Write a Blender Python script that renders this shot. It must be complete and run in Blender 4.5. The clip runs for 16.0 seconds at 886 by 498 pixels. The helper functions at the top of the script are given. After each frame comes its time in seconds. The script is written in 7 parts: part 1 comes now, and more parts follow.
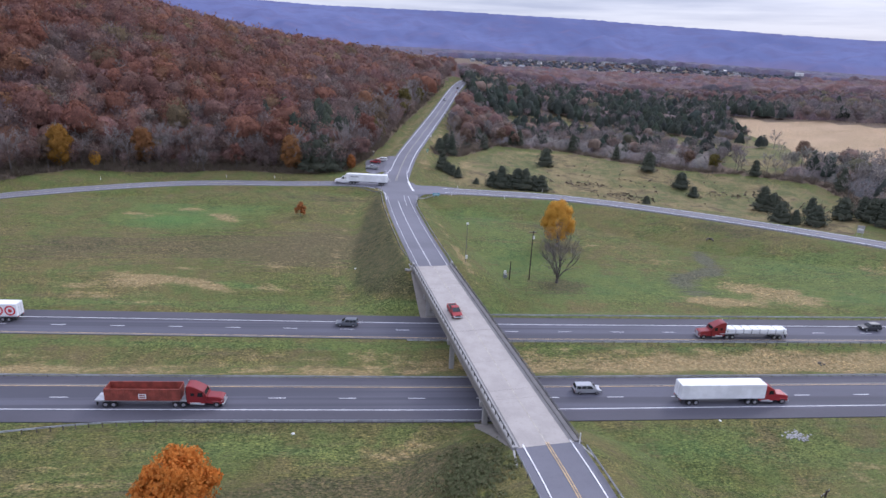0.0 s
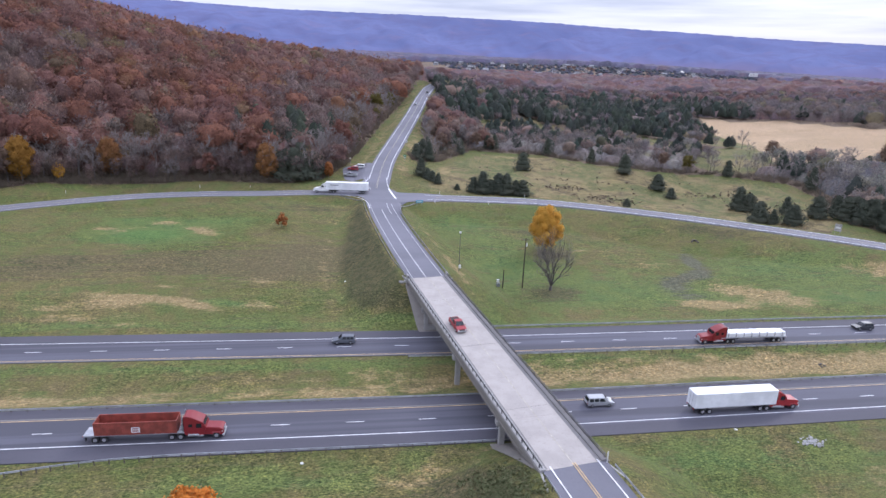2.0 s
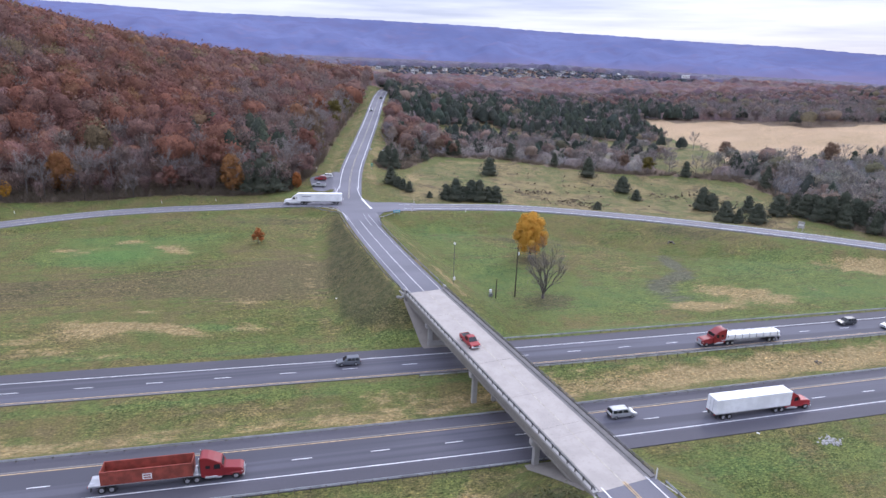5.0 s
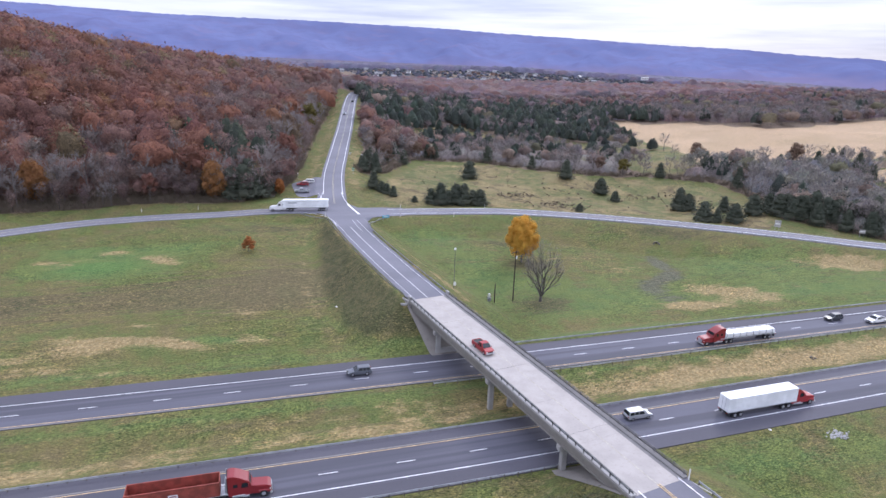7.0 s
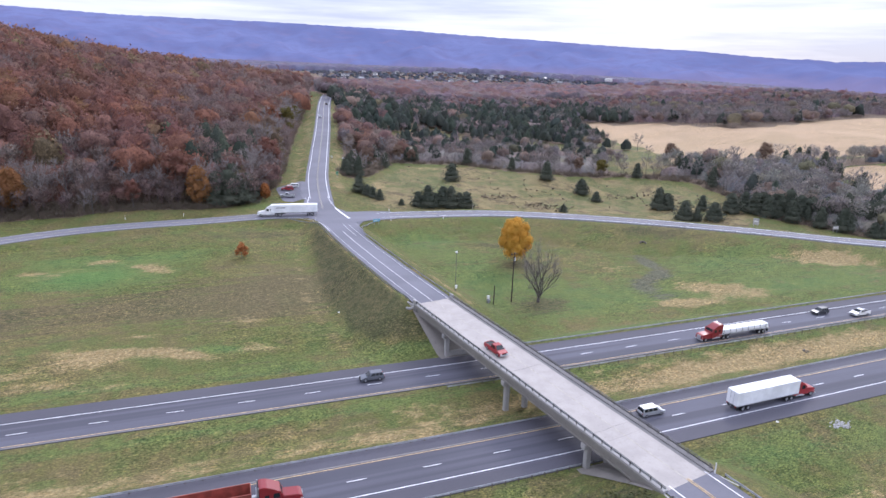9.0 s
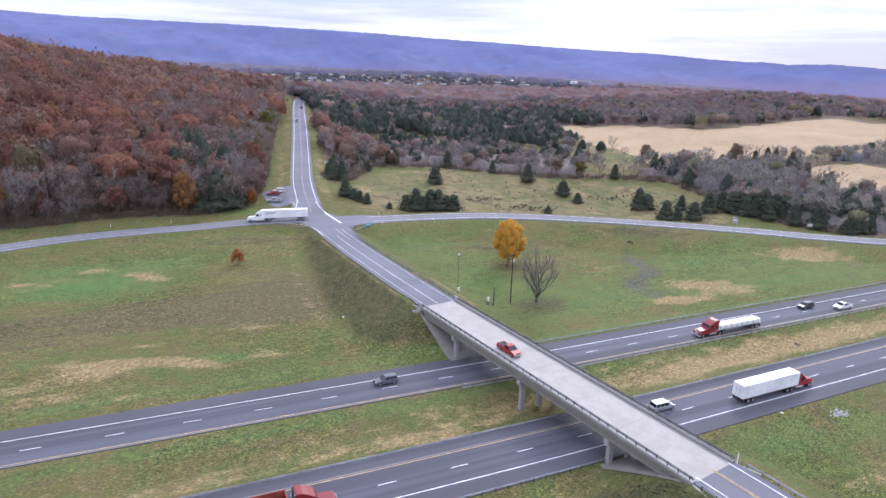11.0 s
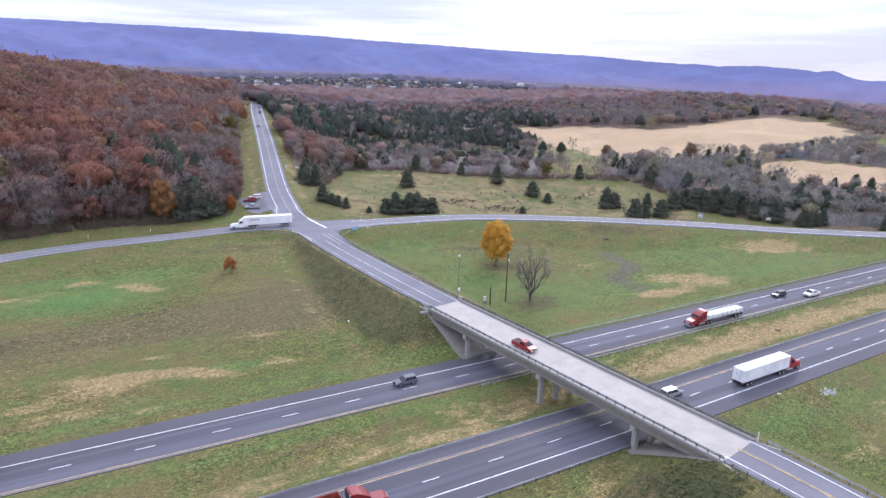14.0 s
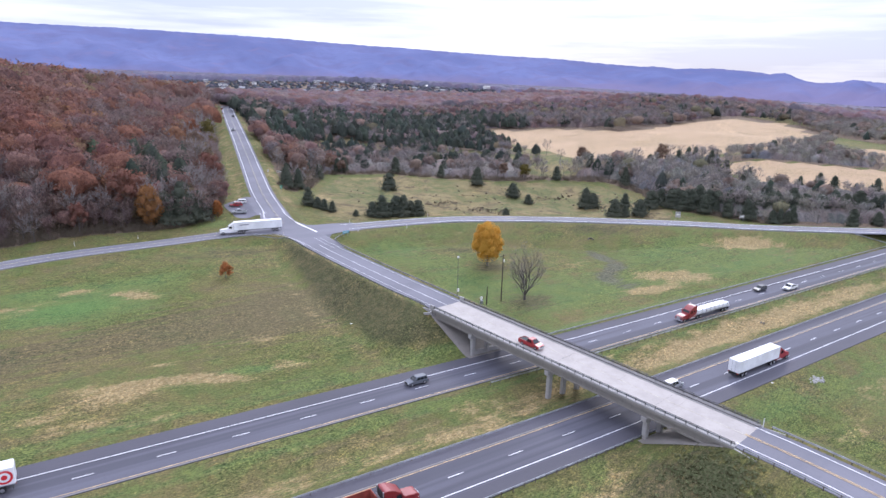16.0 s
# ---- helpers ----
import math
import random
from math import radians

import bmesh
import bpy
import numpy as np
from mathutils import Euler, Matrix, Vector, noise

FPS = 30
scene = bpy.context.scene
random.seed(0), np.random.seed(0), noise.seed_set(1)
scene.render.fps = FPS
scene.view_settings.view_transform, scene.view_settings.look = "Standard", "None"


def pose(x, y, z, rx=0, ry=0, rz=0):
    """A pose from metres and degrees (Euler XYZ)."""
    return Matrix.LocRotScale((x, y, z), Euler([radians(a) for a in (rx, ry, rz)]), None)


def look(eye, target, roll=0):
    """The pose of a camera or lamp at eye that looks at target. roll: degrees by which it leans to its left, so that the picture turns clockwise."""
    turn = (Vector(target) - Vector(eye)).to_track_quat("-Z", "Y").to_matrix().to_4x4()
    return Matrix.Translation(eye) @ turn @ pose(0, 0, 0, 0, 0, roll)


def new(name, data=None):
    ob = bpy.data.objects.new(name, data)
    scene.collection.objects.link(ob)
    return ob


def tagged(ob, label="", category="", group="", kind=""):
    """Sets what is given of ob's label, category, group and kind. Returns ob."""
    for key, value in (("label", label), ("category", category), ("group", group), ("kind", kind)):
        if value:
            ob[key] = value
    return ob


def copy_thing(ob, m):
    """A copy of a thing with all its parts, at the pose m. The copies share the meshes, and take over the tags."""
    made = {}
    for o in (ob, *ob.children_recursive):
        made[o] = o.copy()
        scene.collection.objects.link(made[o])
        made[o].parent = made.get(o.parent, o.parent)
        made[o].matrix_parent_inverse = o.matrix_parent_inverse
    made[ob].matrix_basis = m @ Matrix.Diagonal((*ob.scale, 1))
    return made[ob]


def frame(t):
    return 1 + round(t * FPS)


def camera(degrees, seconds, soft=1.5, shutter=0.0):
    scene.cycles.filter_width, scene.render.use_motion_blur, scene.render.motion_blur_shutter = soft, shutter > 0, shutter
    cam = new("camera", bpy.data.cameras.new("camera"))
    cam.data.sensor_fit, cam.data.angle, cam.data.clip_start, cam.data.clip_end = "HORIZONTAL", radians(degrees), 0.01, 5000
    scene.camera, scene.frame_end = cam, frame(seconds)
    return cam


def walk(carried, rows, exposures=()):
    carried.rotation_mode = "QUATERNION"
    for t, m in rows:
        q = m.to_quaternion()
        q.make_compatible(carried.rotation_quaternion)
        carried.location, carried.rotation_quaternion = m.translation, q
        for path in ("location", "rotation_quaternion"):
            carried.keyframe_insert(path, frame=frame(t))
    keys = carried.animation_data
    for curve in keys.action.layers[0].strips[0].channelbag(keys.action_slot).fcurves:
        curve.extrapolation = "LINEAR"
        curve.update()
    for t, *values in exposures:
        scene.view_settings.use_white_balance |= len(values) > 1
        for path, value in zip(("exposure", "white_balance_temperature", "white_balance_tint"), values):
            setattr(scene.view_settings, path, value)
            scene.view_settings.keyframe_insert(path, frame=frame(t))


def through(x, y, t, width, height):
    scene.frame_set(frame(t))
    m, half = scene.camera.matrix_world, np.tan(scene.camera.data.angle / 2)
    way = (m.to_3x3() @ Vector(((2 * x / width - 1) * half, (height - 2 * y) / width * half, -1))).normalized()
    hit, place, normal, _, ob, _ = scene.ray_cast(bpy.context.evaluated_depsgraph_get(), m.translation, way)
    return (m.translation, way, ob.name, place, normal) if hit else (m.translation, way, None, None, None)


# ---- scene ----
cam = camera(71.2, 16.0)
PATH = [
    (0, (0.465, 0.176, 58.956), (0.645, 2.073, 58.349), 2.7),
    (0.5, (-1.131, 1.505, 58.802), (-0.927, 3.401, 58.2), 2.6),
    (1, (-2.758, 2.75, 58.747), (-2.527, 4.645, 58.15), 2.4),
    (1.5, (-4.625, 4.222, 58.896), (-4.361, 6.113, 58.3), 2.4),
    (2, (-6.454, 5.445, 59.137), (-6.16, 7.332, 58.544), 2.3),
    (2.5, (-8.397, 6.708, 59.134), (-8.072, 8.591, 58.544), 2.2),
    (3, (-10.264, 7.803, 59.321), (-9.911, 9.682, 58.734), 2.1),
    (3.5, (-12.206, 8.994, 59.315), (-11.824, 10.868, 58.73), 2.1),
    (4, (-14.342, 10.111, 59.444), (-13.93, 11.98, 58.862), 2.1),
    (6.5, (-25.027, 14.555, 59.969), (-24.462, 16.387, 59.4), 1.8),
    (7, (-27.486, 15.299, 60.163), (-26.895, 17.124, 59.596), 1.9),
    (7.5, (-29.714, 15.906, 60.267), (-29.099, 17.723, 59.701), 1.9),
    (8, (-31.705, 16.627, 60.213), (-31.064, 18.435, 59.651), 1.8),
    (8.5, (-34.134, 17.17, 60.425), (-33.461, 18.968, 59.864), 1.9),
    (9, (-36.096, 17.813, 60.484), (-35.401, 19.603, 59.925), 1.8),
    (11.5, (-47.403, 20.749, 60.844), (-46.579, 22.488, 60.297), 1.7),
    (12, (-49.686, 21.359, 61.005), (-48.835, 23.085, 60.459), 1.6),
    (12.5, (-51.885, 21.947, 61.083), (-51.007, 23.66, 60.539), 1.6),
    (13, (-54.243, 22.585, 61.054), (-53.34, 24.285, 60.512), 1.6),
    (13.5, (-56.428, 23.083, 61.024), (-55.499, 24.77, 60.485), 1.5),
    (14, (-58.772, 23.658, 61.08), (-57.822, 25.334, 60.543), 1.5),
    (14.5, (-60.784, 24.238, 61.05), (-59.814, 25.903, 60.516), 1.5),
    (15, (-63.295, 24.738, 61.271), (-62.302, 26.391, 60.739), 1.5),
    (15.5, (-65.219, 25.357, 61.262), (-64.201, 26.996, 60.732), 1.5),
    (16, (-67.678, 25.884, 61.403), (-66.632, 27.506, 60.876), 1.4),
]
walk(cam, [(t, look(eye, target, roll)) for t, eye, target, roll in PATH], [(0, 0.40, 5760, 17), (1, 0.57, 5780, 16), (3.5, 0.66, 5800, 16), (7.5, 0.75, 5840, 16), (12.5, 0.82, 5840, 16), (16, 0.85, 5840, 16)])

# ---- sky, sun ----
SUN_AZIMUTH, SUN_ELEVATION = 48.0, 34.0
world = bpy.data.worlds.new("overcast_sky")
scene.world = world
world.use_nodes = True
wn, wl = world.node_tree.nodes, world.node_tree.links
wn.clear()
sky = wn.new("ShaderNodeTexSky")
sky.sky_type, sky.sun_disc = "NISHITA", False
sky.sun_elevation, sky.sun_rotation = radians(SUN_ELEVATION), radians(SUN_AZIMUTH)
sky_level = wn.new("ShaderNodeMix")
sky_level.data_type, sky_level.blend_type = "RGBA", "MULTIPLY"
sky_level.inputs[0].default_value = 1.0
sky_level.inputs[7].default_value = (0.11, 0.11, 0.11, 1)
wl.new(sky.outputs[0], sky_level.inputs[6])
coord = wn.new("ShaderNodeTexCoord")
stretch = wn.new("ShaderNodeMapping")
stretch.inputs["Scale"].default_value = (1.1, 1.1, 15.0)
stretch.inputs["Rotation"].default_value = (radians(1.5), radians(-2.0), radians(20))
wl.new(coord.outputs["Generated"], stretch.inputs[0])
streak = wn.new("ShaderNodeTexNoise")
streak.inputs["Scale"].default_value, streak.inputs["Detail"].default_value, streak.inputs["Roughness"].default_value = 2.2, 7, 0.55
wl.new(stretch.outputs[0], streak.inputs["Vector"])
cloud = wn.new("ShaderNodeValToRGB")
cloud.color_ramp.elements[0].position, cloud.color_ramp.elements[0].color = 0.40, (0.61, 0.64, 0.765, 1)
cloud.color_ramp.elements[1].position, cloud.color_ramp.elements[1].color = 0.60, (0.98, 0.98, 1.03, 1)
wl.new(streak.outputs["Fac"], cloud.inputs[0])
cover = wn.new("ShaderNodeMix")
cover.data_type = "RGBA"
cover.inputs[0].default_value = 0.86
wl.new(sky_level.outputs[2], cover.inputs[6])
wl.new(cloud.outputs[0], cover.inputs[7])
back = wn.new("ShaderNodeBackground")
height_of = wn.new("ShaderNodeSeparateXYZ")
wl.new(coord.outputs["Generated"], height_of.inputs[0])
overcast = wn.new("ShaderNodeMapRange")  # an overcast sky is about three times as bright overhead as at the horizon
overcast.inputs[1].default_value, overcast.inputs[2].default_value = 0.0, 1.0
overcast.inputs[3].default_value, overcast.inputs[4].default_value = 0.56, 1.75
wl.new(height_of.outputs[2], overcast.inputs[0])
wl.new(overcast.outputs[0], back.inputs["Strength"])
wl.new(cover.outputs[2], back.inputs["Color"])
world_out = wn.new("ShaderNodeOutputWorld")
wl.new(back.outputs[0], world_out.inputs["Surface"])
sun = new("sun", bpy.data.lights.new("sun", "SUN"))
sun.data.energy, sun.data.angle, sun.data.color = 1.1, radians(14), (1.0, 0.95, 0.88)
_a, _e = radians(SUN_AZIMUTH), radians(SUN_ELEVATION)
sun.matrix_world = look((math.sin(_a) * math.cos(_e) * 500, math.cos(_a) * math.cos(_e) * 500, math.sin(_e) * 500), (0, 0, 0))


# ---- materials ----
class Paint:
    """A small builder of node materials."""

    def __init__(self, name, rough=0.8, metal=0.0):
        self.mat = bpy.data.materials.new(name)
        self.mat.use_nodes = True
        self.n, self.l = self.mat.node_tree.nodes, self.mat.node_tree.links
        self.bsdf = self.n["Principled BSDF"]
        self.bsdf.inputs["Roughness"].default_value, self.bsdf.inputs["Metallic"].default_value = rough, metal
        self.place = None

    def put(self, value, socket):
        if isinstance(value, (int, float)):
            socket.default_value = value
        elif isinstance(value, tuple):
            socket.default_value = (*value, 1) if len(value) == 3 and len(socket.default_value) == 4 else value
        else:
            self.l.new(value, socket)

    def where(self, scale=(1, 1, 1), own=False):
        c = self.n.new("ShaderNodeTexCoord") if own else self.n.new("ShaderNodeNewGeometry")
        m = self.n.new("ShaderNodeMapping")
        m.inputs["Scale"].default_value = scale
        self.l.new(c.outputs["Object" if own else "Position"], m.inputs[0])
        return m.outputs[0]

    def noise(self, scale, detail=4, stretch=(1, 1, 1), rough=0.55, own=False):
        t = self.n.new("ShaderNodeTexNoise")
        t.inputs["Scale"].default_value, t.inputs["Detail"].default_value, t.inputs["Roughness"].default_value = scale, detail, rough
        self.l.new(self.where(stretch, own), t.inputs["Vector"])
        return t.outputs["Fac"]

    def ramp(self, fac, lo, hi, a=0.0, b=1.0):
        t = self.n.new("ShaderNodeMapRange")
        t.interpolation_type = "SMOOTHSTEP"
        for k, v in zip((0, 1, 2, 3, 4), (fac, lo, hi, a, b)):
            self.put(v, t.inputs[k])
        return t.outputs[0]

    def math(self, op, a, b=0.0):
        t = self.n.new("ShaderNodeMath")
        t.operation = op
        self.put(a, t.inputs[0]), self.put(b, t.inputs[1])
        return t.outputs[0]

    def mix(self, fac, a, b, blend="MIX"):
        t = self.n.new("ShaderNodeMix")
        t.data_type, t.blend_type = "RGBA", blend
        self.put(fac, t.inputs[0]), self.put(a, t.inputs[6]), self.put(b, t.inputs[7])
        return t.outputs[2]

    def attribute(self, name):
        t = self.n.new("ShaderNodeAttribute")
        t.attribute_name = name
        return t.outputs["Color"]

    def split(self, colour):
        t = self.n.new("ShaderNodeSeparateColor")
        self.l.new(colour, t.inputs[0])
        return t.outputs

    def chance(self):
        return self.n.new("ShaderNodeObjectInfo").outputs["Random"]

    def island(self):
        return self.n.new("ShaderNodeNewGeometry").outputs["Random Per Island"]

    def bump(self, height, strength=0.3, distance=0.05):
        t = self.n.new("ShaderNodeBump")
        t.inputs["Strength"].default_value, t.inputs["Distance"].default_value = strength, distance
        self.l.new(height, t.inputs["Height"])
        self.l.new(t.outputs[0], self.bsdf.inputs["Normal"])

    def colour(self, c):
        self.put(c, self.bsdf.inputs["Base Color"])
        return self.mat

    def leafy(self, c, through=0.35):
        """Thin foliage: part of the light passes through it."""
        glow = self.n.new("ShaderNodeBsdfTranslucent")
        self.put(c, glow.inputs["Color"])
        both = self.n.new("ShaderNodeMixShader")
        both.inputs[0].default_value = through
        self.l.new(self.bsdf.outputs[0], both.inputs[1])
        self.l.new(glow.outputs[0], both.inputs[2])
        self.l.new(both.outputs[0], self.n["Material Output"].inputs["Surface"])
        return self.colour(c)


def plain(name, c, rough=0.6, metal=0.0, vary=0.15, scale=1.5):
    """A painted or bare surface with soft unevenness at two scales."""
    p = Paint(name, rough, metal)
    dark = tuple(v * (1 - vary) for v in c)
    light = tuple(min(1, v * (1 + vary * 0.6)) for v in c)
    tone = p.mix(p.ramp(p.noise(scale, 5, own=True), 0.35, 0.65), dark, light)
    tone = p.mix(p.ramp(p.noise(scale * 9, 3, own=True), 0.55, 0.8, 0, vary), tone, tuple(v * 0.6 for v in c))
    return p.colour(tone)


def asphalt(name, c, wheel=0.0):
    p = Paint(name, 0.85)
    tone = p.mix(p.ramp(p.noise(0.09, 4, (0.35, 1, 1)), 0.3, 0.7), tuple(v * 0.86 for v in c), tuple(v * 1.14 for v in c))
    tone = p.mix(p.ramp(p.noise(1.7, 5), 0.5, 0.75, 0, 0.4), tone, tuple(v * 0.72 for v in c))
    tone = p.mix(p.ramp(p.noise(14, 2), 0.35, 0.75, 0, 0.35), tone, tuple(v * 1.3 for v in c))
    if wheel:
        band = p.noise(0.55, 2, (0.012, 1, 1), 0.4)
        tone = p.mix(p.ramp(band, 0.42, 0.6, 0, wheel), tone, tuple(v * 0.62 for v in c))
    p.bump(p.noise(30, 3), 0.2, 0.02)
    return p.colour(tone)


HIGHWAY_TAR = asphalt("highway_asphalt", (0.086, 0.085, 0.108), 0.75)
SHOULDER_TAR = asphalt("shoulder_asphalt", (0.069, 0.066, 0.082))
ROAD_TAR = asphalt("worn_road_asphalt", (0.136, 0.134, 0.158), 0.0)


def make_ground():
    """Autumn grass in its kinds, by the zones that the ground sheet carries."""
    p = Paint("grassland", 0.95)
    p.bsdf.inputs["Specular IOR Level"].default_value = 0.2
    zone, more = p.split(p.attribute("zone")), p.split(p.attribute("more"))
    straw, wheat, litter = zone[0], zone[1], zone[2]
    lush, scrub, meadow = more[0], more[1], more[2]
    extra = p.split(p.attribute("extra"))
    wet, mown, bank = extra[0], extra[1], extra[2]
    lines = p.noise(0.55, 6, (0.045, 1, 1), 0.7)
    wide, mid, fine = p.noise(0.022, 5), p.noise(0.16, 6, rough=0.62), p.noise(1.3, 5)
    rows = p.noise(0.6, 5, (0.09, 1, 1), 0.65)
    blade = p.noise(2.6, 4, (0.25, 1, 1), 0.7)
    grain = p.noise(3.4, 4, rough=0.7)
    base = p.mix(p.ramp(wide, 0.36, 0.66), (0.095, 0.109, 0.033), (0.138, 0.122, 0.052))
    base = p.mix(p.ramp(mid, 0.44, 0.60, 0, 0.7), base, (0.088, 0.120, 0.038))
    base = p.mix(p.ramp(p.noise(0.05, 5, rough=0.6), 0.50, 0.64, 0, 0.55), base, (0.150, 0.126, 0.056))
    base = p.mix(p.ramp(mid, 0.48, 0.30, 0, 0.45), base, (0.138, 0.108, 0.066))
    base = p.mix(p.ramp(rows, 0.50, 0.70, 0, 0.65), base, (0.120, 0.098, 0.058))
    base = p.mix(p.ramp(rows, 0.44, 0.28, 0, 0.45), base, (0.165, 0.155, 0.080))
    ragged = p.math("ADD", p.math("MULTIPLY", p.math("SUBTRACT", mid, 0.5), 1.5), p.math("ADD", p.math("MULTIPLY", p.math("SUBTRACT", rows, 0.5), 1.5), p.math("MULTIPLY", p.math("SUBTRACT", blade, 0.5), 1.0)))
    mow = p.math("ADD", mown, p.math("MULTIPLY", p.math("SUBTRACT", lines, 0.5), 3.2))
    base = p.mix(p.ramp(mow, 0.5, 0.95, 0, 0.8), base, p.mix(p.ramp(fine, 0.4, 0.65), (0.092, 0.078, 0.045), (0.148, 0.120, 0.068)))
    base = p.mix(p.ramp(p.math("ADD", lush, p.math("MULTIPLY", ragged, 1.0)), 0.2, 0.9, 0, 0.85), base, p.mix(p.ramp(mid, 0.4, 0.62), (0.082, 0.136, 0.046), (0.118, 0.148, 0.048)))
    base = p.mix(p.ramp(p.math("ADD", lush, p.math("MULTIPLY", ragged, 0.8)), 0.95, 1.7, 0, 0.8), base, (0.084, 0.156, 0.048))
    base = p.mix(p.ramp(p.math("ADD", scrub, ragged), 0.30, 0.75, 0, 0.8), base, p.mix(p.ramp(fine, 0.4, 0.65), (0.062, 0.062, 0.032), (0.122, 0.098, 0.060)))
    base = p.mix(p.ramp(p.math("ADD", meadow, p.math("MULTIPLY", p.math("SUBTRACT", mid, 0.5), 0.6)), 0.35, 0.65), base,
                 p.mix(p.ramp(p.noise(0.055, 5), 0.42, 0.58), p.mix(p.ramp(mid, 0.44, 0.6), (0.098, 0.110, 0.046), (0.158, 0.146, 0.066)), p.mix(p.ramp(mid, 0.48, 0.62), (0.200, 0.165, 0.084), (0.110, 0.088, 0.052))))
    patchy = p.math("ADD", p.math("MULTIPLY", p.math("SUBTRACT", p.noise(0.3, 5, (0.5, 1, 1), 0.65), 0.5), 2.4), p.math("MULTIPLY", p.math("SUBTRACT", blade, 0.5), 1.2))
    base = p.mix(p.ramp(p.math("ADD", straw, patchy), 0.30, 0.95, 0, 0.85), base, p.mix(p.ramp(fine, 0.35, 0.7), (0.225, 0.165, 0.085), (0.345, 0.270, 0.150)))
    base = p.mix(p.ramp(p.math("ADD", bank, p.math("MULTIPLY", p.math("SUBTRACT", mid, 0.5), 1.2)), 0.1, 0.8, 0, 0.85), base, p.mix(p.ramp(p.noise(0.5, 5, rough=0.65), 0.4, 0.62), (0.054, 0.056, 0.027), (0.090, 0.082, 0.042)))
    base = p.mix(p.ramp(p.math("ADD", wet, ragged), 0.35, 0.9, 0, 0.8), base, p.mix(p.ramp(fine, 0.4, 0.65), (0.084, 0.082, 0.068), (0.118, 0.116, 0.092)))
    base = p.mix(p.ramp(p.math("ADD", litter, p.math("MULTIPLY", p.math("SUBTRACT", mid, 0.5), 0.4)), 0.4, 0.6), base,
                 p.mix(p.ramp(fine, 0.35, 0.65), (0.110, 0.084, 0.066), (0.185, 0.140, 0.108)))
    crop = p.mix(p.ramp(p.noise(0.03, 5, (1, 1, 1)), 0.35, 0.7), (0.385, 0.282, 0.190), (0.330, 0.248, 0.160))
    crop = p.mix(p.ramp(p.noise(0.35, 3, (0.15, 1, 1)), 0.45, 0.7, 0, 0.4), crop, (0.26, 0.192, 0.118))
    crop = p.mix(p.ramp(p.noise(0.012, 5, (0.6, 1, 1), 0.65), 0.52, 0.62, 0, 0.55), crop, (0.42, 0.31, 0.21))
    base = p.mix(p.ramp(p.math("ADD", wheat, p.math("MULTIPLY", p.math("SUBTRACT", mid, 0.5), 0.25)), 0.42, 0.58), base, crop)
    # blades, tufts and dead stalks: darker and paler flecks over every kind of grass, thicker in some places than others
    coarse = p.ramp(p.noise(0.045, 4, (0.6, 1, 1), 0.6), 0.38, 0.62)

    def fleck(fac, lo, hi, amount, tint):
        nonlocal base
        base = p.mix(p.math("MULTIPLY", p.ramp(fac, lo, hi, 0, amount), p.math("ADD", 0.45, p.math("MULTIPLY", coarse, 0.55))), base, p.mix(1.0, base, tint, "MULTIPLY"))

    clump, tuft = p.noise(0.42, 4, (0.45, 1, 1), 0.7), p.noise(1.05, 3, (0.6, 1, 1), 0.75)
    tussock, stalk = p.noise(1.9, 2, (0.5, 1, 1), 0.6), p.noise(4.2, 2, (0.5, 1, 1), 0.6)
    fleck(clump, 0.52, 0.66, 0.4, (0.66, 0.70, 0.62))
    fleck(clump, 0.46, 0.32, 0.4, (1.45, 1.36, 1.25))
    fleck(tuft, 0.52, 0.64, 0.5, (0.60, 0.64, 0.60))
    fleck(tuft, 0.46, 0.34, 0.45, (1.6, 1.48, 1.3))
    fleck(grain, 0.50, 0.64, 0.8, (0.45, 0.50, 0.45))
    fleck(grain, 0.46, 0.32, 0.6, (1.7, 1.55, 1.4))
    fleck(tussock, 0.58, 0.64, 0.7, (0.52, 0.57, 0.52))
    fleck(tussock, 0.41, 0.35, 0.6, (1.65, 1.52, 1.4))
    fleck(stalk, 0.54, 0.60, 0.9, (0.4, 0.45, 0.4))
    fleck(stalk, 0.42, 0.36, 0.9, (1.8, 1.66, 1.5))
    fleck(blade, 0.46, 0.24, 0.5, (1.8, 1.6, 1.4))
    base = p.mix(1.0, base, (1.04, 1.02, 0.98), "MULTIPLY")
    p.bump(p.math("ADD", grain, p.math("MULTIPLY", fine, 1.5)), 0.6, 0.35)
    return p.colour(base)


GRASSLAND = make_ground()


def concrete(name, c, stain=0.5):
    p = Paint(name, 0.85)
    tone = p.mix(p.ramp(p.noise(0.35, 5), 0.32, 0.68), tuple(v * 0.9 for v in c), tuple(min(0.9, v * 1.06) for v in c))
    tone = p.mix(p.ramp(p.noise(2.2, 6, (1, 1, 0.4)), 0.52, 0.8, 0, stain), tone, tuple(v * 0.55 for v in c))
    tone = p.mix(p.ramp(p.noise(18, 3), 0.4, 0.75, 0, 0.2), tone, tuple(v * 0.75 for v in c))
    p.bump(p.noise(25, 3), 0.15, 0.02)
    return p.colour(tone)


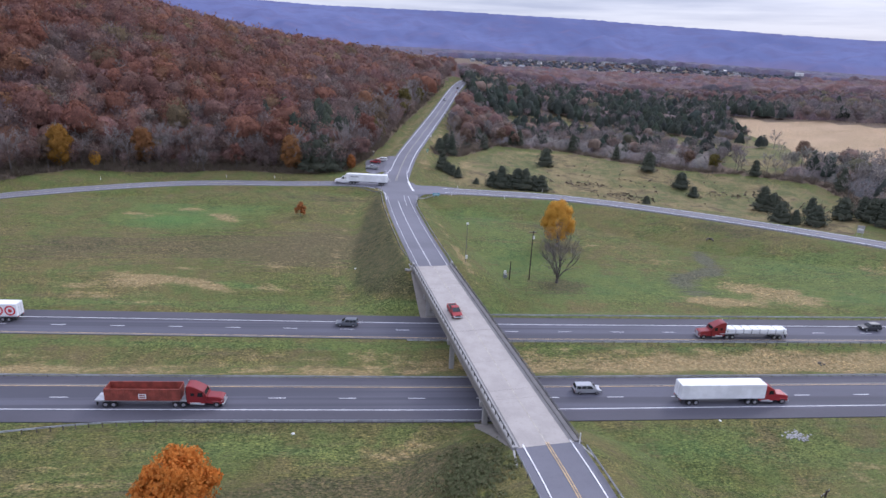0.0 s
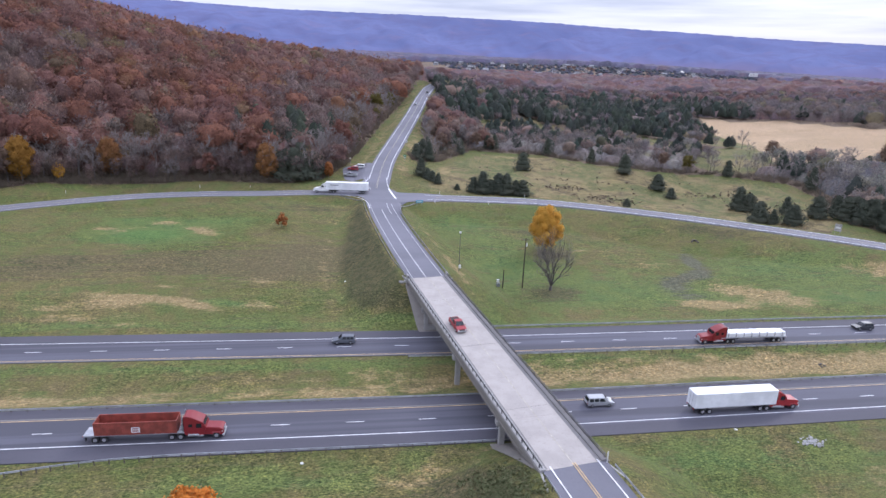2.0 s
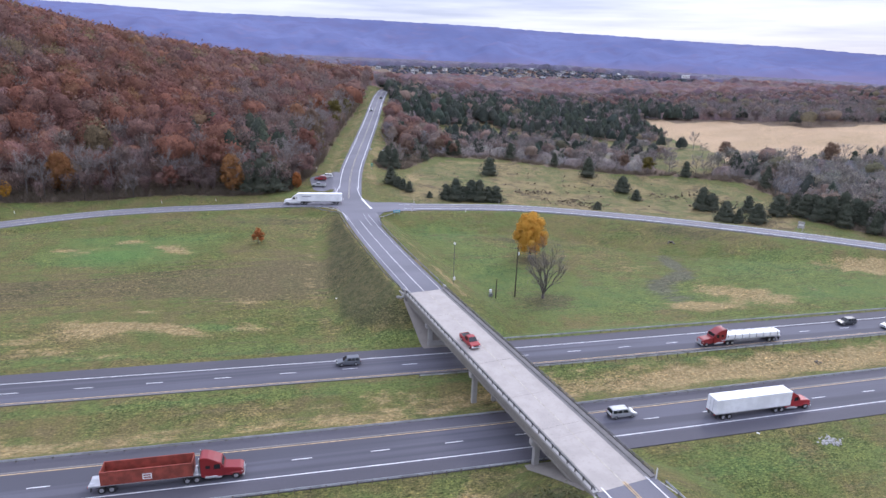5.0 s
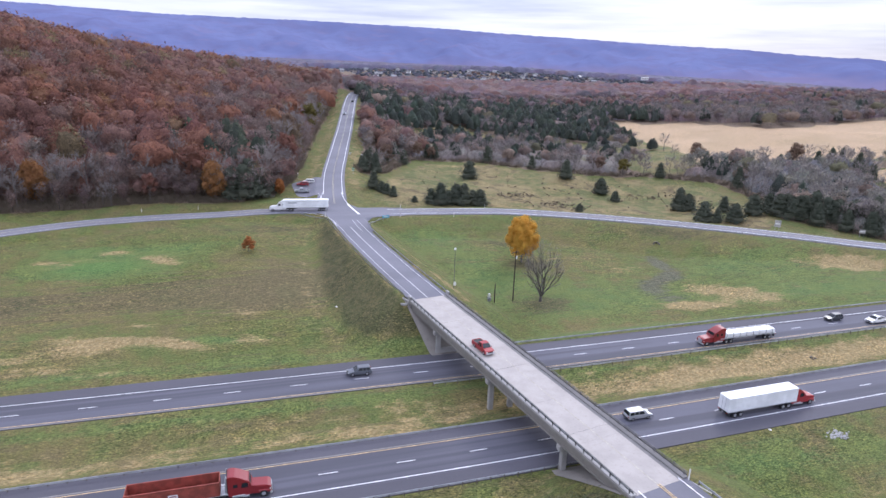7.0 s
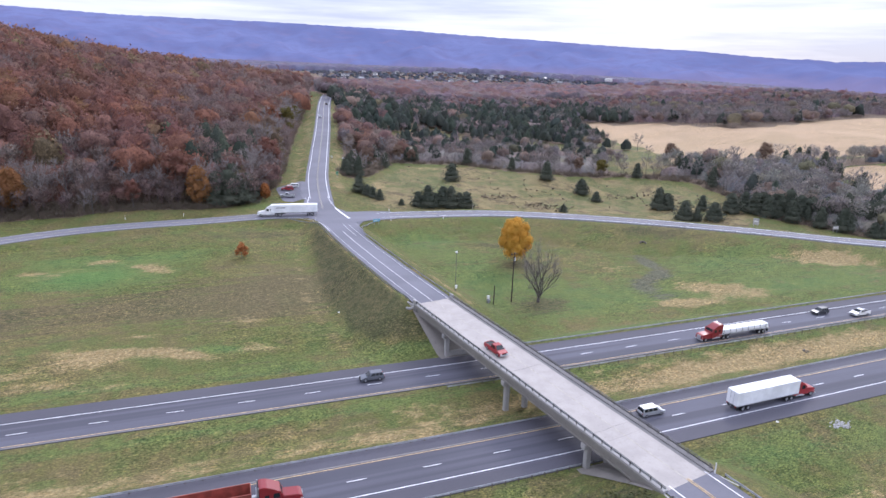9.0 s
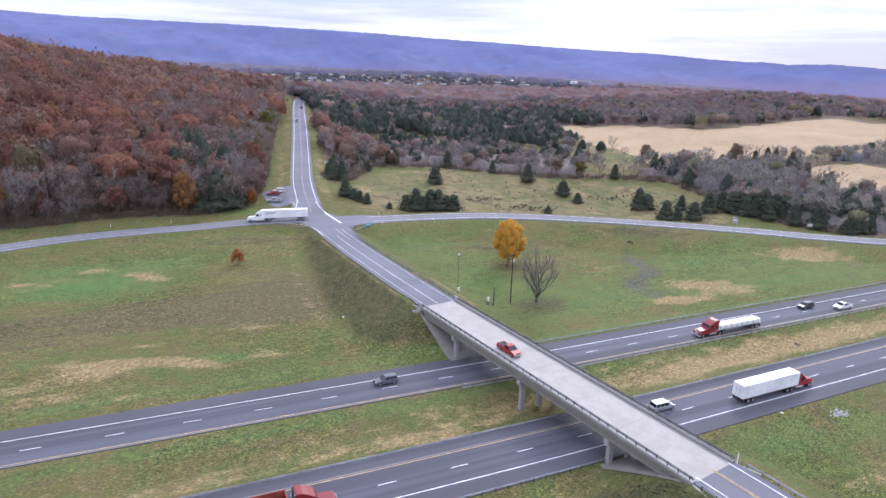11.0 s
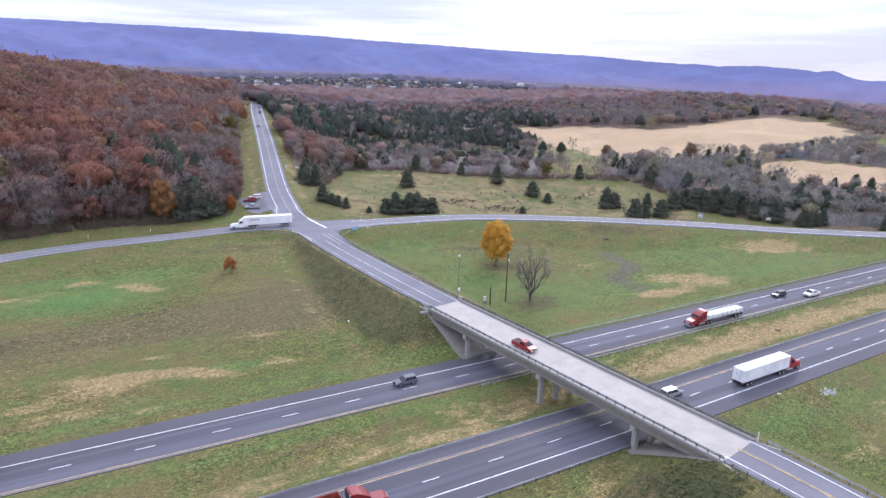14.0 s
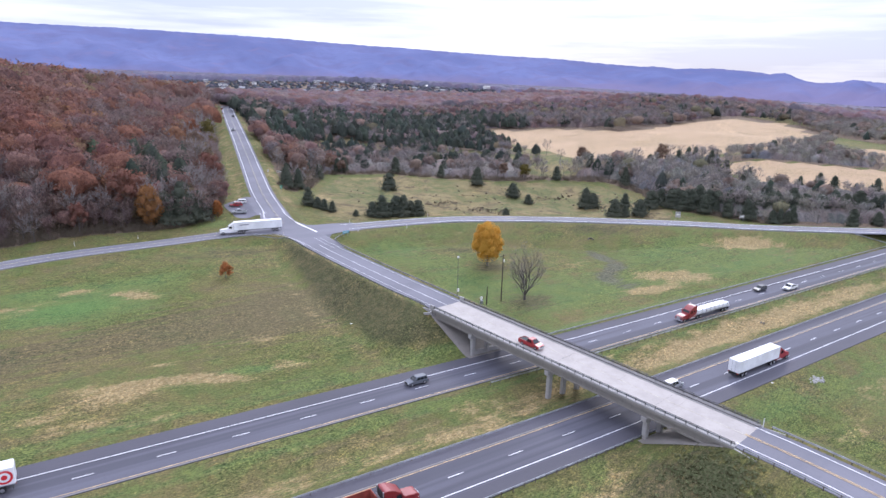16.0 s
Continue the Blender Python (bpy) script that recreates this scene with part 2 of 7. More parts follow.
DECK_CONCRETE = concrete("deck_concrete", (0.355, 0.325, 0.300), 0.45)
PIER_CONCRETE = concrete("pier_concrete", (0.32, 0.31, 0.30), 0.55)
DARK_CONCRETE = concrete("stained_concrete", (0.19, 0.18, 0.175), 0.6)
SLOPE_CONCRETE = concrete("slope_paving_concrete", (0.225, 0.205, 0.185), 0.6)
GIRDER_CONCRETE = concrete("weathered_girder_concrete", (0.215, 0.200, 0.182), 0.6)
FADED_LINE = plain("faded_deck_line", (0.40, 0.365, 0.30), 0.85, 0, 0.3, 0.8)
GALVANISED = plain("galvanised_steel", (0.30, 0.31, 0.33), 0.5, 0.5, 0.25, 0.6)
WEATHERED = plain("weathered_steel", (0.13, 0.125, 0.125), 0.65, 0.4, 0.3, 0.8)
POST_WOOD = plain("treated_post_timber", (0.10, 0.085, 0.07), 0.9, 0, 0.3, 2)
WHITE_LINE = plain("white_road_paint", (0.72, 0.72, 0.73), 0.7, 0, 0.2, 0.8)
WORN_LINE = plain("worn_white_road_paint", (0.46, 0.46, 0.47), 0.8, 0, 0.3, 0.8)
YELLOW_LINE = plain("yellow_road_paint", (0.56, 0.40, 0.20), 0.7, 0, 0.25, 0.8)
PALE_YELLOW_LINE = plain("faded_yellow_road_paint", (0.50, 0.42, 0.26), 0.8, 0, 0.3, 0.8)
POLE_WOOD = plain("creosoted_pole_timber", (0.045, 0.032, 0.026), 0.9, 0, 0.3, 3)


def bark(name, c):
    p = Paint(name, 0.95)
    tone = p.mix(p.ramp(p.noise(4, 5, (3, 3, 0.6), own=True), 0.35, 0.7), tuple(v * 0.65 for v in c), tuple(v * 1.25 for v in c))
    return p.colour(p.mix(p.ramp(p.chance(), 0, 1, 0, 0.5), tone, (0.09, 0.078, 0.07)))


BARK = bark("grey_brown_bark", (0.19, 0.168, 0.158))
DARK_BARK = bark("dark_grey_bark", (0.115, 0.102, 0.096))


def leaves(name, a, b, c):
    """Leaf clumps from a to b by tree and by clump, with some of a third colour."""
    p = Paint(name, 0.92)
    p.bsdf.inputs["Specular IOR Level"].default_value = 0.15
    tone = p.mix(p.chance(), a, b)
    one, twig = p.island(), p.noise(1.8, 5, rough=0.75)
    tone = p.mix(p.ramp(twig, 0.5, 0.7, 0, 0.4), tone, tuple(v * 0.6 for v in a))
    p.bump(twig, 0.8, 0.6)
    tone = p.mix(p.ramp(one, 0.55, 1.0, 0, 0.7), tone, c)
    tone = p.mix(p.ramp(one, 0.45, 0.0, 0, 0.35), tone, tuple(v * 0.6 for v in a))
    return p.leafy(tone, 0.3)


RUST = leaves("rust_oak_leaves", (0.26, 0.115, 0.07), (0.29, 0.15, 0.09), (0.29, 0.13, 0.07))
RUSSET = leaves("russet_leaves", (0.21, 0.098, 0.075), (0.24, 0.12, 0.085), (0.22, 0.145, 0.12))
GOLD = leaves("golden_maple_leaves", (0.66, 0.37, 0.06), (0.70, 0.41, 0.075), (0.60, 0.30, 0.045))
AMBER = leaves("amber_leaves", (0.36, 0.135, 0.048), (0.40, 0.170, 0.058), (0.30, 0.115, 0.045))
OCHRE = leaves("ochre_leaves", (0.35, 0.185, 0.040), (0.40, 0.22, 0.048), (0.28, 0.15, 0.04))
COPPER = leaves("copper_leaves", (0.30, 0.145, 0.062), (0.34, 0.175, 0.070), (0.24, 0.115, 0.06))
ORANGE = leaves("orange_maple_leaves", (0.64, 0.215, 0.035), (0.70, 0.25, 0.045), (0.66, 0.30, 0.08))
TAN = leaves("tan_fading_leaves", (0.205, 0.140, 0.108), (0.235, 0.160, 0.110), (0.16, 0.11, 0.09))
OLIVE = leaves("olive_leaves", (0.120, 0.105, 0.035), (0.165, 0.135, 0.04), (0.10, 0.09, 0.03))
CEDAR = leaves("red_cedar_needles", (0.080, 0.094, 0.070), (0.098, 0.110, 0.080), (0.120, 0.122, 0.088))
DARK_TWIGS = leaves("dark_bare_twigs", (0.21, 0.188, 0.176), (0.24, 0.215, 0.200), (0.17, 0.150, 0.142))
TWIGS = leaves("bare_twigs", (0.300, 0.270, 0.258), (0.34, 0.305, 0.288), (0.25, 0.220, 0.212))
SCRUB = leaves("bramble_leaves", (0.135, 0.160, 0.075), (0.160, 0.175, 0.085), (0.20, 0.175, 0.10))
BRUSH = leaves("dry_brush", (0.185, 0.148, 0.120), (0.22, 0.180, 0.140), (0.17, 0.155, 0.095))


def make_woods(name, through=0.35):
    """Autumn crowns by tree colour, mottled by leaf and by branch."""
    p = Paint(name, 0.95)
    p.bsdf.inputs["Specular IOR Level"].default_value = 0.12
    tone = p.attribute("tone")
    one, twig, spray = p.island(), p.noise(1.5, 4, (1, 1, 0.4), 0.7), p.noise(0.33, 4, (1, 1, 0.7), 0.6)
    tone = p.mix(p.ramp(one, 0.5, 1.0, 0, 0.7), tone, p.mix(1.0, tone, (1.42, 1.36, 1.28), "MULTIPLY"))
    tone = p.mix(p.ramp(one, 0.5, 0.0, 0, 0.7), tone, p.mix(1.0, tone, (0.62, 0.62, 0.66), "MULTIPLY"))
    tone = p.mix(p.ramp(twig, 0.5, 0.68, 0, 0.45), tone, p.mix(1.0, tone, (0.58, 0.58, 0.62), "MULTIPLY"))
    tone = p.mix(p.ramp(twig, 0.46, 0.3, 0, 0.35), tone, p.mix(1.0, tone, (1.3, 1.26, 1.22), "MULTIPLY"))
    tone = p.mix(p.ramp(spray, 0.46, 0.64, 0, 0.5), tone, p.mix(1.0, tone, (0.74, 0.77, 0.84), "MULTIPLY"))
    tone = p.mix(p.ramp(spray, 0.44, 0.3, 0, 0.35), tone, p.mix(1.0, tone, (1.2, 1.14, 1.04), "MULTIPLY"))
    leaf, bough = p.noise(2.6, 3, (1, 1, 0.6), 0.75), p.noise(0.8, 3, (1, 1, 0.35), 0.7)
    tone = p.mix(p.ramp(leaf, 0.50, 0.60, 0, 0.7), tone, p.mix(1.0, tone, (0.55, 0.56, 0.60), "MULTIPLY"))
    tone = p.mix(p.ramp(leaf, 0.47, 0.37, 0, 0.7), tone, p.mix(1.0, tone, (1.42, 1.40, 1.36), "MULTIPLY"))
    tone = p.mix(p.ramp(bough, 0.52, 0.62, 0, 0.6), tone, p.mix(1.0, tone, (0.62, 0.65, 0.72), "MULTIPLY"))
    tone = p.mix(p.ramp(bough, 0.45, 0.34, 0, 0.45), tone, p.mix(1.0, tone, (1.28, 1.30, 1.22), "MULTIPLY"))
    tone = p.mix(1.0, tone, (1.0, 1.03, 0.99), "MULTIPLY")
    p.bump(p.math("ADD", twig, leaf), 0.8, 0.6)
    return p.leafy(tone, through) if through else p.colour(tone)


WOODS = make_woods("mixed_autumn_woods")
CANOPY = make_woods("closed_autumn_canopy", 0.0)


def make_ridge():
    """Woods on the mountain, with blue-mauve distance haze in the colour, browner on the foothills."""
    p = Paint("hazy_ridge_woods", 1.0)
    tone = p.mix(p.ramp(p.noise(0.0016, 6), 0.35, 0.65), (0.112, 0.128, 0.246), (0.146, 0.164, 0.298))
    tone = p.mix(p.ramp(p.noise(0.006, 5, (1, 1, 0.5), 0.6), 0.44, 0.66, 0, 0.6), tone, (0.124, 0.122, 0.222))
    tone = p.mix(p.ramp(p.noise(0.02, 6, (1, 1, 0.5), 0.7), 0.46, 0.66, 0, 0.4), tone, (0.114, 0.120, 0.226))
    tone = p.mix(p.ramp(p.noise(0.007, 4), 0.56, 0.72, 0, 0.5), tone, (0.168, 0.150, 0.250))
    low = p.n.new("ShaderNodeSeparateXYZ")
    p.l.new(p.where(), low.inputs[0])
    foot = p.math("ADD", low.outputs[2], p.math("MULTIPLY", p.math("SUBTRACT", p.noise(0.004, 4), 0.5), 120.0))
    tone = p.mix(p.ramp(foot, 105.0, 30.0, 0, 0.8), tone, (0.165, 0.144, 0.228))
    p.bsdf.inputs["Specular IOR Level"].default_value = 0.0
    return p.colour(tone)


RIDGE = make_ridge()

# ---- plan: road lines (x, y, z) and the lie of the land ----
def spline(pts, step=2.0):
    """A smooth line through the given places, sampled about every step metres."""
    p = np.array(pts, float)
    p = np.vstack([2 * p[0] - p[1], p, 2 * p[-1] - p[-2]])
    out = []
    for i in range(1, len(p) - 2):
        n = max(2, int(np.linalg.norm(p[i + 1] - p[i]) / step))
        t = (np.arange(n) / n)[:, None]
        a, b, c, d = p[i - 1], p[i], p[i + 1], p[i + 2]
        out.append(0.5 * (2 * b + (c - a) * t + (2 * a - 5 * b + 4 * c - d) * t ** 2 + (3 * b - a - 3 * c + d) * t ** 3))
    out.append(p[-2][None])
    return np.vstack(out)


NORTH_APPROACH = spline([(12.0, 146.5, 7.55), (8.6, 172, 7.9), (5.6, 199, 8.2), (4.0, 220, 8.4), (3.4, 238, 8.4)])
NORTH_ROAD = spline([(3.2, 240, 8.4), (3.8, 250, 8.8), (8.7, 288, 12.0), (17.5, 333, 15.7), (33, 410, 22.1), (54, 518, 31.1), (72, 600, 34), (95, 700, 30)])
WEST_ROAD = spline([(2, 237, 8.4), (-18, 241.5, 7.9), (-38, 242.4, 7.2), (-62, 241.4, 7.0), (-82, 236.8, 7.0), (-103, 227, 7.0), (-127, 211.5, 7.0), (-165, 180, 7), (-260, 95, 7)])
EAST_ROAD = spline([(4, 233.5, 8.4), (18, 231.8, 8.25), (37, 232.5, 7.7), (70, 230, 6.8), (112, 213, 5.9), (154.5, 187, 5.2), (181, 166.5, 4.9), (225, 139, 4.5), (300, 96, 4.5), (420, 30, 4)])
SOUTH_APPROACH = spline([(23.72, 74.6, 6.3), (25.2, 63.4, 6.13), (26.8, 45, 5.6), (28, 20, 4.6), (29, -40, 2.5), (30, -200, 0)])

# Spot heights of the natural ground, area by area.
SOUTH_LAND = [(-200, 60, 0), (-60, 70, -0.8), (10, 82, -1.8), (71, 82, -3.2), (150, 70, -3), (0, -100, -2), (-300, -200, 0), (300, -200, -3)]
HIGHWAY_LAND = [(-150, 110, -0.5), (0, 110, -0.5), (150, 110, -0.5), (-400, 110, 0), (400, 110, 0)]
WEST_FIELD = [(-100, 145, 0.6), (-20, 145, 0.3), (-60, 180, 3), (-28, 202, 5.0), (-36, 219, 6.0), (-120, 200, 6.3), (-200, 150, 6)]
EAST_FIELD = [(40, 161, -1.3), (55, 188, 0.5), (116, 195, -0.5), (100, 150, -1.2), (190, 140, 1.0), (26, 190, 1.5), (160, 170, 1.5)]
MEADOW = [(60, 250, 5), (80, 307, 6), (130, 300, 6), (139, 270, 1), (163, 247, -0.3), (157, 216, 2.4), (178, 219, 4), (220, 200, 5), (40, 285, 8)]
FAR_FIELDS = [(250, 230, 9), (238, 328, 13), (280, 416, 10.4), (285, 502, 17), (400, 330, 20), (400, 500, 22), (330, 200, 12), (110, 420, 9), (200, 600, 20), (600, 475, 26), (500, 470, 21), (720, 600, 36), (560, 640, 30), (900, 620, 26)]
HILL = [(-90, 258, 8.5), (-65, 276, 15), (-109, 310, 31), (-200, 300, 55), (-300, 350, 85), (-197, 590, 71), (-126, 607, 55), (-38, 615, 46), (54, 609, 36), (-20, 330, 18),
        (-12, 420, 26), (0, 500, 32), (-420, 600, 110), (-200, 230, 20), (-320, 200, 40), (-14, 266, 9), (-40, 258, 8.5)]
VALLEY = [(0, 950, 28), (300, 1000, 30), (625, 1508, 50), (0, 1700, 45), (-600, 1200, 60), (1200, 800, 12), (1450, 1500, 26), (0, 3000, 60), (1900, 2000, 30), (2350, 1400, 2), (2500, 2500, 10),
          (-1500, 3000, 60), (3500, 500, -60), (-2000, 500, 40), (0, -2000, 0), (3000, -1500, 0), (-2500, -1500, 20), (700, 300, 12)]
SPOTS = np.array(SOUTH_LAND + HIGHWAY_LAND + WEST_FIELD + EAST_FIELD + MEADOW + FAR_FIELDS + HILL + VALLEY, float)


def bump_kernel(r2):
    return -np.sqrt(r2 + 15.0 ** 2)


_d = ((SPOTS[:, None, :2] - SPOTS[None, :, :2]) ** 2).sum(-1)
_n = len(SPOTS)
_sys = np.zeros((_n + 1, _n + 1))
_sys[:_n, :_n] = bump_kernel(_d) + 1.0 * np.eye(_n)
_sys[_n, :_n] = _sys[:_n, _n] = 1
SPOT_WEIGHT = np.linalg.solve(_sys, np.r_[SPOTS[:, 2], 0])


def natural(x, y):
    out = np.full(x.shape, SPOT_WEIGHT[-1])
    for (px, py, _), w in zip(SPOTS, SPOT_WEIGHT[:-1]):
        out += w * bump_kernel((x - px) ** 2 + (y - py) ** 2)
    return out


def along(line, x, y):
    """For each place: its distance from a line in plan and the line's height there."""
    best, height = np.full(x.shape, 1e9), np.zeros(x.shape)
    coarse = line[:: 2] if len(line) > 8 else line
    for a, b in zip(coarse[:-1], coarse[1:]):
        v = b[:2] - a[:2]
        t = np.clip(((x - a[0]) * v[0] + (y - a[1]) * v[1]) / (v @ v), 0, 1)
        d = np.hypot(x - a[0] - t * v[0], y - a[1] - t * v[1])
        near = d < best
        best = np.where(near, d, best)
        height = np.where(near, a[2] + t * (b[2] - a[2]), height)
    return best, height


def bend(x, at, k):
    """A smooth bend: zero before at, then rising by k a metre."""
    u = k * (x - at)
    return 0.5 * (u + np.sqrt(u * u + 0.04)) - 0.02


def bow_near(x):
    return -0.2 + bend(x, 5, -0.015) + bend(x, 20, 0.013)


def bow_far(x):
    return -0.3 + bend(x, 25, -0.023) + bend(x, 25, 0.004)


def bow(x, y):
    """The gentle bend of the highway: metres north of its straight line, over the plan."""
    k = np.clip((y - 104.0) / 15.0, 0, 1)
    return (1 - k) * bow_near(x) + k * bow_far(x)


def ground_height(x, y, roads=True):
    """Height of the ground, with fills and cuts beside the roads."""
    x, y = np.broadcast_arrays(np.asarray(x, float), np.asarray(y, float))
    shape = x.shape
    x, y = x.ravel(), y.ravel()
    z = natural(x, y)
    if roads:
        near = (y < 720) & (y > -220) & (np.abs(x) < 450)
        xs, ys, zs = x[near], y[near], z[near]
        for line, half, slope in ((WEST_ROAD, 6.0, 0.4), (EAST_ROAD, 8.0, 0.38), (NORTH_ROAD, 7.0, 0.4), (NORTH_APPROACH[2:], 6.6, 0.52), (SOUTH_APPROACH[2:], 6.6, 0.5)):
            d, h = along(line, xs, ys)
            d = np.maximum(0, d - half)
            zs = np.clip(zs, h - 0.1 - slope * d, h - 0.1 + slope * d)
        yb = ys - bow(xs, ys)
        d = np.maximum(0, np.abs(yb - 111) - 22.3)
        flat = -0.12 - 1.5 * np.clip(1 - np.abs((yb - 111.5) / 6.6), 0, 1) ** 0.7 * np.where(np.abs(yb - 111.5) < 6.6, 1, 0)
        zs = np.clip(zs, flat - 0.25 * d, flat + 0.5 * d)
        z[near] = zs
    return z.reshape(shape)

# ---- builders ----
def mesh_from(name, verts, faces, material=None, smooth=False):
    me = bpy.data.meshes.new(name)
    me.from_pydata([tuple(v) for v in verts] if not isinstance(verts, np.ndarray) else verts.tolist(), [], faces if isinstance(faces, list) else faces.tolist())
    if material:
        me.materials.append(material)
    if smooth:
        me.polygons.foreach_set("use_smooth", [True] * len(me.polygons))
    return me


def part(name, shape, material, parent=None, label="", smooth=False):
    """One mesh object from a bmesh, or from (verts, faces), under its thing."""
    if isinstance(shape, tuple):
        me = mesh_from(name, shape[0], shape[1], material, smooth)
    else:
        me = bpy.data.meshes.new(name)
        shape.to_mesh(me)
        shape.free()
        me.materials.append(material)
        if smooth:
            me.polygons.foreach_set("use_smooth", [True] * len(me.polygons))
    ob = new(name, me)
    ob.parent = parent
    return tagged(ob, label)


def thing(name, label, category, m=None, group="", kind=""):
    ob = new(name)
    ob.empty_display_size = 0.5
    if m is not None:
        ob.matrix_basis = m
    return tagged(ob, label, category, group, kind)


def add_box(bm, x, y, z, sx, sy, sz, top=1.0, bevel=0.0, rz=0.0, ry=0.0):
    """A box centred at x, y, z; its top face scaled by top; edges bevelled."""
    got = bmesh.ops.create_cube(bm, size=1.0)["verts"]
    for v in got:
        k = top if v.co.z > 0 else 1.0
        v.co = Vector((v.co.x * sx * k, v.co.y * sy * k, v.co.z * sz))
    if bevel:
        edges = list({e for v in got for e in v.link_edges})
        got = list({v for f in bmesh.ops.bevel(bm, geom=edges, offset=bevel, segments=1, affect="EDGES")["faces"] for v in f.verts} | {v for v in got if v.is_valid})
    bmesh.ops.transform(bm, matrix=pose(x, y, z, 0, ry, rz), verts=got)
    return bm


def box(*a, **k):
    return add_box(bmesh.new(), *a, **k)


def add_drum(bm, x, y, z, r, depth, axis="z", r2=None, seg=14):
    got = bmesh.ops.create_cone(bm, cap_ends=True, segments=seg, radius1=r, radius2=r if r2 is None else r2, depth=depth)["verts"]
    turn = {"z": (0, 0), "y": (90, 0), "x": (0, 90)}[axis]
    bmesh.ops.transform(bm, matrix=pose(x, y, z, turn[0], turn[1], 0), verts=got)
    return bm


def drum(*a, **k):
    return add_drum(bmesh.new(), *a, **k)


def tube(points, radii, sides=6):
    """Verts and faces of a tapered round bar along points."""
    pts = [Vector(p) for p in points]
    verts, faces = [], []
    for i, p in enumerate(pts):
        d = (pts[min(i + 1, len(pts) - 1)] - pts[max(i - 1, 0)]).normalized()
        a = d.orthogonal().normalized()
        b = d.cross(a)
        for k in range(sides):
            t = 2 * math.pi * k / sides
            verts.append(p + radii[i] * (math.cos(t) * a + math.sin(t) * b))
    for i in range(len(pts) - 1):
        for k in range(sides):
            q = (k + 1) % sides
            faces.append((i * sides + k, i * sides + q, (i + 1) * sides + q, (i + 1) * sides + k))
    faces.append(tuple(range(sides))[::-1])
    faces.append(tuple((len(pts) - 1) * sides + k for k in range(sides)))
    return verts, faces


def joined(pieces):
    verts, faces = [], []
    for v, f in pieces:
        n = len(verts)
        verts += [tuple(p) for p in v]
        faces += [tuple(i + n for i in q) for q in f]
    return verts, faces


def sideways(line):
    """Unit vectors in plan, to the right of a line."""
    d = np.gradient(line[:, :2], axis=0)
    d /= np.linalg.norm(d, axis=1)[:, None]
    return np.c_[d[:, 1], -d[:, 0]]


def ribbon(line, left, right, lift=0.0, cross=2, thick=0.0, crown=0.0):
    """A strip along a line from left to right of it (metres, right positive), with a skirt of that thickness."""
    side = sideways(line)
    offs = np.linspace(left, right, cross + 1)
    mid, half = (left + right) / 2, abs(right - left) / 2
    rows = []
    for o in offs:
        z = line[:, 2] + lift + crown * (1 - ((o - mid) / half) ** 2)
        rows.append(np.c_[line[:, :2] + side * o, z])
    if thick:
        rows = [rows[0] - (0, 0, thick)] + rows + [rows[-1] - (0, 0, thick)]
    n, m = len(line), len(rows)
    verts = np.stack(rows, 1).reshape(-1, 3)
    faces = [(i * m + k, i * m + k + 1, (i + 1) * m + k + 1, (i + 1) * m + k) for i in range(n - 1) for k in range(m - 1)]
    return verts, faces


def stretch_of(line, y0, y1):
    return line[(line[:, 1] >= y0) & (line[:, 1] <= y1)]


# ---- ground ----
def blob(x, y, cx, cy, rx, ry, turn=0.0):
    c, s = math.cos(radians(turn)), math.sin(radians(turn))
    u, v = (x - cx) * c + (y - cy) * s, -(x - cx) * s + (y - cy) * c
    return np.exp(-((u / rx) ** 2 + (v / ry) ** 2))


def inside(x, y, poly):
    p = np.array(poly, float)
    res = np.zeros(x.shape, bool)
    j = len(p) - 1
    for i in range(len(p)):
        cross = ((p[i, 1] > y) != (p[j, 1] > y)) & (x < (p[j, 0] - p[i, 0]) * (y - p[i, 1]) / (p[j, 1] - p[i, 1] + 1e-9) + p[i, 0])
        res ^= cross
        j = i
    return res


WEST_WOODS = [(-240, 166), (-170, 190), (-134, 222), (-116, 242), (-90, 254.5), (-68, 256), (-44, 256), (-30, 257.5), (-18, 263), (-9, 284), (-1, 318), (16, 405), (47, 552), (62, 640), (0, 800), (-700, 800), (-700, 200)]
GRAIN_FIELD = [(287, 503), (353, 470), (386, 430), (440, 436), (501, 455), (620, 474), (640, 420), (554, 335), (470, 305), (376, 283), (314, 290), (300, 292), (240, 304), (222, 313), (245, 362), (254, 386), (262, 440)]
LOWER_FIELD = [(286, 262), (329, 262), (353, 234), (384, 207), (440, 170), (400, 110), (308, 172), (288, 190), (267, 226)]
SIDE_FIELD = [(418, 250), (452, 286), (520, 270), (570, 240), (480, 205), (432, 226)]
MEADOW_EDGE = [(22, 262), (30, 290), (38, 300), (66, 338), (100, 341), (122, 312), (150, 302), (178, 296), (196, 270), (192, 245), (184, 224), (178, 208), (160, 196), (110, 222), (66, 240), (30, 243)]
EAST_WOODS = [(22, 300), (36, 306), (60, 345), (100, 347), (124, 320), (150, 306), (182, 298), (204, 275), (200, 245), (186, 226), (182, 208), (200, 172), (240, 142), (290, 100), (420, 45), (460, 120), (400, 108), (306, 168),
              (286, 188), (264, 226), (284, 266), (332, 264), (356, 236), (386, 210), (470, 235), (430, 262), (480, 286), (555, 330), (470, 302), (376, 280), (312, 282), (300, 288), (240, 300), (214, 313), (238, 364), (247, 388),
              (256, 442), (282, 508), (360, 476), (390, 436), (440, 442), (500, 462), (625, 480), (900, 420), (900, 900), (120, 900), (70, 640), (66, 540), (46, 410), (30, 335)]
EAST_STRIP = [(575, 335), (650, 420), (640, 470), (900, 470), (900, 190), (610, 190), (585, 250)]
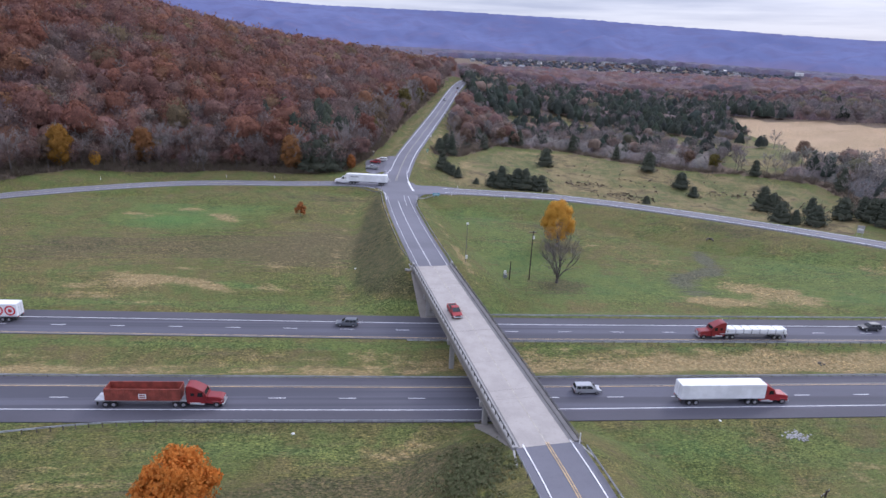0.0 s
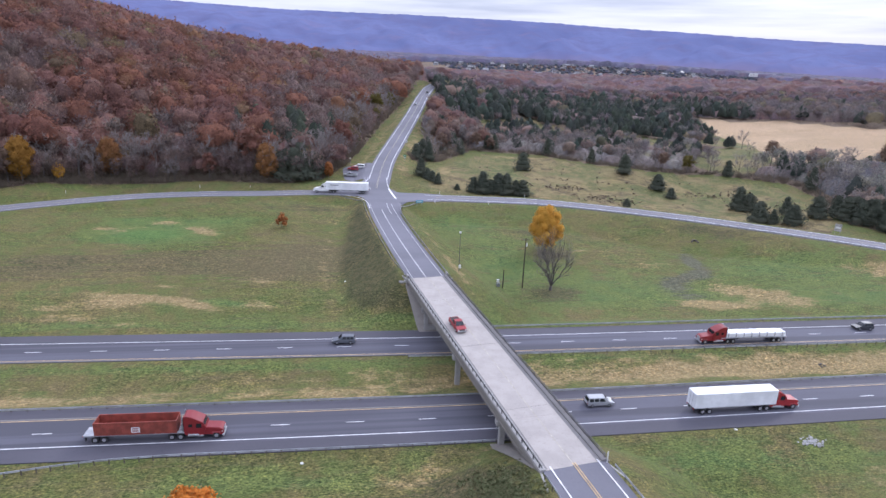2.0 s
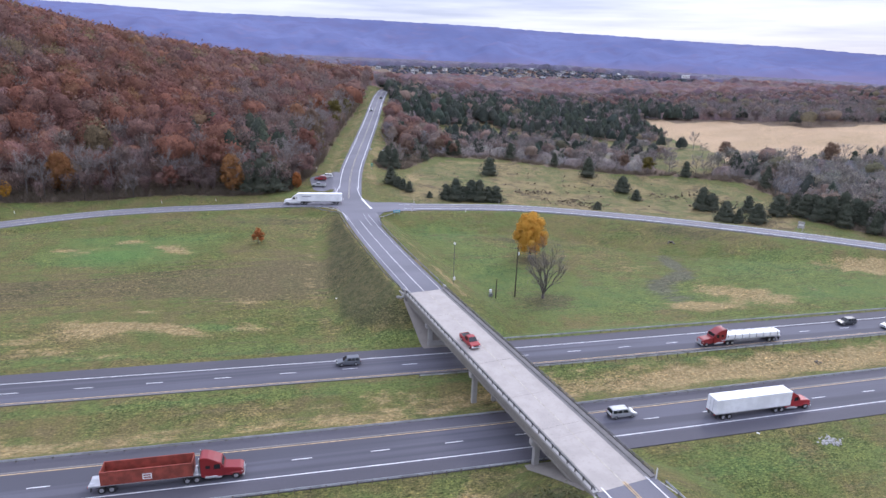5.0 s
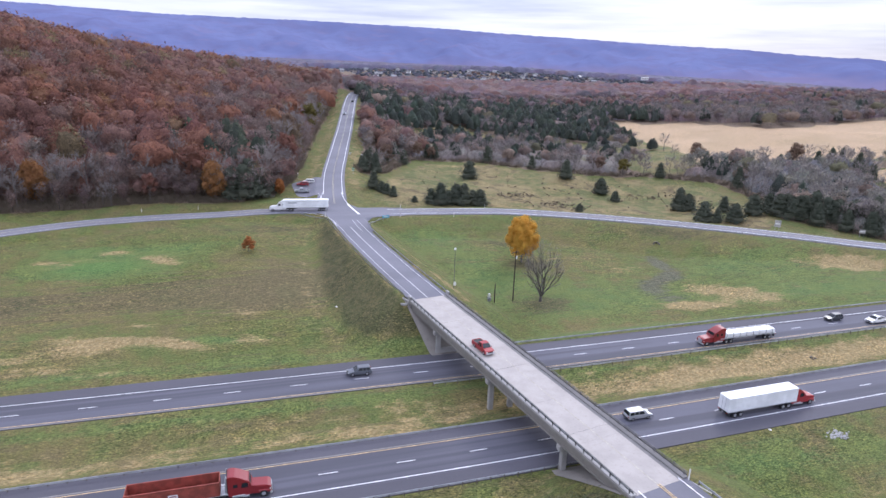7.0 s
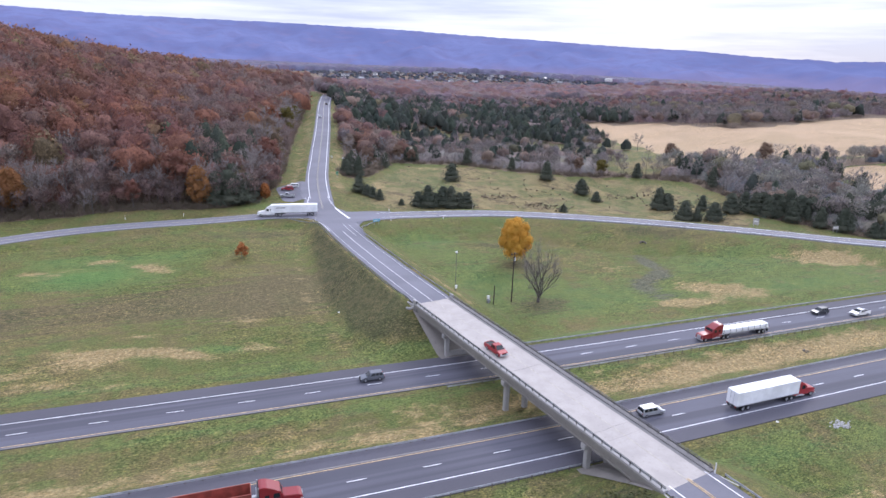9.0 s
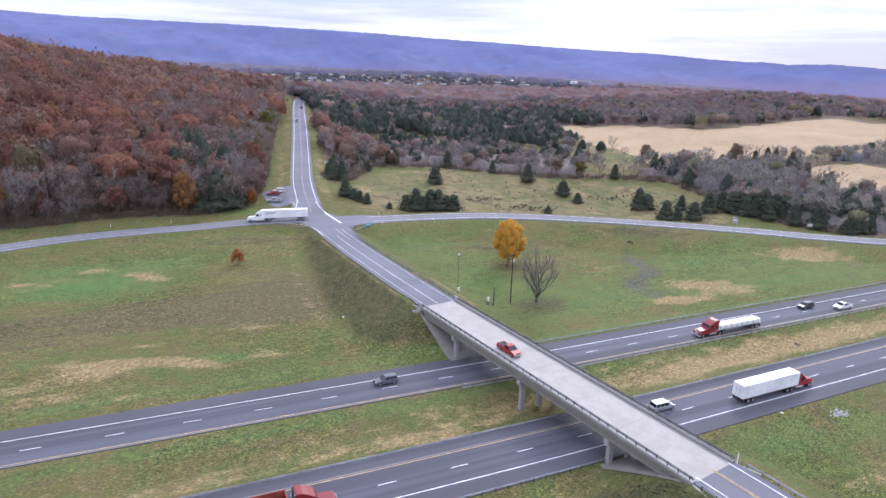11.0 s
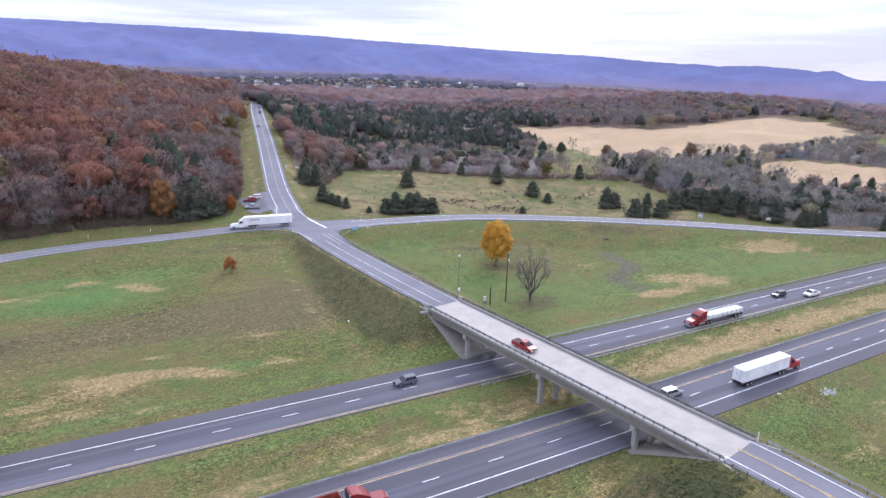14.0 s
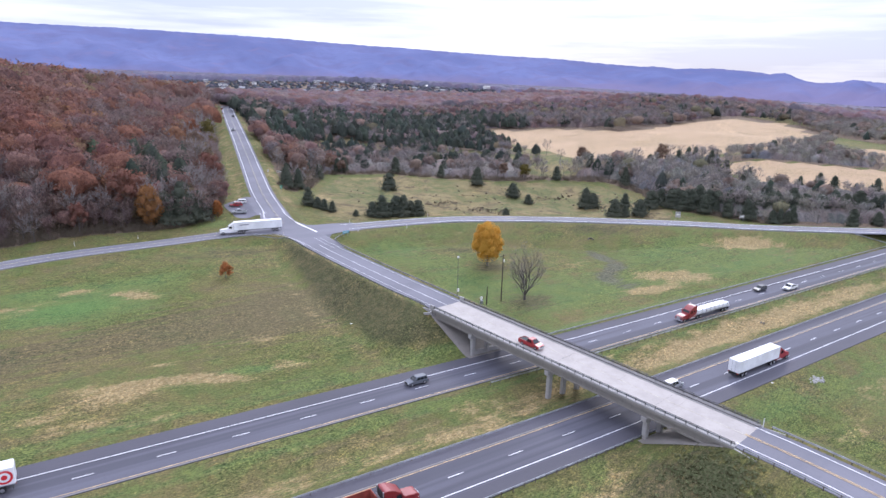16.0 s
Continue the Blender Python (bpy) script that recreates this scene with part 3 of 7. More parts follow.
GLADES = [(98, 492, 15, 12), (92, 440, 14, 16), (122, 472, 13, 16), (137, 448, 13, 14), (152, 430, 10, 12), (189, 408, 16, 16), (197, 378, 20, 16), (216, 348, 20, 18), (199, 318, 17, 18), (68, 448, 9, 12), (240, 385, 12, 22)]


def lines_of(fine0, fine1, step, lo, hi, grow=1.09, top=140.0):
    mid = list(np.arange(fine0, fine1 + step / 2, step))
    s, v = step, mid[0]
    left = []
    while v > lo:
        s = min(top, s * grow)
        v -= s
        left.append(v)
    s, v = step, mid[-1]
    right = []
    while v < hi:
        s = min(top, s * grow)
        v += s
        right.append(v)
    return np.array(left[::-1] + mid + right)


def make_ground_sheet():
    gx, gy = lines_of(-110, 200, 1.3, -4800, 4800), lines_of(50, 262, 1.3, -2500, 4800)
    x, y = np.meshgrid(gx, gy)
    z = ground_height(x, y)
    verts = np.c_[x.ravel(), y.ravel(), z.ravel()]
    w, h = len(gx), len(gy)
    i = (np.arange(h - 1)[:, None] * w + np.arange(w - 1)[None]).ravel()
    me = mesh_from("ground", verts, np.c_[i, i + 1, i + w + 1, i + w], GRASSLAND, True)
    x, y = x.ravel(), y.ravel()
    yb = y - bow(x, y)
    straw = (0.9 * blob(x, y, 37, 288, 4, 10) + 0.7 * blob(x, y, 88, 333, 22, 4) + 0.6 * blob(x, y, 90, 250, 10, 4) + 1.25 * blob(x, y, -60, 152.4, 11, 3.0, -15) + 1.0 * blob(x, y, -62, 148.6, 6, 1.8, -10) + 1.1 * blob(x, y, -47, 150.4, 8, 1.9, -20) + 1.0 * blob(x, y, -39.5, 146, 5, 1.4, -20) + 0.9 * blob(x, y, -51, 159, 5, 1.4, -8)
             + 1.1 * blob(x, y, -27.5, 147.8, 5, 2.0, -4) + 0.85 * blob(x, y, -30, 162, 8, 2.2) + 1.0 * blob(x, y, -66.6, 209, 5, 2.6) + 1.1 * blob(x, y, -53, 200.5, 8.5, 3.2, -32) + 0.9 * blob(x, y, -80, 202.5, 7, 3.4) + 0.7 * blob(x, y, -70, 145, 14, 5, -20)
             + 1.5 * blob(x, y, 161, 160.5, 14, 5, -30) + 1.3 * blob(x, y, 107, 152, 14, 6, -30) + 0.9 * blob(x, y, 93, 145.5, 8, 3, -10) + 0.9 * blob(x, y, 86, 148, 9, 3) + 0.7 * blob(x, y, 68, 190, 9, 2.5, -8) + 0.65 * blob(x, y, 86, 178, 9, 3)
             + 0.9 * blob(x, y, 21, 158, 1.5, 12, 6) + 0.6 * blob(x, y, 18, 186, 2.0, 14, 6) + 0.55 * blob(x, y, 84, 78, 10, 3) + 0.45 * blob(x, y, 60, 72, 14, 4)
             + 1.25 * blob(x, yb, 90, 112, 85, 5.2) + 0.3 * blob(x, yb, -60, 110.5, 70, 4.5) + 0.15 * blob(x, yb, -20, 108, 60, 2.5) + 0.75 * blob(x, yb, -70, 107.5, 25, 2.4) + 0.6 * blob(x, yb, -8, 107, 14, 2) + 0.6 * blob(x, y, 5, 84, 12, 3.4, 10) + 0.5 * blob(x, y, 14, 176, 1.6, 24, 6)
             + 0.55 * blob(x, y, -2, 186, 2.0, 30, 6) + 0.5 * blob(x, y, -50, 76, 20, 5))
    scrub = (1.2 * blob(x, y, 92, 113.5, 7, 2.6) + 1.1 * blob(x, y, 109, 281, 11, 4) + 0.9 * blob(x, y, 78, 261, 9, 3) + 0.8 * blob(x, y, 177, 289, 8, 4) + 1.0 * blob(x, y, 48, 157.5, 9, 6) + 0.55 * blob(x, y, 55, 185, 8, 5) + 0.7 * blob(x, y, 107, 258, 10, 3.5) + 1.0 * blob(x, y, 88, 272, 8, 2.6) + 1.0 * blob(x, y, 160, 268, 11, 3.4) + 0.9 * blob(x, y, 174, 240, 8, 7) + 0.6 * blob(x, y, 60, 205, 40, 4, -8)
             + 0.7 * blob(x, y, 118, 198, 24, 4, -28) + 0.6 * blob(x, y, -20, 224, 22, 5, -4) + 0.5 * blob(x, y, -85, 176, 20, 6) + 1.15 * blob(x, y, -12, 72, 26, 6, 4) + 0.7 * blob(x, y, 8, 78, 8, 7)
             + 0.5 * blob(x, y, 56, 187, 7, 4) + 0.5 * blob(x, yb, 40, 112, 30, 4))
    lush = (1.7 * blob(x, y, -68, 197, 20, 9) + 1.1 * blob(x, y, -75, 212, 12, 5) + 1.0 * blob(x, y, -50, 209, 16, 5) + 0.7 * blob(x, y, -78, 156, 9, 2.6) + 1.0 * blob(x, y, -38, 149.6, 7, 1.6, -10) + 0.85 * blob(x, y, 130, 172, 34, 13) + 0.85 * blob(x, y, 60, 158, 34, 16) + 0.75 * blob(x, y, 40, 195, 20, 16) + 0.7 * blob(x, y, 95, 82, 45, 7) + 0.6 * blob(x, y, 130, 146, 60, 7, -6) + 0.9 * blob(x, y, -30, 147.5, 10, 1.6) + 0.8 * blob(x, yb, 0, 117.5, 200, 1.6) + 0.7 * blob(x, yb, 0, 136, 300, 3) + 0.8 * blob(x, y, 30, 212, 14, 7) + 0.75 * blob(x, y, 40, 176, 12, 10)
            + 0.6 * blob(x, y, 150, 152, 40, 12) + 0.65 * blob(x, y, -18, 258, 9, 5) + 0.7 * blob(x, y, 50, 84, 14, 4) + 0.7 * blob(x, y, -20, 84, 30, 3.5) + 1.0 * blob(x, y, 158, 264, 12, 12) + 0.9 * blob(x, y, 208, 330, 12, 24) + 0.5 * blob(x, y, 130, 250, 16, 26) + 0.5 * blob(x, y, -8, 155, 4, 14))
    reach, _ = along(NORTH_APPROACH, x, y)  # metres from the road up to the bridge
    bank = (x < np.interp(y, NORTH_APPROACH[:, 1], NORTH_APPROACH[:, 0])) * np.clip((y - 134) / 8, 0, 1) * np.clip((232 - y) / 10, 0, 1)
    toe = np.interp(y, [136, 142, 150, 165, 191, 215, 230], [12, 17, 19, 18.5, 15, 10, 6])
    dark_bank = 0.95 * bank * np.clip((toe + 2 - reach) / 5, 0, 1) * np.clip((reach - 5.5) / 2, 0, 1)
    wet = 1.2 * blob(x, y, 102, 181, 9, 3.4, 80) + 1.25 * blob(x, y, 95, 168, 10, 3.6, 25) + 0.9 * blob(x, y, 85, 160, 6, 4.5, 80) + 0.5 * blob(x, y, 88, 153, 8, 3) + 0.5 * blob(x, y, 47, 158, 8, 5)
    mown = 1.15 * blob(x, y, -45, 174, 40, 13) + 0.7 * blob(x, y, -88, 172, 18, 12) + 0.95 * blob(x, y, -18, 180, 14, 20)
    straw += bank * (0.6 * np.exp(-((reach - 5.9) / 0.9) ** 2) + 0.32 * np.exp(-((reach - toe - 4.5) / 1.6) ** 2))
    verge, _ = along(NORTH_ROAD, x, y)
    straw += 0.55 * np.exp(-((verge - 9) / 4) ** 2) * (y > 275) * (y < 620)
    meadow = inside(x, y, MEADOW_EDGE) * 1.0
    wheat = (inside(x, y, GRAIN_FIELD) | inside(x, y, LOWER_FIELD) | inside(x, y, SIDE_FIELD)) * 1.0
    litter = (inside(x, y, WEST_WOODS) | inside(x, y, EAST_WOODS) | inside(x, y, EAST_STRIP)) * 1.0
    litter = np.where((x > 262) & (y > 430) & (y < 900) | (x > 575) & (y > 190) & (y < 480), 1.0, litter) * (1 - wheat)
    for cx, cy, rx, ry in GLADES:
        g = blob(x, y, cx, cy, rx * 1.2, ry * 1.2) > 0.37
        litter, meadow = np.where(g, 0, litter), np.where(g, 0.9, meadow)
    far = ((y > 640) | ((x > 640) & (y > 230))) & (wheat < 0.5)
    patch = np.sin(x / 190 + 1.3) * np.sin(y / 130 + x / 600) + 0.5 * np.sin(x / 71 + y / 93)
    bearing, reach = np.degrees(np.arctan2(x + 40, y - 20)), np.hypot(x + 40, y - 20)
    village = (np.abs(bearing - 21) < 15) & (reach > 1000) & (reach < 1620)
    litter = np.where(far, np.where((patch > 1.15) & ~village, 0.0, 0.9), litter)
    meadow = np.where(far & (patch > 1.15), 0.8, meadow)
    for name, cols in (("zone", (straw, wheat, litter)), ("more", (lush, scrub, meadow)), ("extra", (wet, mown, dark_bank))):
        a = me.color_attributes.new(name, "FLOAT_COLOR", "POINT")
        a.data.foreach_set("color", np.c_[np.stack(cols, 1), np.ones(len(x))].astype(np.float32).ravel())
    return tagged(new("ground", me), "rolling autumn grassland with straw patches and leaf litter", "ground", kind="structure")


make_ground_sheet()

# ---- highway ----
HX = np.arange(-420, 560, 6.0)


def highway_line(y, z=0.0):
    return np.c_[HX, y + bow(HX, y), np.full(len(HX), z)]


def place_strip(name, line, left, right, material, label, category, lift, kind="structure", cross=2, thick=0.25, parent=None, crown=0.0):
    ob = part(name, ribbon(line, left, right, lift, cross, thick, crown), material, parent)
    if parent is None:
        tagged(ob, label, category, kind=kind)
    return ob


DASH = 12.192
for label, mid, south, north, yellow, first in (("dark asphalt eastbound highway lanes with tarred shoulders", 97.0, 89.6, 104.2, 3.75, 16.87),
                                                ("dark asphalt westbound highway lanes with tarred shoulders", 124.9, 120.45, 132.4, -3.75, 14.88)):
    line = highway_line(mid)
    road = place_strip("highway", line, mid - north, mid - south, HIGHWAY_TAR, label, "road", 0.0)
    for a, b in ((mid - north, -4.3), (4.3, mid - south)):
        if b - a < 0.3:
            continue
        place_strip("shoulder", line, a + 0.05, b, SHOULDER_TAR, "", "", 0.012, parent=road, thick=0.0)
    place_strip("yellow_edge_line", line, -yellow - 0.075, -yellow + 0.075, YELLOW_LINE, "", "", 0.03, parent=road, thick=0.0)
    place_strip("white_edge_line", line, yellow - 0.09, yellow + 0.09, WHITE_LINE, "", "", 0.03, parent=road, thick=0.0)
    dash = None
    for k in range(-22, 26):
        x0 = first + DASH * k
        if dash is None:
            dash = mesh_from("lane_dash", [(0, -0.075, 0), (3.05, -0.075, 0), (3.05, 0.075, 0), (0, 0.075, 0)], [(0, 1, 2, 3)], WHITE_LINE)
        ob = new("lane_dash", dash)
        ob.parent = road
        xm = x0 + 1.5
        slope = math.degrees(math.atan((bow(x0 + 3.0, mid) - bow(x0, mid)) / 3.0))
        ob.matrix_basis = pose(x0, mid + float(bow(xm, mid)), 0.032, 0, 0, slope)
    # rumble strip beside the yellow line
    ys = -yellow - math.copysign(0.45, yellow)
    place_strip("rumble_strip", line, ys - 0.14, ys + 0.14, DARK_CONCRETE, "", "", 0.02, parent=road, thick=0.0)

# ---- side roads ----
north_approach = place_strip("road_to_bridge", NORTH_APPROACH, -4.9, 4.9, ROAD_TAR, "worn grey asphalt road up to the bridge", "road", 0.0, cross=4, crown=0.06)
south_approach = place_strip("road_from_bridge", SOUTH_APPROACH, -4.9, 4.9, ROAD_TAR, "worn grey asphalt road south of the bridge", "road", 0.0, cross=4, crown=0.06)
north_road = place_strip("north_road", NORTH_ROAD, -5.0, 5.0, ROAD_TAR, "worn grey asphalt road climbing between the woods", "road", 0.012, cross=4, crown=0.05)
west_road = place_strip("west_road", WEST_ROAD, -4.3, 4.3, ROAD_TAR, "worn grey asphalt frontage road beside the woods", "road", 0.024, cross=4, crown=0.04)
east_road = place_strip("east_road", EAST_ROAD, -5.2, 5.2, ROAD_TAR, "worn grey asphalt frontage road past the meadow", "road", 0.036, cross=4, crown=0.04)


def draped(poly, lift, step=1.2):
    """A surface over the outline poly, laid on the ground."""
    bm = bmesh.new()
    bm.faces.new([bm.verts.new((px, py, 0)) for px, py in poly])
    bmesh.ops.triangulate(bm, faces=bm.faces)
    for lo, hi, nrm in ((min(p[0] for p in poly), max(p[0] for p in poly), (1, 0, 0)), (min(p[1] for p in poly), max(p[1] for p in poly), (0, 1, 0))):
        for c in np.arange(lo + step, hi, step):
            bmesh.ops.bisect_plane(bm, geom=bm.verts[:] + bm.edges[:] + bm.faces[:], plane_co=tuple(c * k for k in nrm), plane_no=nrm)
    co = np.array([v.co for v in bm.verts])
    z = ground_height(co[:, 0], co[:, 1])
    for v, h in zip(bm.verts, z):
        v.co.z = h + lift
    return bm


def rounded(pts, n=6):
    """An outline with each corner given as (x, y, r) rounded off."""
    out = []
    k = len(pts)
    for i in range(k):
        p, a, b = Vector(pts[i][:2]), Vector(pts[i - 1][:2]), Vector(pts[(i + 1) % k][:2])
        r = pts[i][2]
        if not r:
            out.append(tuple(p))
            continue
        u, v = p + (a - p).normalized() * r, p + (b - p).normalized() * r
        for t in np.linspace(0, 1, n):
            out.append(tuple((1 - t) ** 2 * u + 2 * t * (1 - t) * p + t * t * v))
    return out


JUNCTION = rounded([(-22, 246.2, 0), (-4.2, 247.8, 7), (-0.4, 262, 0), (8.4, 262, 0), (8.4, 241.5, 8), (28, 238.6, 0), (26, 226.0, 0), (11.2, 225.0, 7), (10.6, 206, 0), (0.0, 206, 0), (-1.6, 236.8, 12), (-22, 237, 0)])
junction = tagged(part("junction", draped(JUNCTION, 0.16), ROAD_TAR), "worn asphalt junction of four roads", "road", kind="structure")
LAYBY = rounded([(1.0, 259.5, 0), (-9.0, 263.0, 2.0), (-10, 280, 2.5), (0, 289, 0), (4.8, 285, 0)])
layby = tagged(part("layby", draped(LAYBY, 0.10), ROAD_TAR), "tarred parking place beside the road", "parking", kind="structure")


def marking(parent, name, line, off, width, material, lift):
    return part(name, ribbon(line, off - width / 2, off + width / 2, lift, 1, 0), material, parent)


for sgn in (-1, 1):
    marking(north_approach, "edge_line", stretch_of(NORTH_APPROACH, 140, 222), sgn * 3.75, 0.18, WORN_LINE, 0.13)
    marking(south_approach, "edge_line", stretch_of(SOUTH_APPROACH, -60, 90), sgn * 3.6, 0.2, WHITE_LINE, 0.10)
    marking(north_road, "edge_line", stretch_of(NORTH_ROAD, 258, 600), sgn * 3.75, 0.24, WHITE_LINE, 0.2)
    marking(west_road, "edge_line", WEST_ROAD[WEST_ROAD[:, 0] < -8], sgn * 3.4, 0.18, WORN_LINE, 0.12)
    marking(east_road, "edge_line", EAST_ROAD[EAST_ROAD[:, 0] > 20], sgn * 3.6, 0.26, WHITE_LINE, 0.24)
    marking(south_approach, "centre_line", stretch_of(SOUTH_APPROACH, -60, 90), sgn * 0.17, 0.14, YELLOW_LINE, 0.12)
    marking(north_road, "centre_line", stretch_of(NORTH_ROAD, 246, 600), sgn * 0.2 + 0.1, 0.13, FADED_LINE, 0.2)
marking(north_approach, "centre_line", stretch_of(NORTH_APPROACH, 140, 214), -0.45, 0.26, WORN_LINE, 0.13)
marking(west_road, "centre_line", WEST_ROAD[WEST_ROAD[:, 0] < -12], 0, 0.2, PALE_YELLOW_LINE, 0.12)
marking(east_road, "centre_line", EAST_ROAD[EAST_ROAD[:, 0] > 24], 0, 0.2, PALE_YELLOW_LINE, 0.24)


def laid_line(name, pts, width, material, parent, lift=0.2):
    line = spline([(px, py, 0) for px, py in pts], 1.0)
    line[:, 2] = ground_height(line[:, 0], line[:, 1])
    return part(name, ribbon(line, -width / 2, width / 2, lift, 1, 0), material, parent)


laid_line("stop_bar", [(8.4, 246), (9.2, 237), (10.0, 229)], 0.75, WHITE_LINE, junction)
laid_line("turn_lane_line", [(-0.6, 262), (-0.2, 256), (0.4, 250), (1.4, 245)], 0.2, WORN_LINE, junction)
laid_line("edge_line", [(1.1, 263), (-0.2, 257), (-2.0, 252), (-5.2, 248.3), (-11, 246.4), (-20, 245.4)], 0.2, WHITE_LINE, junction)
laid_line("edge_line", [(8.3, 262), (8.2, 252), (8.6, 246)], 0.2, WHITE_LINE, junction)
laid_line("edge_line", [(0.0, 214), (-0.8, 224), (-4.5, 232), (-10, 236.5)], 0.2, WHITE_LINE, junction)
laid_line("turn_lane_line", [(6.2, 222), (6.4, 214), (7.0, 206)], 0.18, WORN_LINE, junction)

# ---- bridge ----
B0, B1 = Vector((23.6, 74.0, 6.3)), Vector((12.0, 146.6, 7.55))
BRIDGE_LENGTH = (B1 - B0).to_2d().length
BRIDGE_TURN = math.degrees(math.atan2((B1 - B0).y, (B1 - B0).x))
BRIDGE_RISE = (B1.z - B0.z) / BRIDGE_LENGTH
bridge = thing("overpass_bridge", "pale concrete road bridge on column piers over a highway", "bridge", pose(B0.x, B0.y, B0.z, 0, -math.degrees(math.atan(BRIDGE_RISE)), BRIDGE_TURN), kind="structure")
HALF = 5.2
slab_n, slab_len = 6, BRIDGE_LENGTH / 6
deck = part("deck", box(BRIDGE_LENGTH / 2, 0, -0.17, BRIDGE_LENGTH, 2 * HALF, 0.26), PIER_CONCRETE, bridge)
for i in range(slab_n):
    part("deck_slab", box(slab_len * (i + 0.5), 0, 0.0, slab_len - 0.02, 8.5, 0.1), DECK_CONCRETE, bridge)
for s in (-1, 1):
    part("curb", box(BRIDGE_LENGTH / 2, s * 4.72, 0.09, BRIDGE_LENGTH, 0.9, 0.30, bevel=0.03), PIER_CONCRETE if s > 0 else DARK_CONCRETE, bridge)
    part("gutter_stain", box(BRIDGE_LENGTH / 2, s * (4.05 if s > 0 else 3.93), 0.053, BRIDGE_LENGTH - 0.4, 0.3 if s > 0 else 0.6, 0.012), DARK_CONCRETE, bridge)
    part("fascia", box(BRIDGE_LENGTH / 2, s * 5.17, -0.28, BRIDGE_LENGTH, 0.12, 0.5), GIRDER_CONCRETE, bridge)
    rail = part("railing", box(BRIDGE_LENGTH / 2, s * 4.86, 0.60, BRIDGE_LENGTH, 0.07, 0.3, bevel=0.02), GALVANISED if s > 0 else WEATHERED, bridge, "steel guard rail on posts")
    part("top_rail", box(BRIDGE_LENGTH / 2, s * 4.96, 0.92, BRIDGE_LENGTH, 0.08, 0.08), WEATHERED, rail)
    post_mesh = None
    for i in range(39):
        xx = 0.6 + i * (BRIDGE_LENGTH - 1.2) / 38
        if post_mesh is None:
            post = part("post", box(0, 0, 0, 0.14, 0.16, 0.86, bevel=0.02), WEATHERED, rail)
            post_mesh = post.data
        else:
            post = new("post", post_mesh)
            post.parent = rail
        post.matrix_basis = pose(xx, s * 5.0, 0.55)
part("faded_centre_line", box(BRIDGE_LENGTH / 2, -0.1, 0.053, BRIDGE_LENGTH - 0.4, 0.13, 0.01), FADED_LINE, bridge)
for xx in (14.9, 36.9, 59.2):
    part("expansion_joint", box(xx, 0, 0.054, 0.03, 8.4, 0.012), DARK_CONCRETE, bridge)
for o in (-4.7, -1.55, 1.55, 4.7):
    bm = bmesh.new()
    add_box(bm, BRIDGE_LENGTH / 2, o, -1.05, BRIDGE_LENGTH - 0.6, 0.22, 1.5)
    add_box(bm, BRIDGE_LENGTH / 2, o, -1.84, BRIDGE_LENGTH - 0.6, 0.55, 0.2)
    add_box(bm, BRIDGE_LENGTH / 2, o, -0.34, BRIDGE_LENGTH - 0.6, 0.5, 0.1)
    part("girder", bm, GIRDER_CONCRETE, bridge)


def bridge_mid(y):
    t = (y - B0.y) / (B1.y - B0.y)
    return B0.x + t * (B1.x - B0.x), B0.z + t * (B1.z - B0.z)


for y in (88.9, 110.7, 132.9):
    mx, mz = bridge_mid(y)
    pier = thing("bridge_pier", "pale concrete pier with a cap beam on square columns", "bridge pier", pose(mx, y, 0, 0, 0, 0), "bridge piers", kind="structure")
    part("cap_beam", box(0, 0, mz - 2.55, 10.2, 1.15, 1.0, bevel=0.12), PIER_CONCRETE, pier)
    for o in (-4.0, 0.0, 4.0):
        base = float(ground_height(mx + o, y)) - 0.5
        part("column", box(o, 0, (base + mz - 3.0) / 2, 0.95, 0.95, mz - 3.0 - base, bevel=0.1), PIER_CONCRETE, pier)
    if y > 130:
        base = float(ground_height(mx, y)) - 0.4
        part("crash_wall", box(0, 0, base + 0.8, 7.2, 0.7, 1.6, bevel=0.06), PIER_CONCRETE, pier)
    for o in (-4.3, -1.45, 1.45, 4.3):
        part("bearing", box(o * 1.012, 0, mz - 1.995, 0.5, 0.5, 0.1), WEATHERED, pier)

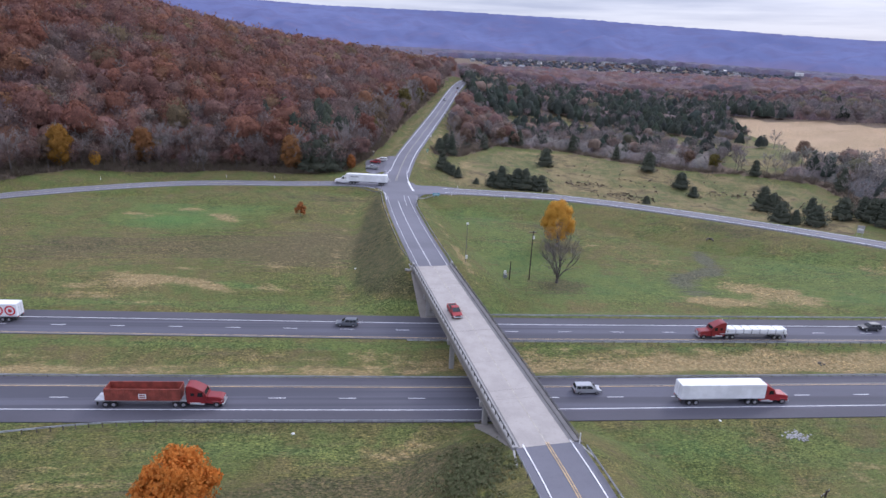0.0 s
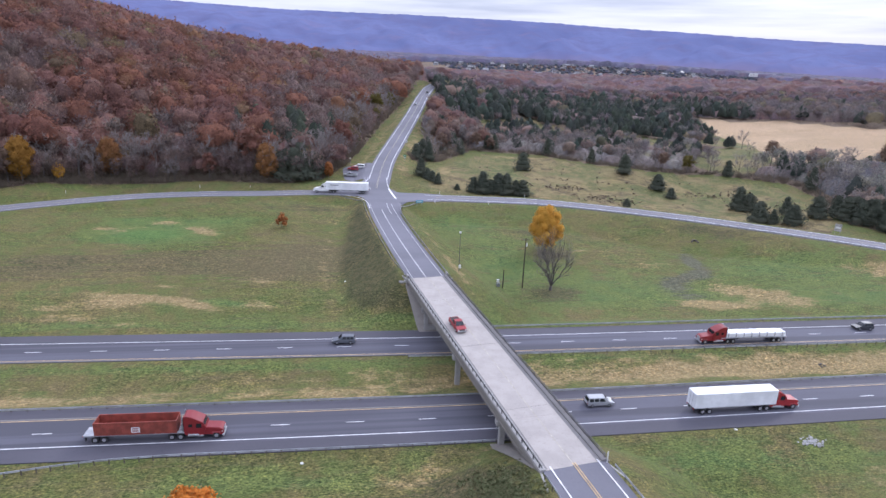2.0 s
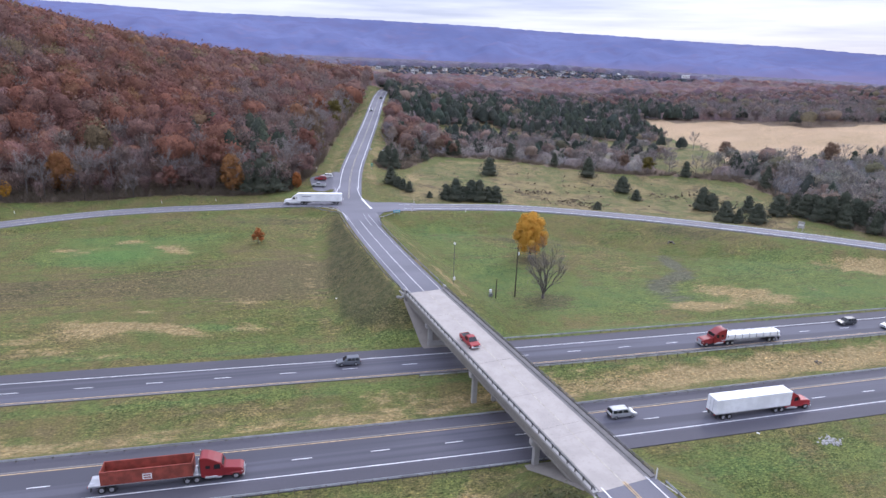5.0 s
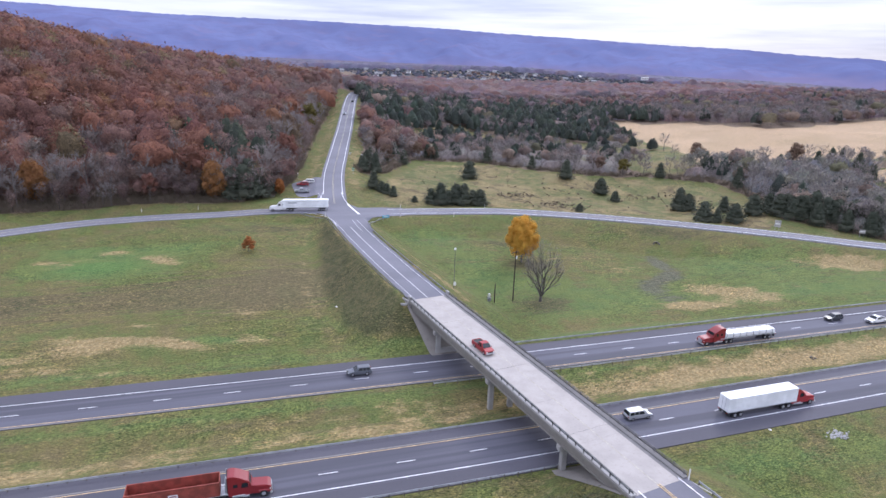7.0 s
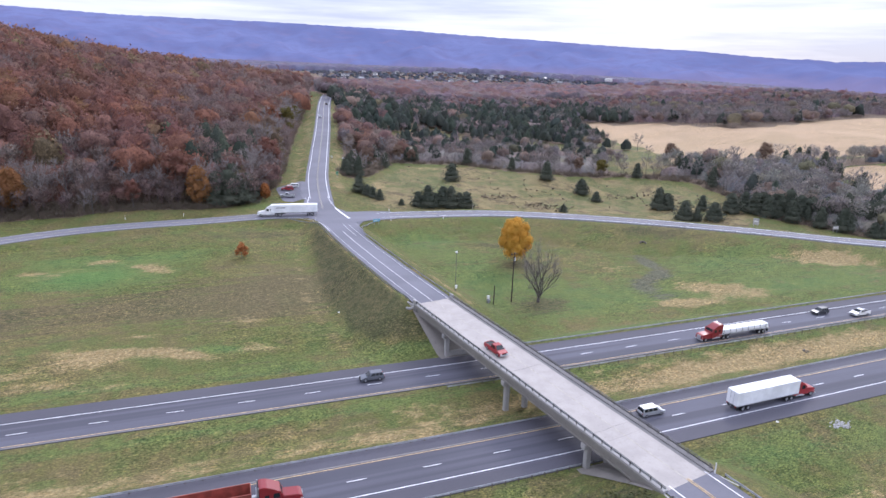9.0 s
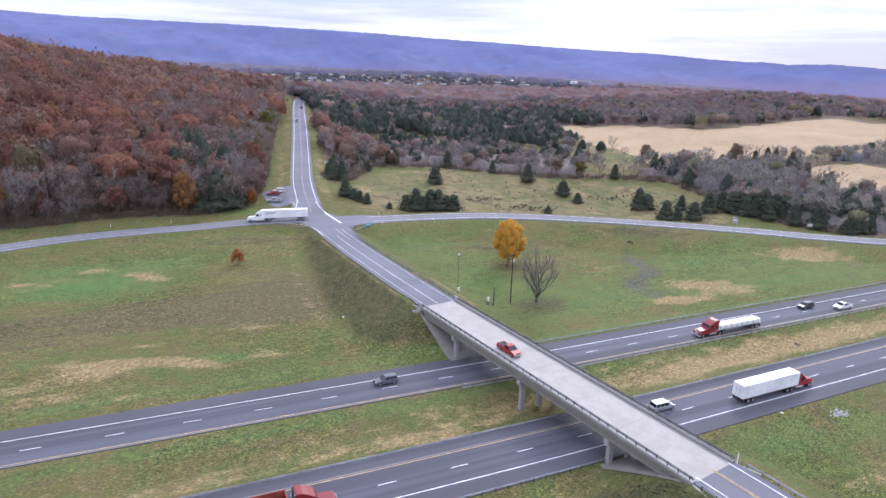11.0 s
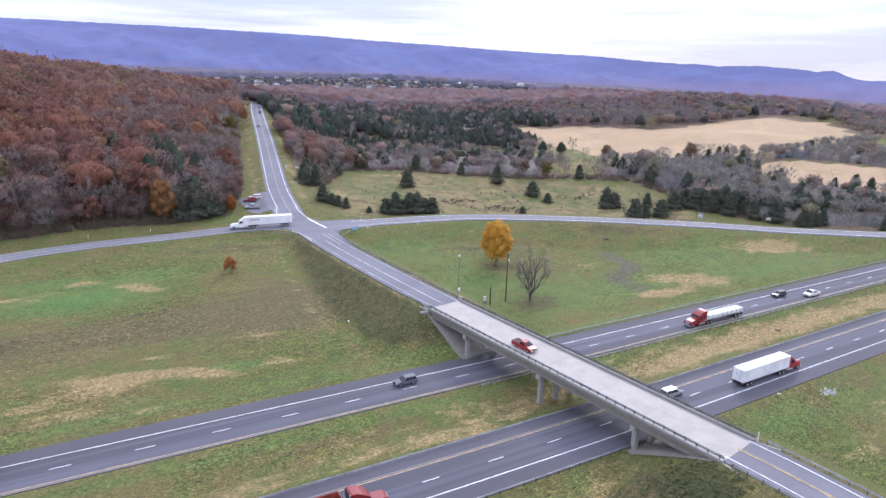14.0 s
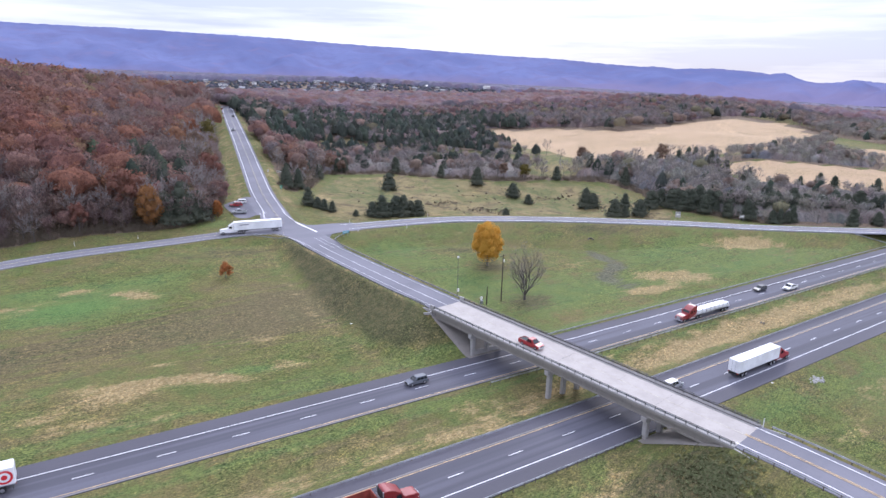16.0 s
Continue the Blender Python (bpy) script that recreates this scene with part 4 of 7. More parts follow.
for y, s, c in ((146.2, 1, (0, 0)), (74.4, -1, (0, 0))):
    mx, mz = bridge_mid(y)
    abut = thing("bridge_abutment", "stained concrete abutment at the end of the bridge", "abutment", pose(mx, y, mz, 0, 0, BRIDGE_TURN - 90), "bridge abutments", kind="structure")
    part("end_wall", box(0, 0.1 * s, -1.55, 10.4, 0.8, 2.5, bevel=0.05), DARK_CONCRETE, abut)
    for k in (-1, 1):
        part("wing_wall", box(k * 5.3, s * 2.0, -0.9, 0.35, 4.4, 1.5, bevel=0.05, rz=-k * s * 12), PIER_CONCRETE, abut)
        if s < 0 and k < 0:
            continue
        line = spline([(k * 5.5, s * 0.4, -0.3), (k * 6.0, s * 0.3, -0.5), (k * 6.5, s * 0.9, -0.65), (k * 6.7, s * 1.6, -0.8)], 0.4)
        part("drain_flume", ribbon(line, -0.18, 0.18, 0, 1, 0.5), PIER_CONCRETE, abut)
    far_y = y - s * 14.5
    fx, _ = bridge_mid(far_y)
    paving = draped([(mx - 5.6, y - s * 0.3), (mx + 5.6, y - s * 0.3), (fx + 5.8, far_y), (fx - 5.8, far_y)][::s], 0.14)
    bmesh.ops.transform(paving, matrix=abut.matrix_basis.inverted(), verts=paving.verts)
    part("slope_paving", paving, SLOPE_CONCRETE, abut)
    part("marker_post", box(4.9 if s < 0 else -4.9, s * 0.8, 0.6, 0.12, 0.12, 2.2), WHITE_LINE, abut) if s < 0 else None
    for k in (-1, 1) if s > 0 else ():
        part("end_block", box(k * 4.95, s * 0.5, 0.45, 0.45, 1.4, 1.1, bevel=0.06), PIER_CONCRETE, abut)


# ---- guard rails ----
RAIL_POST = mesh_from("post", *joined([tube([(0, 0, -0.5), (0, 0, 0.68)], [0.09, 0.09], 4)]), POST_WOOD)


def beam(line, z=0.56):
    """A folded steel rail along a line."""
    prof = [(0.0, -0.155), (0.05, -0.10), (0.0, -0.03), (0.0, 0.03), (0.05, 0.10), (0.0, 0.155)]
    side = sideways(line)
    rows = [np.c_[line[:, :2] + side * u, line[:, 2] + z + v] for u, v in prof] + [np.c_[line[:, :2] - side * 0.03, line[:, 2] + z + v] for _, v in prof[::-1]]
    n, m = len(line), len(rows)
    verts = np.stack(rows, 1).reshape(-1, 3)
    return verts, [(i * m + k, i * m + (k + 1) % m, (i + 1) * m + (k + 1) % m, (i + 1) * m + k) for i in range(n - 1) for k in range(m)]


def guard_rail(pts, side=1, step=1.9, label="galvanised steel guard rail on dark timber posts", material=None, drape=True):
    line = spline(pts, step)
    if drape:
        line[:, 2] = ground_height(line[:, 0], line[:, 1]) + 0.08
    g = thing("guard_rail", label, "guard rail", group="guard rails", kind="structure")
    part("beam", beam(line), material or GALVANISED, g)
    off = sideways(line) * 0.14 * side
    for i in range(len(line)):
        if i == 0 or np.linalg.norm(line[i, :2] - last[:2]) > 1.75:
            last = line[i]
            p = new("post", RAIL_POST)
            p.parent = g
            p.matrix_basis = pose(line[i, 0] + off[i, 0], line[i, 1] + off[i, 1], line[i, 2])
    return g


def beside(line, off, y0=None, y1=None, x0=None, x1=None, every=4):
    pts = np.c_[line[:, :2] + sideways(line) * off, line[:, 2]]
    keep = np.ones(len(pts), bool)
    for v, k, s in ((y0, 1, 1), (x0, 0, 1)):
        if v is not None:
            keep &= pts[:, k] >= v
    for v, k in ((y1, 1), (x1, 0)):
        if v is not None:
            keep &= pts[:, k] <= v
    pts = pts[keep]
    picked = pts[::every]
    return [tuple(p) for p in picked] + ([tuple(pts[-1])] if len(pts) % every != 1 else [])


def level_rail(x0, x1, y, step=10):
    return [(float(px), y + float(bow(float(px), y)), 0) for px in range(x0, x1, step)]


guard_rail(beside(NORTH_APPROACH, -5.3, 147, 152) + beside(NORTH_APPROACH, -6.0, 158, 222) + [(-5.5, 229.5, 8), (-11, 234.0, 8)], -1)
guard_rail(beside(NORTH_APPROACH, 5.3, 147, 210) + [(11.3, 216, 8), (14.0, 221.0, 8), (20, 223.6, 8)], 1)
guard_rail(beside(SOUTH_APPROACH, 5.2, 20, 73.5), 1)
guard_rail(beside(SOUTH_APPROACH, -5.2, 20, 73.5), -1)
guard_rail(level_rail(-150, 231, 103.7), -1, 2.4)
guard_rail(level_rail(5, 236, 118.9), 1, 2.4)
guard_rail([(-78, 85.0, 0), (-58, 87.6, 0), (-46, 89.0, 0), (-34, 89.6, 0)] + level_rail(-24, 31, 89.3, 9), 1)
guard_rail(level_rail(24, 245, 132.9), -1, 2.4, "low galvanised steel guard rail along the highway shoulder")
guard_rail(beside(EAST_ROAD, 6.3, x0=60, x1=300), 1, 2.6, "galvanised steel guard rail beside the frontage road")

# ---- trees ----
def clumps(rng, lobes, count, size, jitter=0.45, up=0.35, shell=0.74):
    """Leaf clumps as small bent quads scattered through the outer part of round lobes (centre, radii)."""
    vol = np.array([r[0] * r[1] * r[2] for _, r in lobes]) ** (2 / 3)
    pick = rng.choice(len(lobes), count, p=vol / vol.sum())
    c, r = np.array([l[0] for l in lobes], float)[pick], np.array([l[1] for l in lobes], float)[pick]
    d = rng.normal(size=(count, 3))
    d[:, 2] += up
    d /= np.linalg.norm(d, axis=1)[:, None]
    rad = shell + (1 - shell) * rng.random(count) ** 0.5
    pos = c + d * r * (rad * rng.uniform(0.86, 1.14, count))[:, None]
    nrm = d + jitter * rng.normal(size=(count, 3))
    nrm /= np.linalg.norm(nrm, axis=1)[:, None]
    a = np.cross(nrm, rng.normal(size=(count, 3)))
    a /= np.linalg.norm(a, axis=1)[:, None]
    b = np.cross(nrm, a)
    s = size * rng.uniform(0.55, 1.35, count)[:, None]
    e = 0.5 * s
    quad = np.stack([pos - a * e - b * e * 0.8, pos + a * e - b * e + nrm * e * 0.35, pos + a * e * 0.8 + b * e, pos - a * e + b * e * 0.9 - nrm * e * 0.3], 1)
    return quad.reshape(-1, 3), np.repeat(0.45 * d + nrm + (0, 0, 0.15), 4, 0)


def ball(level):
    bm = bmesh.new()
    bmesh.ops.create_icosphere(bm, subdivisions=level, radius=1.0)
    v, f = np.array([q.co for q in bm.verts]), np.array([[q.index for q in g.verts] for g in bm.faces])
    f = f[v[f][:, :, 2].mean(1) > -0.4]  # crowns are open below
    bm.free()
    return v, f


BALLS = {k: ball(k) for k in (1, 2, 3)}


def lumps(rng, lobes, level=1, fill=0.86, rough=0.2):
    """The leafy inner mass of a crown: one uneven lump a lobe, as verts and triangles."""
    bv, bf = BALLS[level]
    verts, tris = [], []
    for k, (c, r) in enumerate(lobes):
        d = bv * (fill * (1 + rough * rng.normal(size=(len(bv), 1))).clip(0.6, 1.3))
        verts.append(np.array(c) + d * np.array(r))
        tris.append(bf + k * len(bv))
    return np.vstack(verts), np.vstack(tris)


def sprays(rng, lobes, count, length, width, shell=0.74, lift=0.3, loose=0.35):
    """Leafy twig tips as slim triangles that lie shaggily over round lobes."""
    vol = np.array([r[0] * r[1] * r[2] for _, r in lobes]) ** (2 / 3)
    pick = rng.choice(len(lobes), count, p=vol / vol.sum())
    c, r = np.array([l[0] for l in lobes], float)[pick], np.array([l[1] for l in lobes], float)[pick]
    d = rng.normal(size=(count, 3))
    d[:, 2] = np.where(d[:, 2] < -0.5, -d[:, 2], d[:, 2])
    d /= np.linalg.norm(d, axis=1)[:, None]
    p = c + d * r * rng.uniform(shell, 1.0, count)[:, None]
    tangent = np.cross(d, rng.normal(size=(count, 3)))
    tangent /= np.linalg.norm(tangent, axis=1)[:, None] + 1e-9
    way = tangent + 0.35 * d + (0, 0, lift)
    way /= np.linalg.norm(way, axis=1)[:, None]
    s = np.cross(way, d + loose * rng.normal(size=(count, 3)))
    s /= np.linalg.norm(s, axis=1)[:, None] + 1e-9
    k = rng.uniform(0.6, 1.4, count)[:, None]
    return facing(np.stack([p - s * width * k - way * length * k * 0.4, p + s * width * k - way * length * k * 0.4, p + way * length * k * 0.6], 1), d + (0, 0, 0.3))


def facing(tri, out):
    """Triangles wound to face outwards, and their normals, drawn a little towards the crown's own."""
    n = np.cross(tri[:, 1] - tri[:, 0], tri[:, 2] - tri[:, 0])
    n /= np.linalg.norm(n, axis=1)[:, None] + 1e-12
    back = (n * out).sum(1) < 0
    tri, n = tri.copy(), np.where(back[:, None], -n, n)
    tri[back] = tri[back][:, ::-1]
    return tri.reshape(-1, 3), np.repeat(n + 0.7 * out / np.linalg.norm(out, axis=1)[:, None], 3, 0)


def crown_hull(rng, level, centre, radii, rough=1.0):
    """One whole crown: a dome with swelling boughs, as verts and triangles."""
    v, f = BALLS[level]
    swell = np.zeros(len(v))
    for k in range(16):
        d = rng.normal(size=3)
        d /= np.linalg.norm(d)
        freq = rng.uniform(3.0, 5.0) if k < 9 else rng.uniform(7.0, 11.0)
        swell += np.cos(freq * (v @ d) + rng.random() * 6.28) * (0.085 if k < 9 else 0.04)
    r = (1 + rough * swell).clip(0.6, 1.4)[:, None]
    return np.array(centre) + v * r * np.array(radii), f


def hull_sprays(rng, hull, centre, radii, count, length, width, lift=0.3):
    """Leafy twig tips as slim triangles that lie over a crown and stand out of it a little."""
    hv, hf = hull
    tri = hv[hf[rng.integers(0, len(hf), count)]]
    w = rng.dirichlet((1, 1, 1), count)
    p = (tri * w[:, :, None]).sum(1)
    d = (p - np.array(centre)) / np.array(radii)
    d /= np.linalg.norm(d, axis=1)[:, None] + 1e-9
    p = np.array(centre) + (p - np.array(centre)) * (0.82 + 0.3 * rng.random(count) ** 1.5)[:, None]
    tangent = np.cross(d, rng.normal(size=(count, 3)))
    tangent /= np.linalg.norm(tangent, axis=1)[:, None] + 1e-9
    way = tangent + 0.6 * d + (0, 0, lift)
    way /= np.linalg.norm(way, axis=1)[:, None]
    s = np.cross(way, d + 0.35 * rng.normal(size=(count, 3)))
    s /= np.linalg.norm(s, axis=1)[:, None] + 1e-9
    k = rng.uniform(0.6, 1.4, count)[:, None]
    tri, normals = facing(np.stack([p - s * width * k - way * length * k * 0.4, p + s * width * k - way * length * k * 0.4, p + way * length * k * 0.6], 1), d + (0, 0, 0.3))
    return tri, normals + 0.8 * np.repeat(d + (0, 0, 0.2), 3, 0)


def foliage_mesh(name, hull, leaf_verts, material, corners=4, lean=None):
    """One mesh of hull triangles and leaf faces; lean: the leaves' normals, which follow their crown."""
    hv, ht = hull
    verts = np.vstack([hv, leaf_verts]) if len(hv) else leaf_verts
    nq = len(leaf_verts) // corners
    me = bpy.data.meshes.new(name)
    me.vertices.add(len(verts))
    me.vertices.foreach_set("co", verts.astype(np.float32).ravel())
    loops = np.concatenate([ht.ravel(), np.arange(corners * nq) + len(hv)]).astype(np.int32)
    me.loops.add(len(loops))
    me.loops.foreach_set("vertex_index", loops)
    starts = np.concatenate([np.arange(len(ht)) * 3, 3 * len(ht) + np.arange(nq) * corners]).astype(np.int32)
    me.polygons.add(len(starts))
    me.polygons.foreach_set("loop_start", starts)
    me.polygons.foreach_set("use_smooth", np.ones(len(starts), bool))
    me.update(calc_edges=True)
    me.materials.append(material)
    if lean is not None:
        own = np.zeros(len(verts) * 3, np.float32)
        me.vertex_normals.foreach_get("vector", own)
        normals = own.reshape(-1, 3)
        normals[len(hv):] = lean / (np.linalg.norm(lean, axis=1)[:, None] + 1e-9)
        me.normals_split_custom_set_from_vertices(normals)
    return me


def quads(n):
    return np.arange(4 * n).reshape(n, 4)


def strips(a, b, w, rng):
    """Thin flat twigs from a to b."""
    d = b - a
    s = np.cross(d, rng.normal(size=d.shape))
    s /= np.linalg.norm(s, axis=1)[:, None] + 1e-9
    return np.stack([a - s * w, a + s * w, b + s * w * 0.35, b - s * w * 0.35], 1).reshape(-1, 3)


def limbs(rng, height, spread, base_r, n=7, start=0.35, rise=0.75):
    """Trunk and limbs: pieces for a mesh, and the limb ends."""
    lean = rng.normal(size=2) * 0.04 * height
    trunk = [(lean[0] * t * t, lean[1] * t * t, height * 0.86 * t - (0.6 if t == 0 else 0)) for t in (0, 0.25, 0.5, 0.75, 1)]
    pieces, ends = [tube(trunk, [base_r * 1.25, base_r * 0.9, base_r * 0.65, base_r * 0.4, base_r * 0.12], 6)], []
    for k in range(n):
        t = start + (0.9 - start) * (k + rng.random() * 0.6) / n
        p = np.array([lean[0] * t * t, lean[1] * t * t, height * 0.86 * t])
        ang = k * 2.4 + rng.random()
        reach = spread * (1.05 - 0.55 * t) * rng.uniform(0.75, 1.1)
        q = p + np.array([math.cos(ang) * reach, math.sin(ang) * reach, reach * rise * rng.uniform(0.7, 1.25)])
        m = (p + q) / 2 + np.array([0, 0, -0.07 * reach])
        pieces.append(tube([p, m, q], [base_r * 0.42 * (1.1 - t), base_r * 0.27 * (1.1 - t), 0.03], 4))
        ends += [(p, q), (m, q)]
    return pieces, ends


def leafy_form(seed, height, width, lobes_n=9, count=700, size=0.75, clear=0.28, dome=1.0):
    rng = np.random.default_rng(seed)
    pieces, ends = limbs(rng, height, width * 0.42, 0.018 * height)
    lobes = [((0, 0, height * (clear + (1 - clear) * 0.55)), (width * 0.36, width * 0.36, height * (1 - clear) * 0.40))]
    for k in range(lobes_n):
        t = (k + 0.5) / lobes_n
        z = height * (clear + 0.10 + (0.82 - clear) * t)
        ring = width * 0.36 * math.sin(math.pi * (0.22 + 0.68 * t)) ** dome
        a = k * 2.4 + rng.random()
        r = width * rng.uniform(0.15, 0.24)
        lobes.append(((math.cos(a) * ring, math.sin(a) * ring, z), (r, r, r * rng.uniform(0.75, 1.0))))
    leaf, lean = clumps(rng, lobes, count, size, shell=0.66)
    return joined(pieces), leaf, lumps(rng, lobes, 1, 0.66), lean


def oval_form(seed, height, width, count, size):
    """A full, even oval crown down to near the ground."""
    rng = np.random.default_rng(seed)
    pieces, ends = limbs(rng, height, width * 0.4, 0.016 * height, 9, 0.2, 0.9)
    mid, half = height * 0.53, height * 0.43
    lobes = [((0, 0, mid), (width * 0.40, width * 0.40, half))]
    for k in range(22):
        t = -0.85 + 1.75 * (k + 0.5) / 22
        a = k * 2.4 + rng.random()
        ring = width * 0.37 * math.sqrt(max(0.03, 1 - t * t)) * (0.86 if t > 0.3 else 1.0)
        r = width * rng.uniform(0.10, 0.16)
        lobes.append(((math.cos(a) * ring, math.sin(a) * ring, mid + half * t * 0.9), (r, r, r * 1.1)))
    leaf, lean = clumps(rng, lobes, count, size, shell=0.8)
    return joined(pieces), leaf, lumps(rng, lobes, 1, 0.8, 0.12), lean


def bare_form(seed, height, width, count=900, twig=0.045, dense=1.0, arms=10, low=0.22, rise=0.95, stout=0.017):
    rng = np.random.default_rng(seed)
    pieces, ends = limbs(rng, height, width * 0.5, stout * height, arms, low, rise)
    second = []
    for p, q in ends:
        for _ in range(3):
            t = rng.uniform(0.35, 1.0)
            a = p + (q - p) * t
            d = (q - p) * rng.uniform(0.3, 0.55) + rng.normal(size=3) * np.linalg.norm(q - p) * 0.25
            d[2] = abs(d[2]) * 1.1 + 0.2
            second.append((a, a + d))
    pieces += [tube([a, (a + b) / 2 + rng.normal(size=3) * 0.06, b], [0.055, 0.04, 0.015], 3) for a, b in second]
    src = second + ends
    a, b = np.array([s[0] for s in src]), np.array([s[1] for s in src])
    k = rng.integers(0, len(src), count)
    root = a[k] + (b - a)[k] * rng.uniform(0.3, 1.0, count)[:, None]
    d = (b - a)[k] / (np.linalg.norm((b - a)[k], axis=1)[:, None] + 1e-9) + rng.normal(size=(count, 3)) * 0.6
    d[:, 2] = np.abs(d[:, 2]) + 0.2
    tip = root + d * (width * 0.085 * rng.uniform(0.5, 1.3, count))[:, None]
    return joined(pieces), strips(root, tip, twig * dense, rng)


def spreading_form(seed, height, width):
    """A bare old tree: stems that part near the ground, boughs that fork three times, and fine twigs in a rounded crown."""
    rng = np.random.default_rng(seed)
    fork = np.array([0.1, 0.05, height * 0.07])
    pieces = [tube([(0, 0, -0.5), (0.05, 0, height * 0.04), tuple(fork)], [0.50, 0.40, 0.36], 7)]
    twigs_a, twigs_b = [], []
    middle = np.array([0, 0, height * 0.56])

    def outside(q):
        d = (q - middle) / (width * 0.5, width * 0.5, height * 0.47)
        return float(np.dot(d, d))

    def grow(p, d, length, r, depth):
        q = p + d * length
        bowed = (p + q) / 2 + rng.normal(size=3) * 0.06 * length
        for k in range(0 if depth < 2 else 3):
            turn = d + rng.normal(size=3) * 0.6
            a = p + d * length * rng.uniform(0.1, 0.9)
            b = a + turn / np.linalg.norm(turn) * height * rng.uniform(0.05, 0.11)
            if outside(b) < 1.15:
                twigs_a.append(a), twigs_b.append(b)
        if depth < 5 and outside(q) < 1.1:
            pieces.append(tube([tuple(p), tuple(bowed), tuple(q)], [r, r * 0.82, r * 0.66], 5 if depth < 2 else 3))
            for k in range(3):
                turn = d + rng.normal(size=3) * 0.36
                turn[2] += 0.06
                start = bowed if k == 2 else q
                grow(start, turn / np.linalg.norm(turn), length * rng.uniform(0.72, 0.92), max(0.025, r * rng.uniform(0.5, 0.68)), depth + 1)

    for k in range(8):
        a, lean = k * 2.4 + rng.uniform(-0.3, 0.3), 0.06 + 0.125 * k
        d = np.array([math.cos(a) * lean, math.sin(a) * lean, 1.0])
        grow(fork, d / np.linalg.norm(d), height * (0.27 - 0.012 * k), 0.20, 1)
    return joined(pieces), strips(np.array(twigs_a), np.array(twigs_b), 0.017, rng)


def cedar_form(seed, height, width, count=700, size=0.46):
    rng = np.random.default_rng(seed)
    trunk = [tube([(0, 0, -0.5), (0, 0, height * 0.5), (0, 0, height * 0.96)], [0.028 * height, 0.016 * height, 0.02], 6)]
    t = rng.random(count) ** 1.25
    ang = rng.random(count) * 2 * math.pi
    lump = 1 + 0.22 * np.sin(ang * 3 + seed + t * 7) + 0.16 * np.sin(ang * 5 + t * 15 + seed * 2)
    rad = width * 0.5 * (1 - t) ** 0.44 * np.minimum(1, 0.6 + t * 5) * lump * rng.uniform(0.55, 1.05, count)
    pos = np.c_[np.cos(ang) * rad, np.sin(ang) * rad, height * (0.03 + 0.95 * t) + rng.normal(size=count) * 0.12]
    out = np.c_[np.cos(ang), np.sin(ang), 0.75 + 0 * ang]
    nrm = out + rng.normal(size=(count, 3)) * 0.7
    nrm /= np.linalg.norm(nrm, axis=1)[:, None]
    a = np.cross(nrm, rng.normal(size=(count, 3)))
    a /= np.linalg.norm(a, axis=1)[:, None]
    b = np.cross(nrm, a)
    e = size * rng.uniform(0.5, 1.3, count)[:, None] * 0.5
    leaf = np.stack([pos - a * e - b * e, pos + a * e * 0.7 - b * e, pos + a * e * 0.3 + b * e * 1.4 + out * e * 0.4, pos - a * e * 0.6 + b * e], 1).reshape(-1, 3)
    body = [((0.05 * math.cos(k * 2.4 + seed), 0.05 * math.sin(k * 2.4 + seed), height * (0.2 + 0.2 * k)), (width * (0.44 - 0.085 * k),) * 2 + (height * 0.2,)) for k in range(4)]
    return joined(trunk), leaf, lumps(rng, body, 2, 0.86, 0.1), np.repeat(out + 0.5 * nrm, 4, 0)


def make_tree(name, form, material, label, category="tree", crown="crown", bark_mat=None):
    (tv, tf), cv = form[:2]
    hull = form[2] if len(form) > 2 else (np.zeros((0, 3)), np.zeros((0, 3), int))
    t = thing(name, label, category)
    part("trunk", (tv, tf), bark_mat or BARK, t)
    new(crown, foliage_mesh(crown, hull, cv, material, 4, form[3] if len(form) > 3 else None)).parent = t
    return t


LEAFY_SIZES = ((15, 10.5), (17, 11.5), (14, 9.5), (18.5, 12), (16, 9))
LEAFY_FORMS = [leafy_form(11 + k, h, w, 10, 950, 0.55) for k, (h, w) in enumerate(LEAFY_SIZES)]
BARE_FORMS = [bare_form(31 + k, h, w, 950, 0.042) for k, (h, w) in enumerate(((15, 9), (17, 10), (13, 9), (18, 9.5)))]
CEDAR_FORMS = [cedar_form(51 + k, h, w) for k, (h, w) in enumerate(((8, 6.4), (9.0, 6.6), (6.5, 6.4)))]
STOCK = {}
LABELS = {"rust": "rust-brown oak tree in autumn leaf", "russet": "russet autumn tree with thinning leaves", "gold": "bright golden yellow autumn maple tree", "amber": "amber orange autumn tree",
          "tan": "tan autumn tree with fading leaves", "olive": "olive green tree turning yellow", "bare": "bare grey-brown tree with fine twigs", "cedar": "dark green conical red cedar tree"}
LEAF_MATERIAL = {"rust": RUST, "russet": RUSSET, "gold": GOLD, "amber": AMBER, "tan": TAN, "olive": OLIVE}


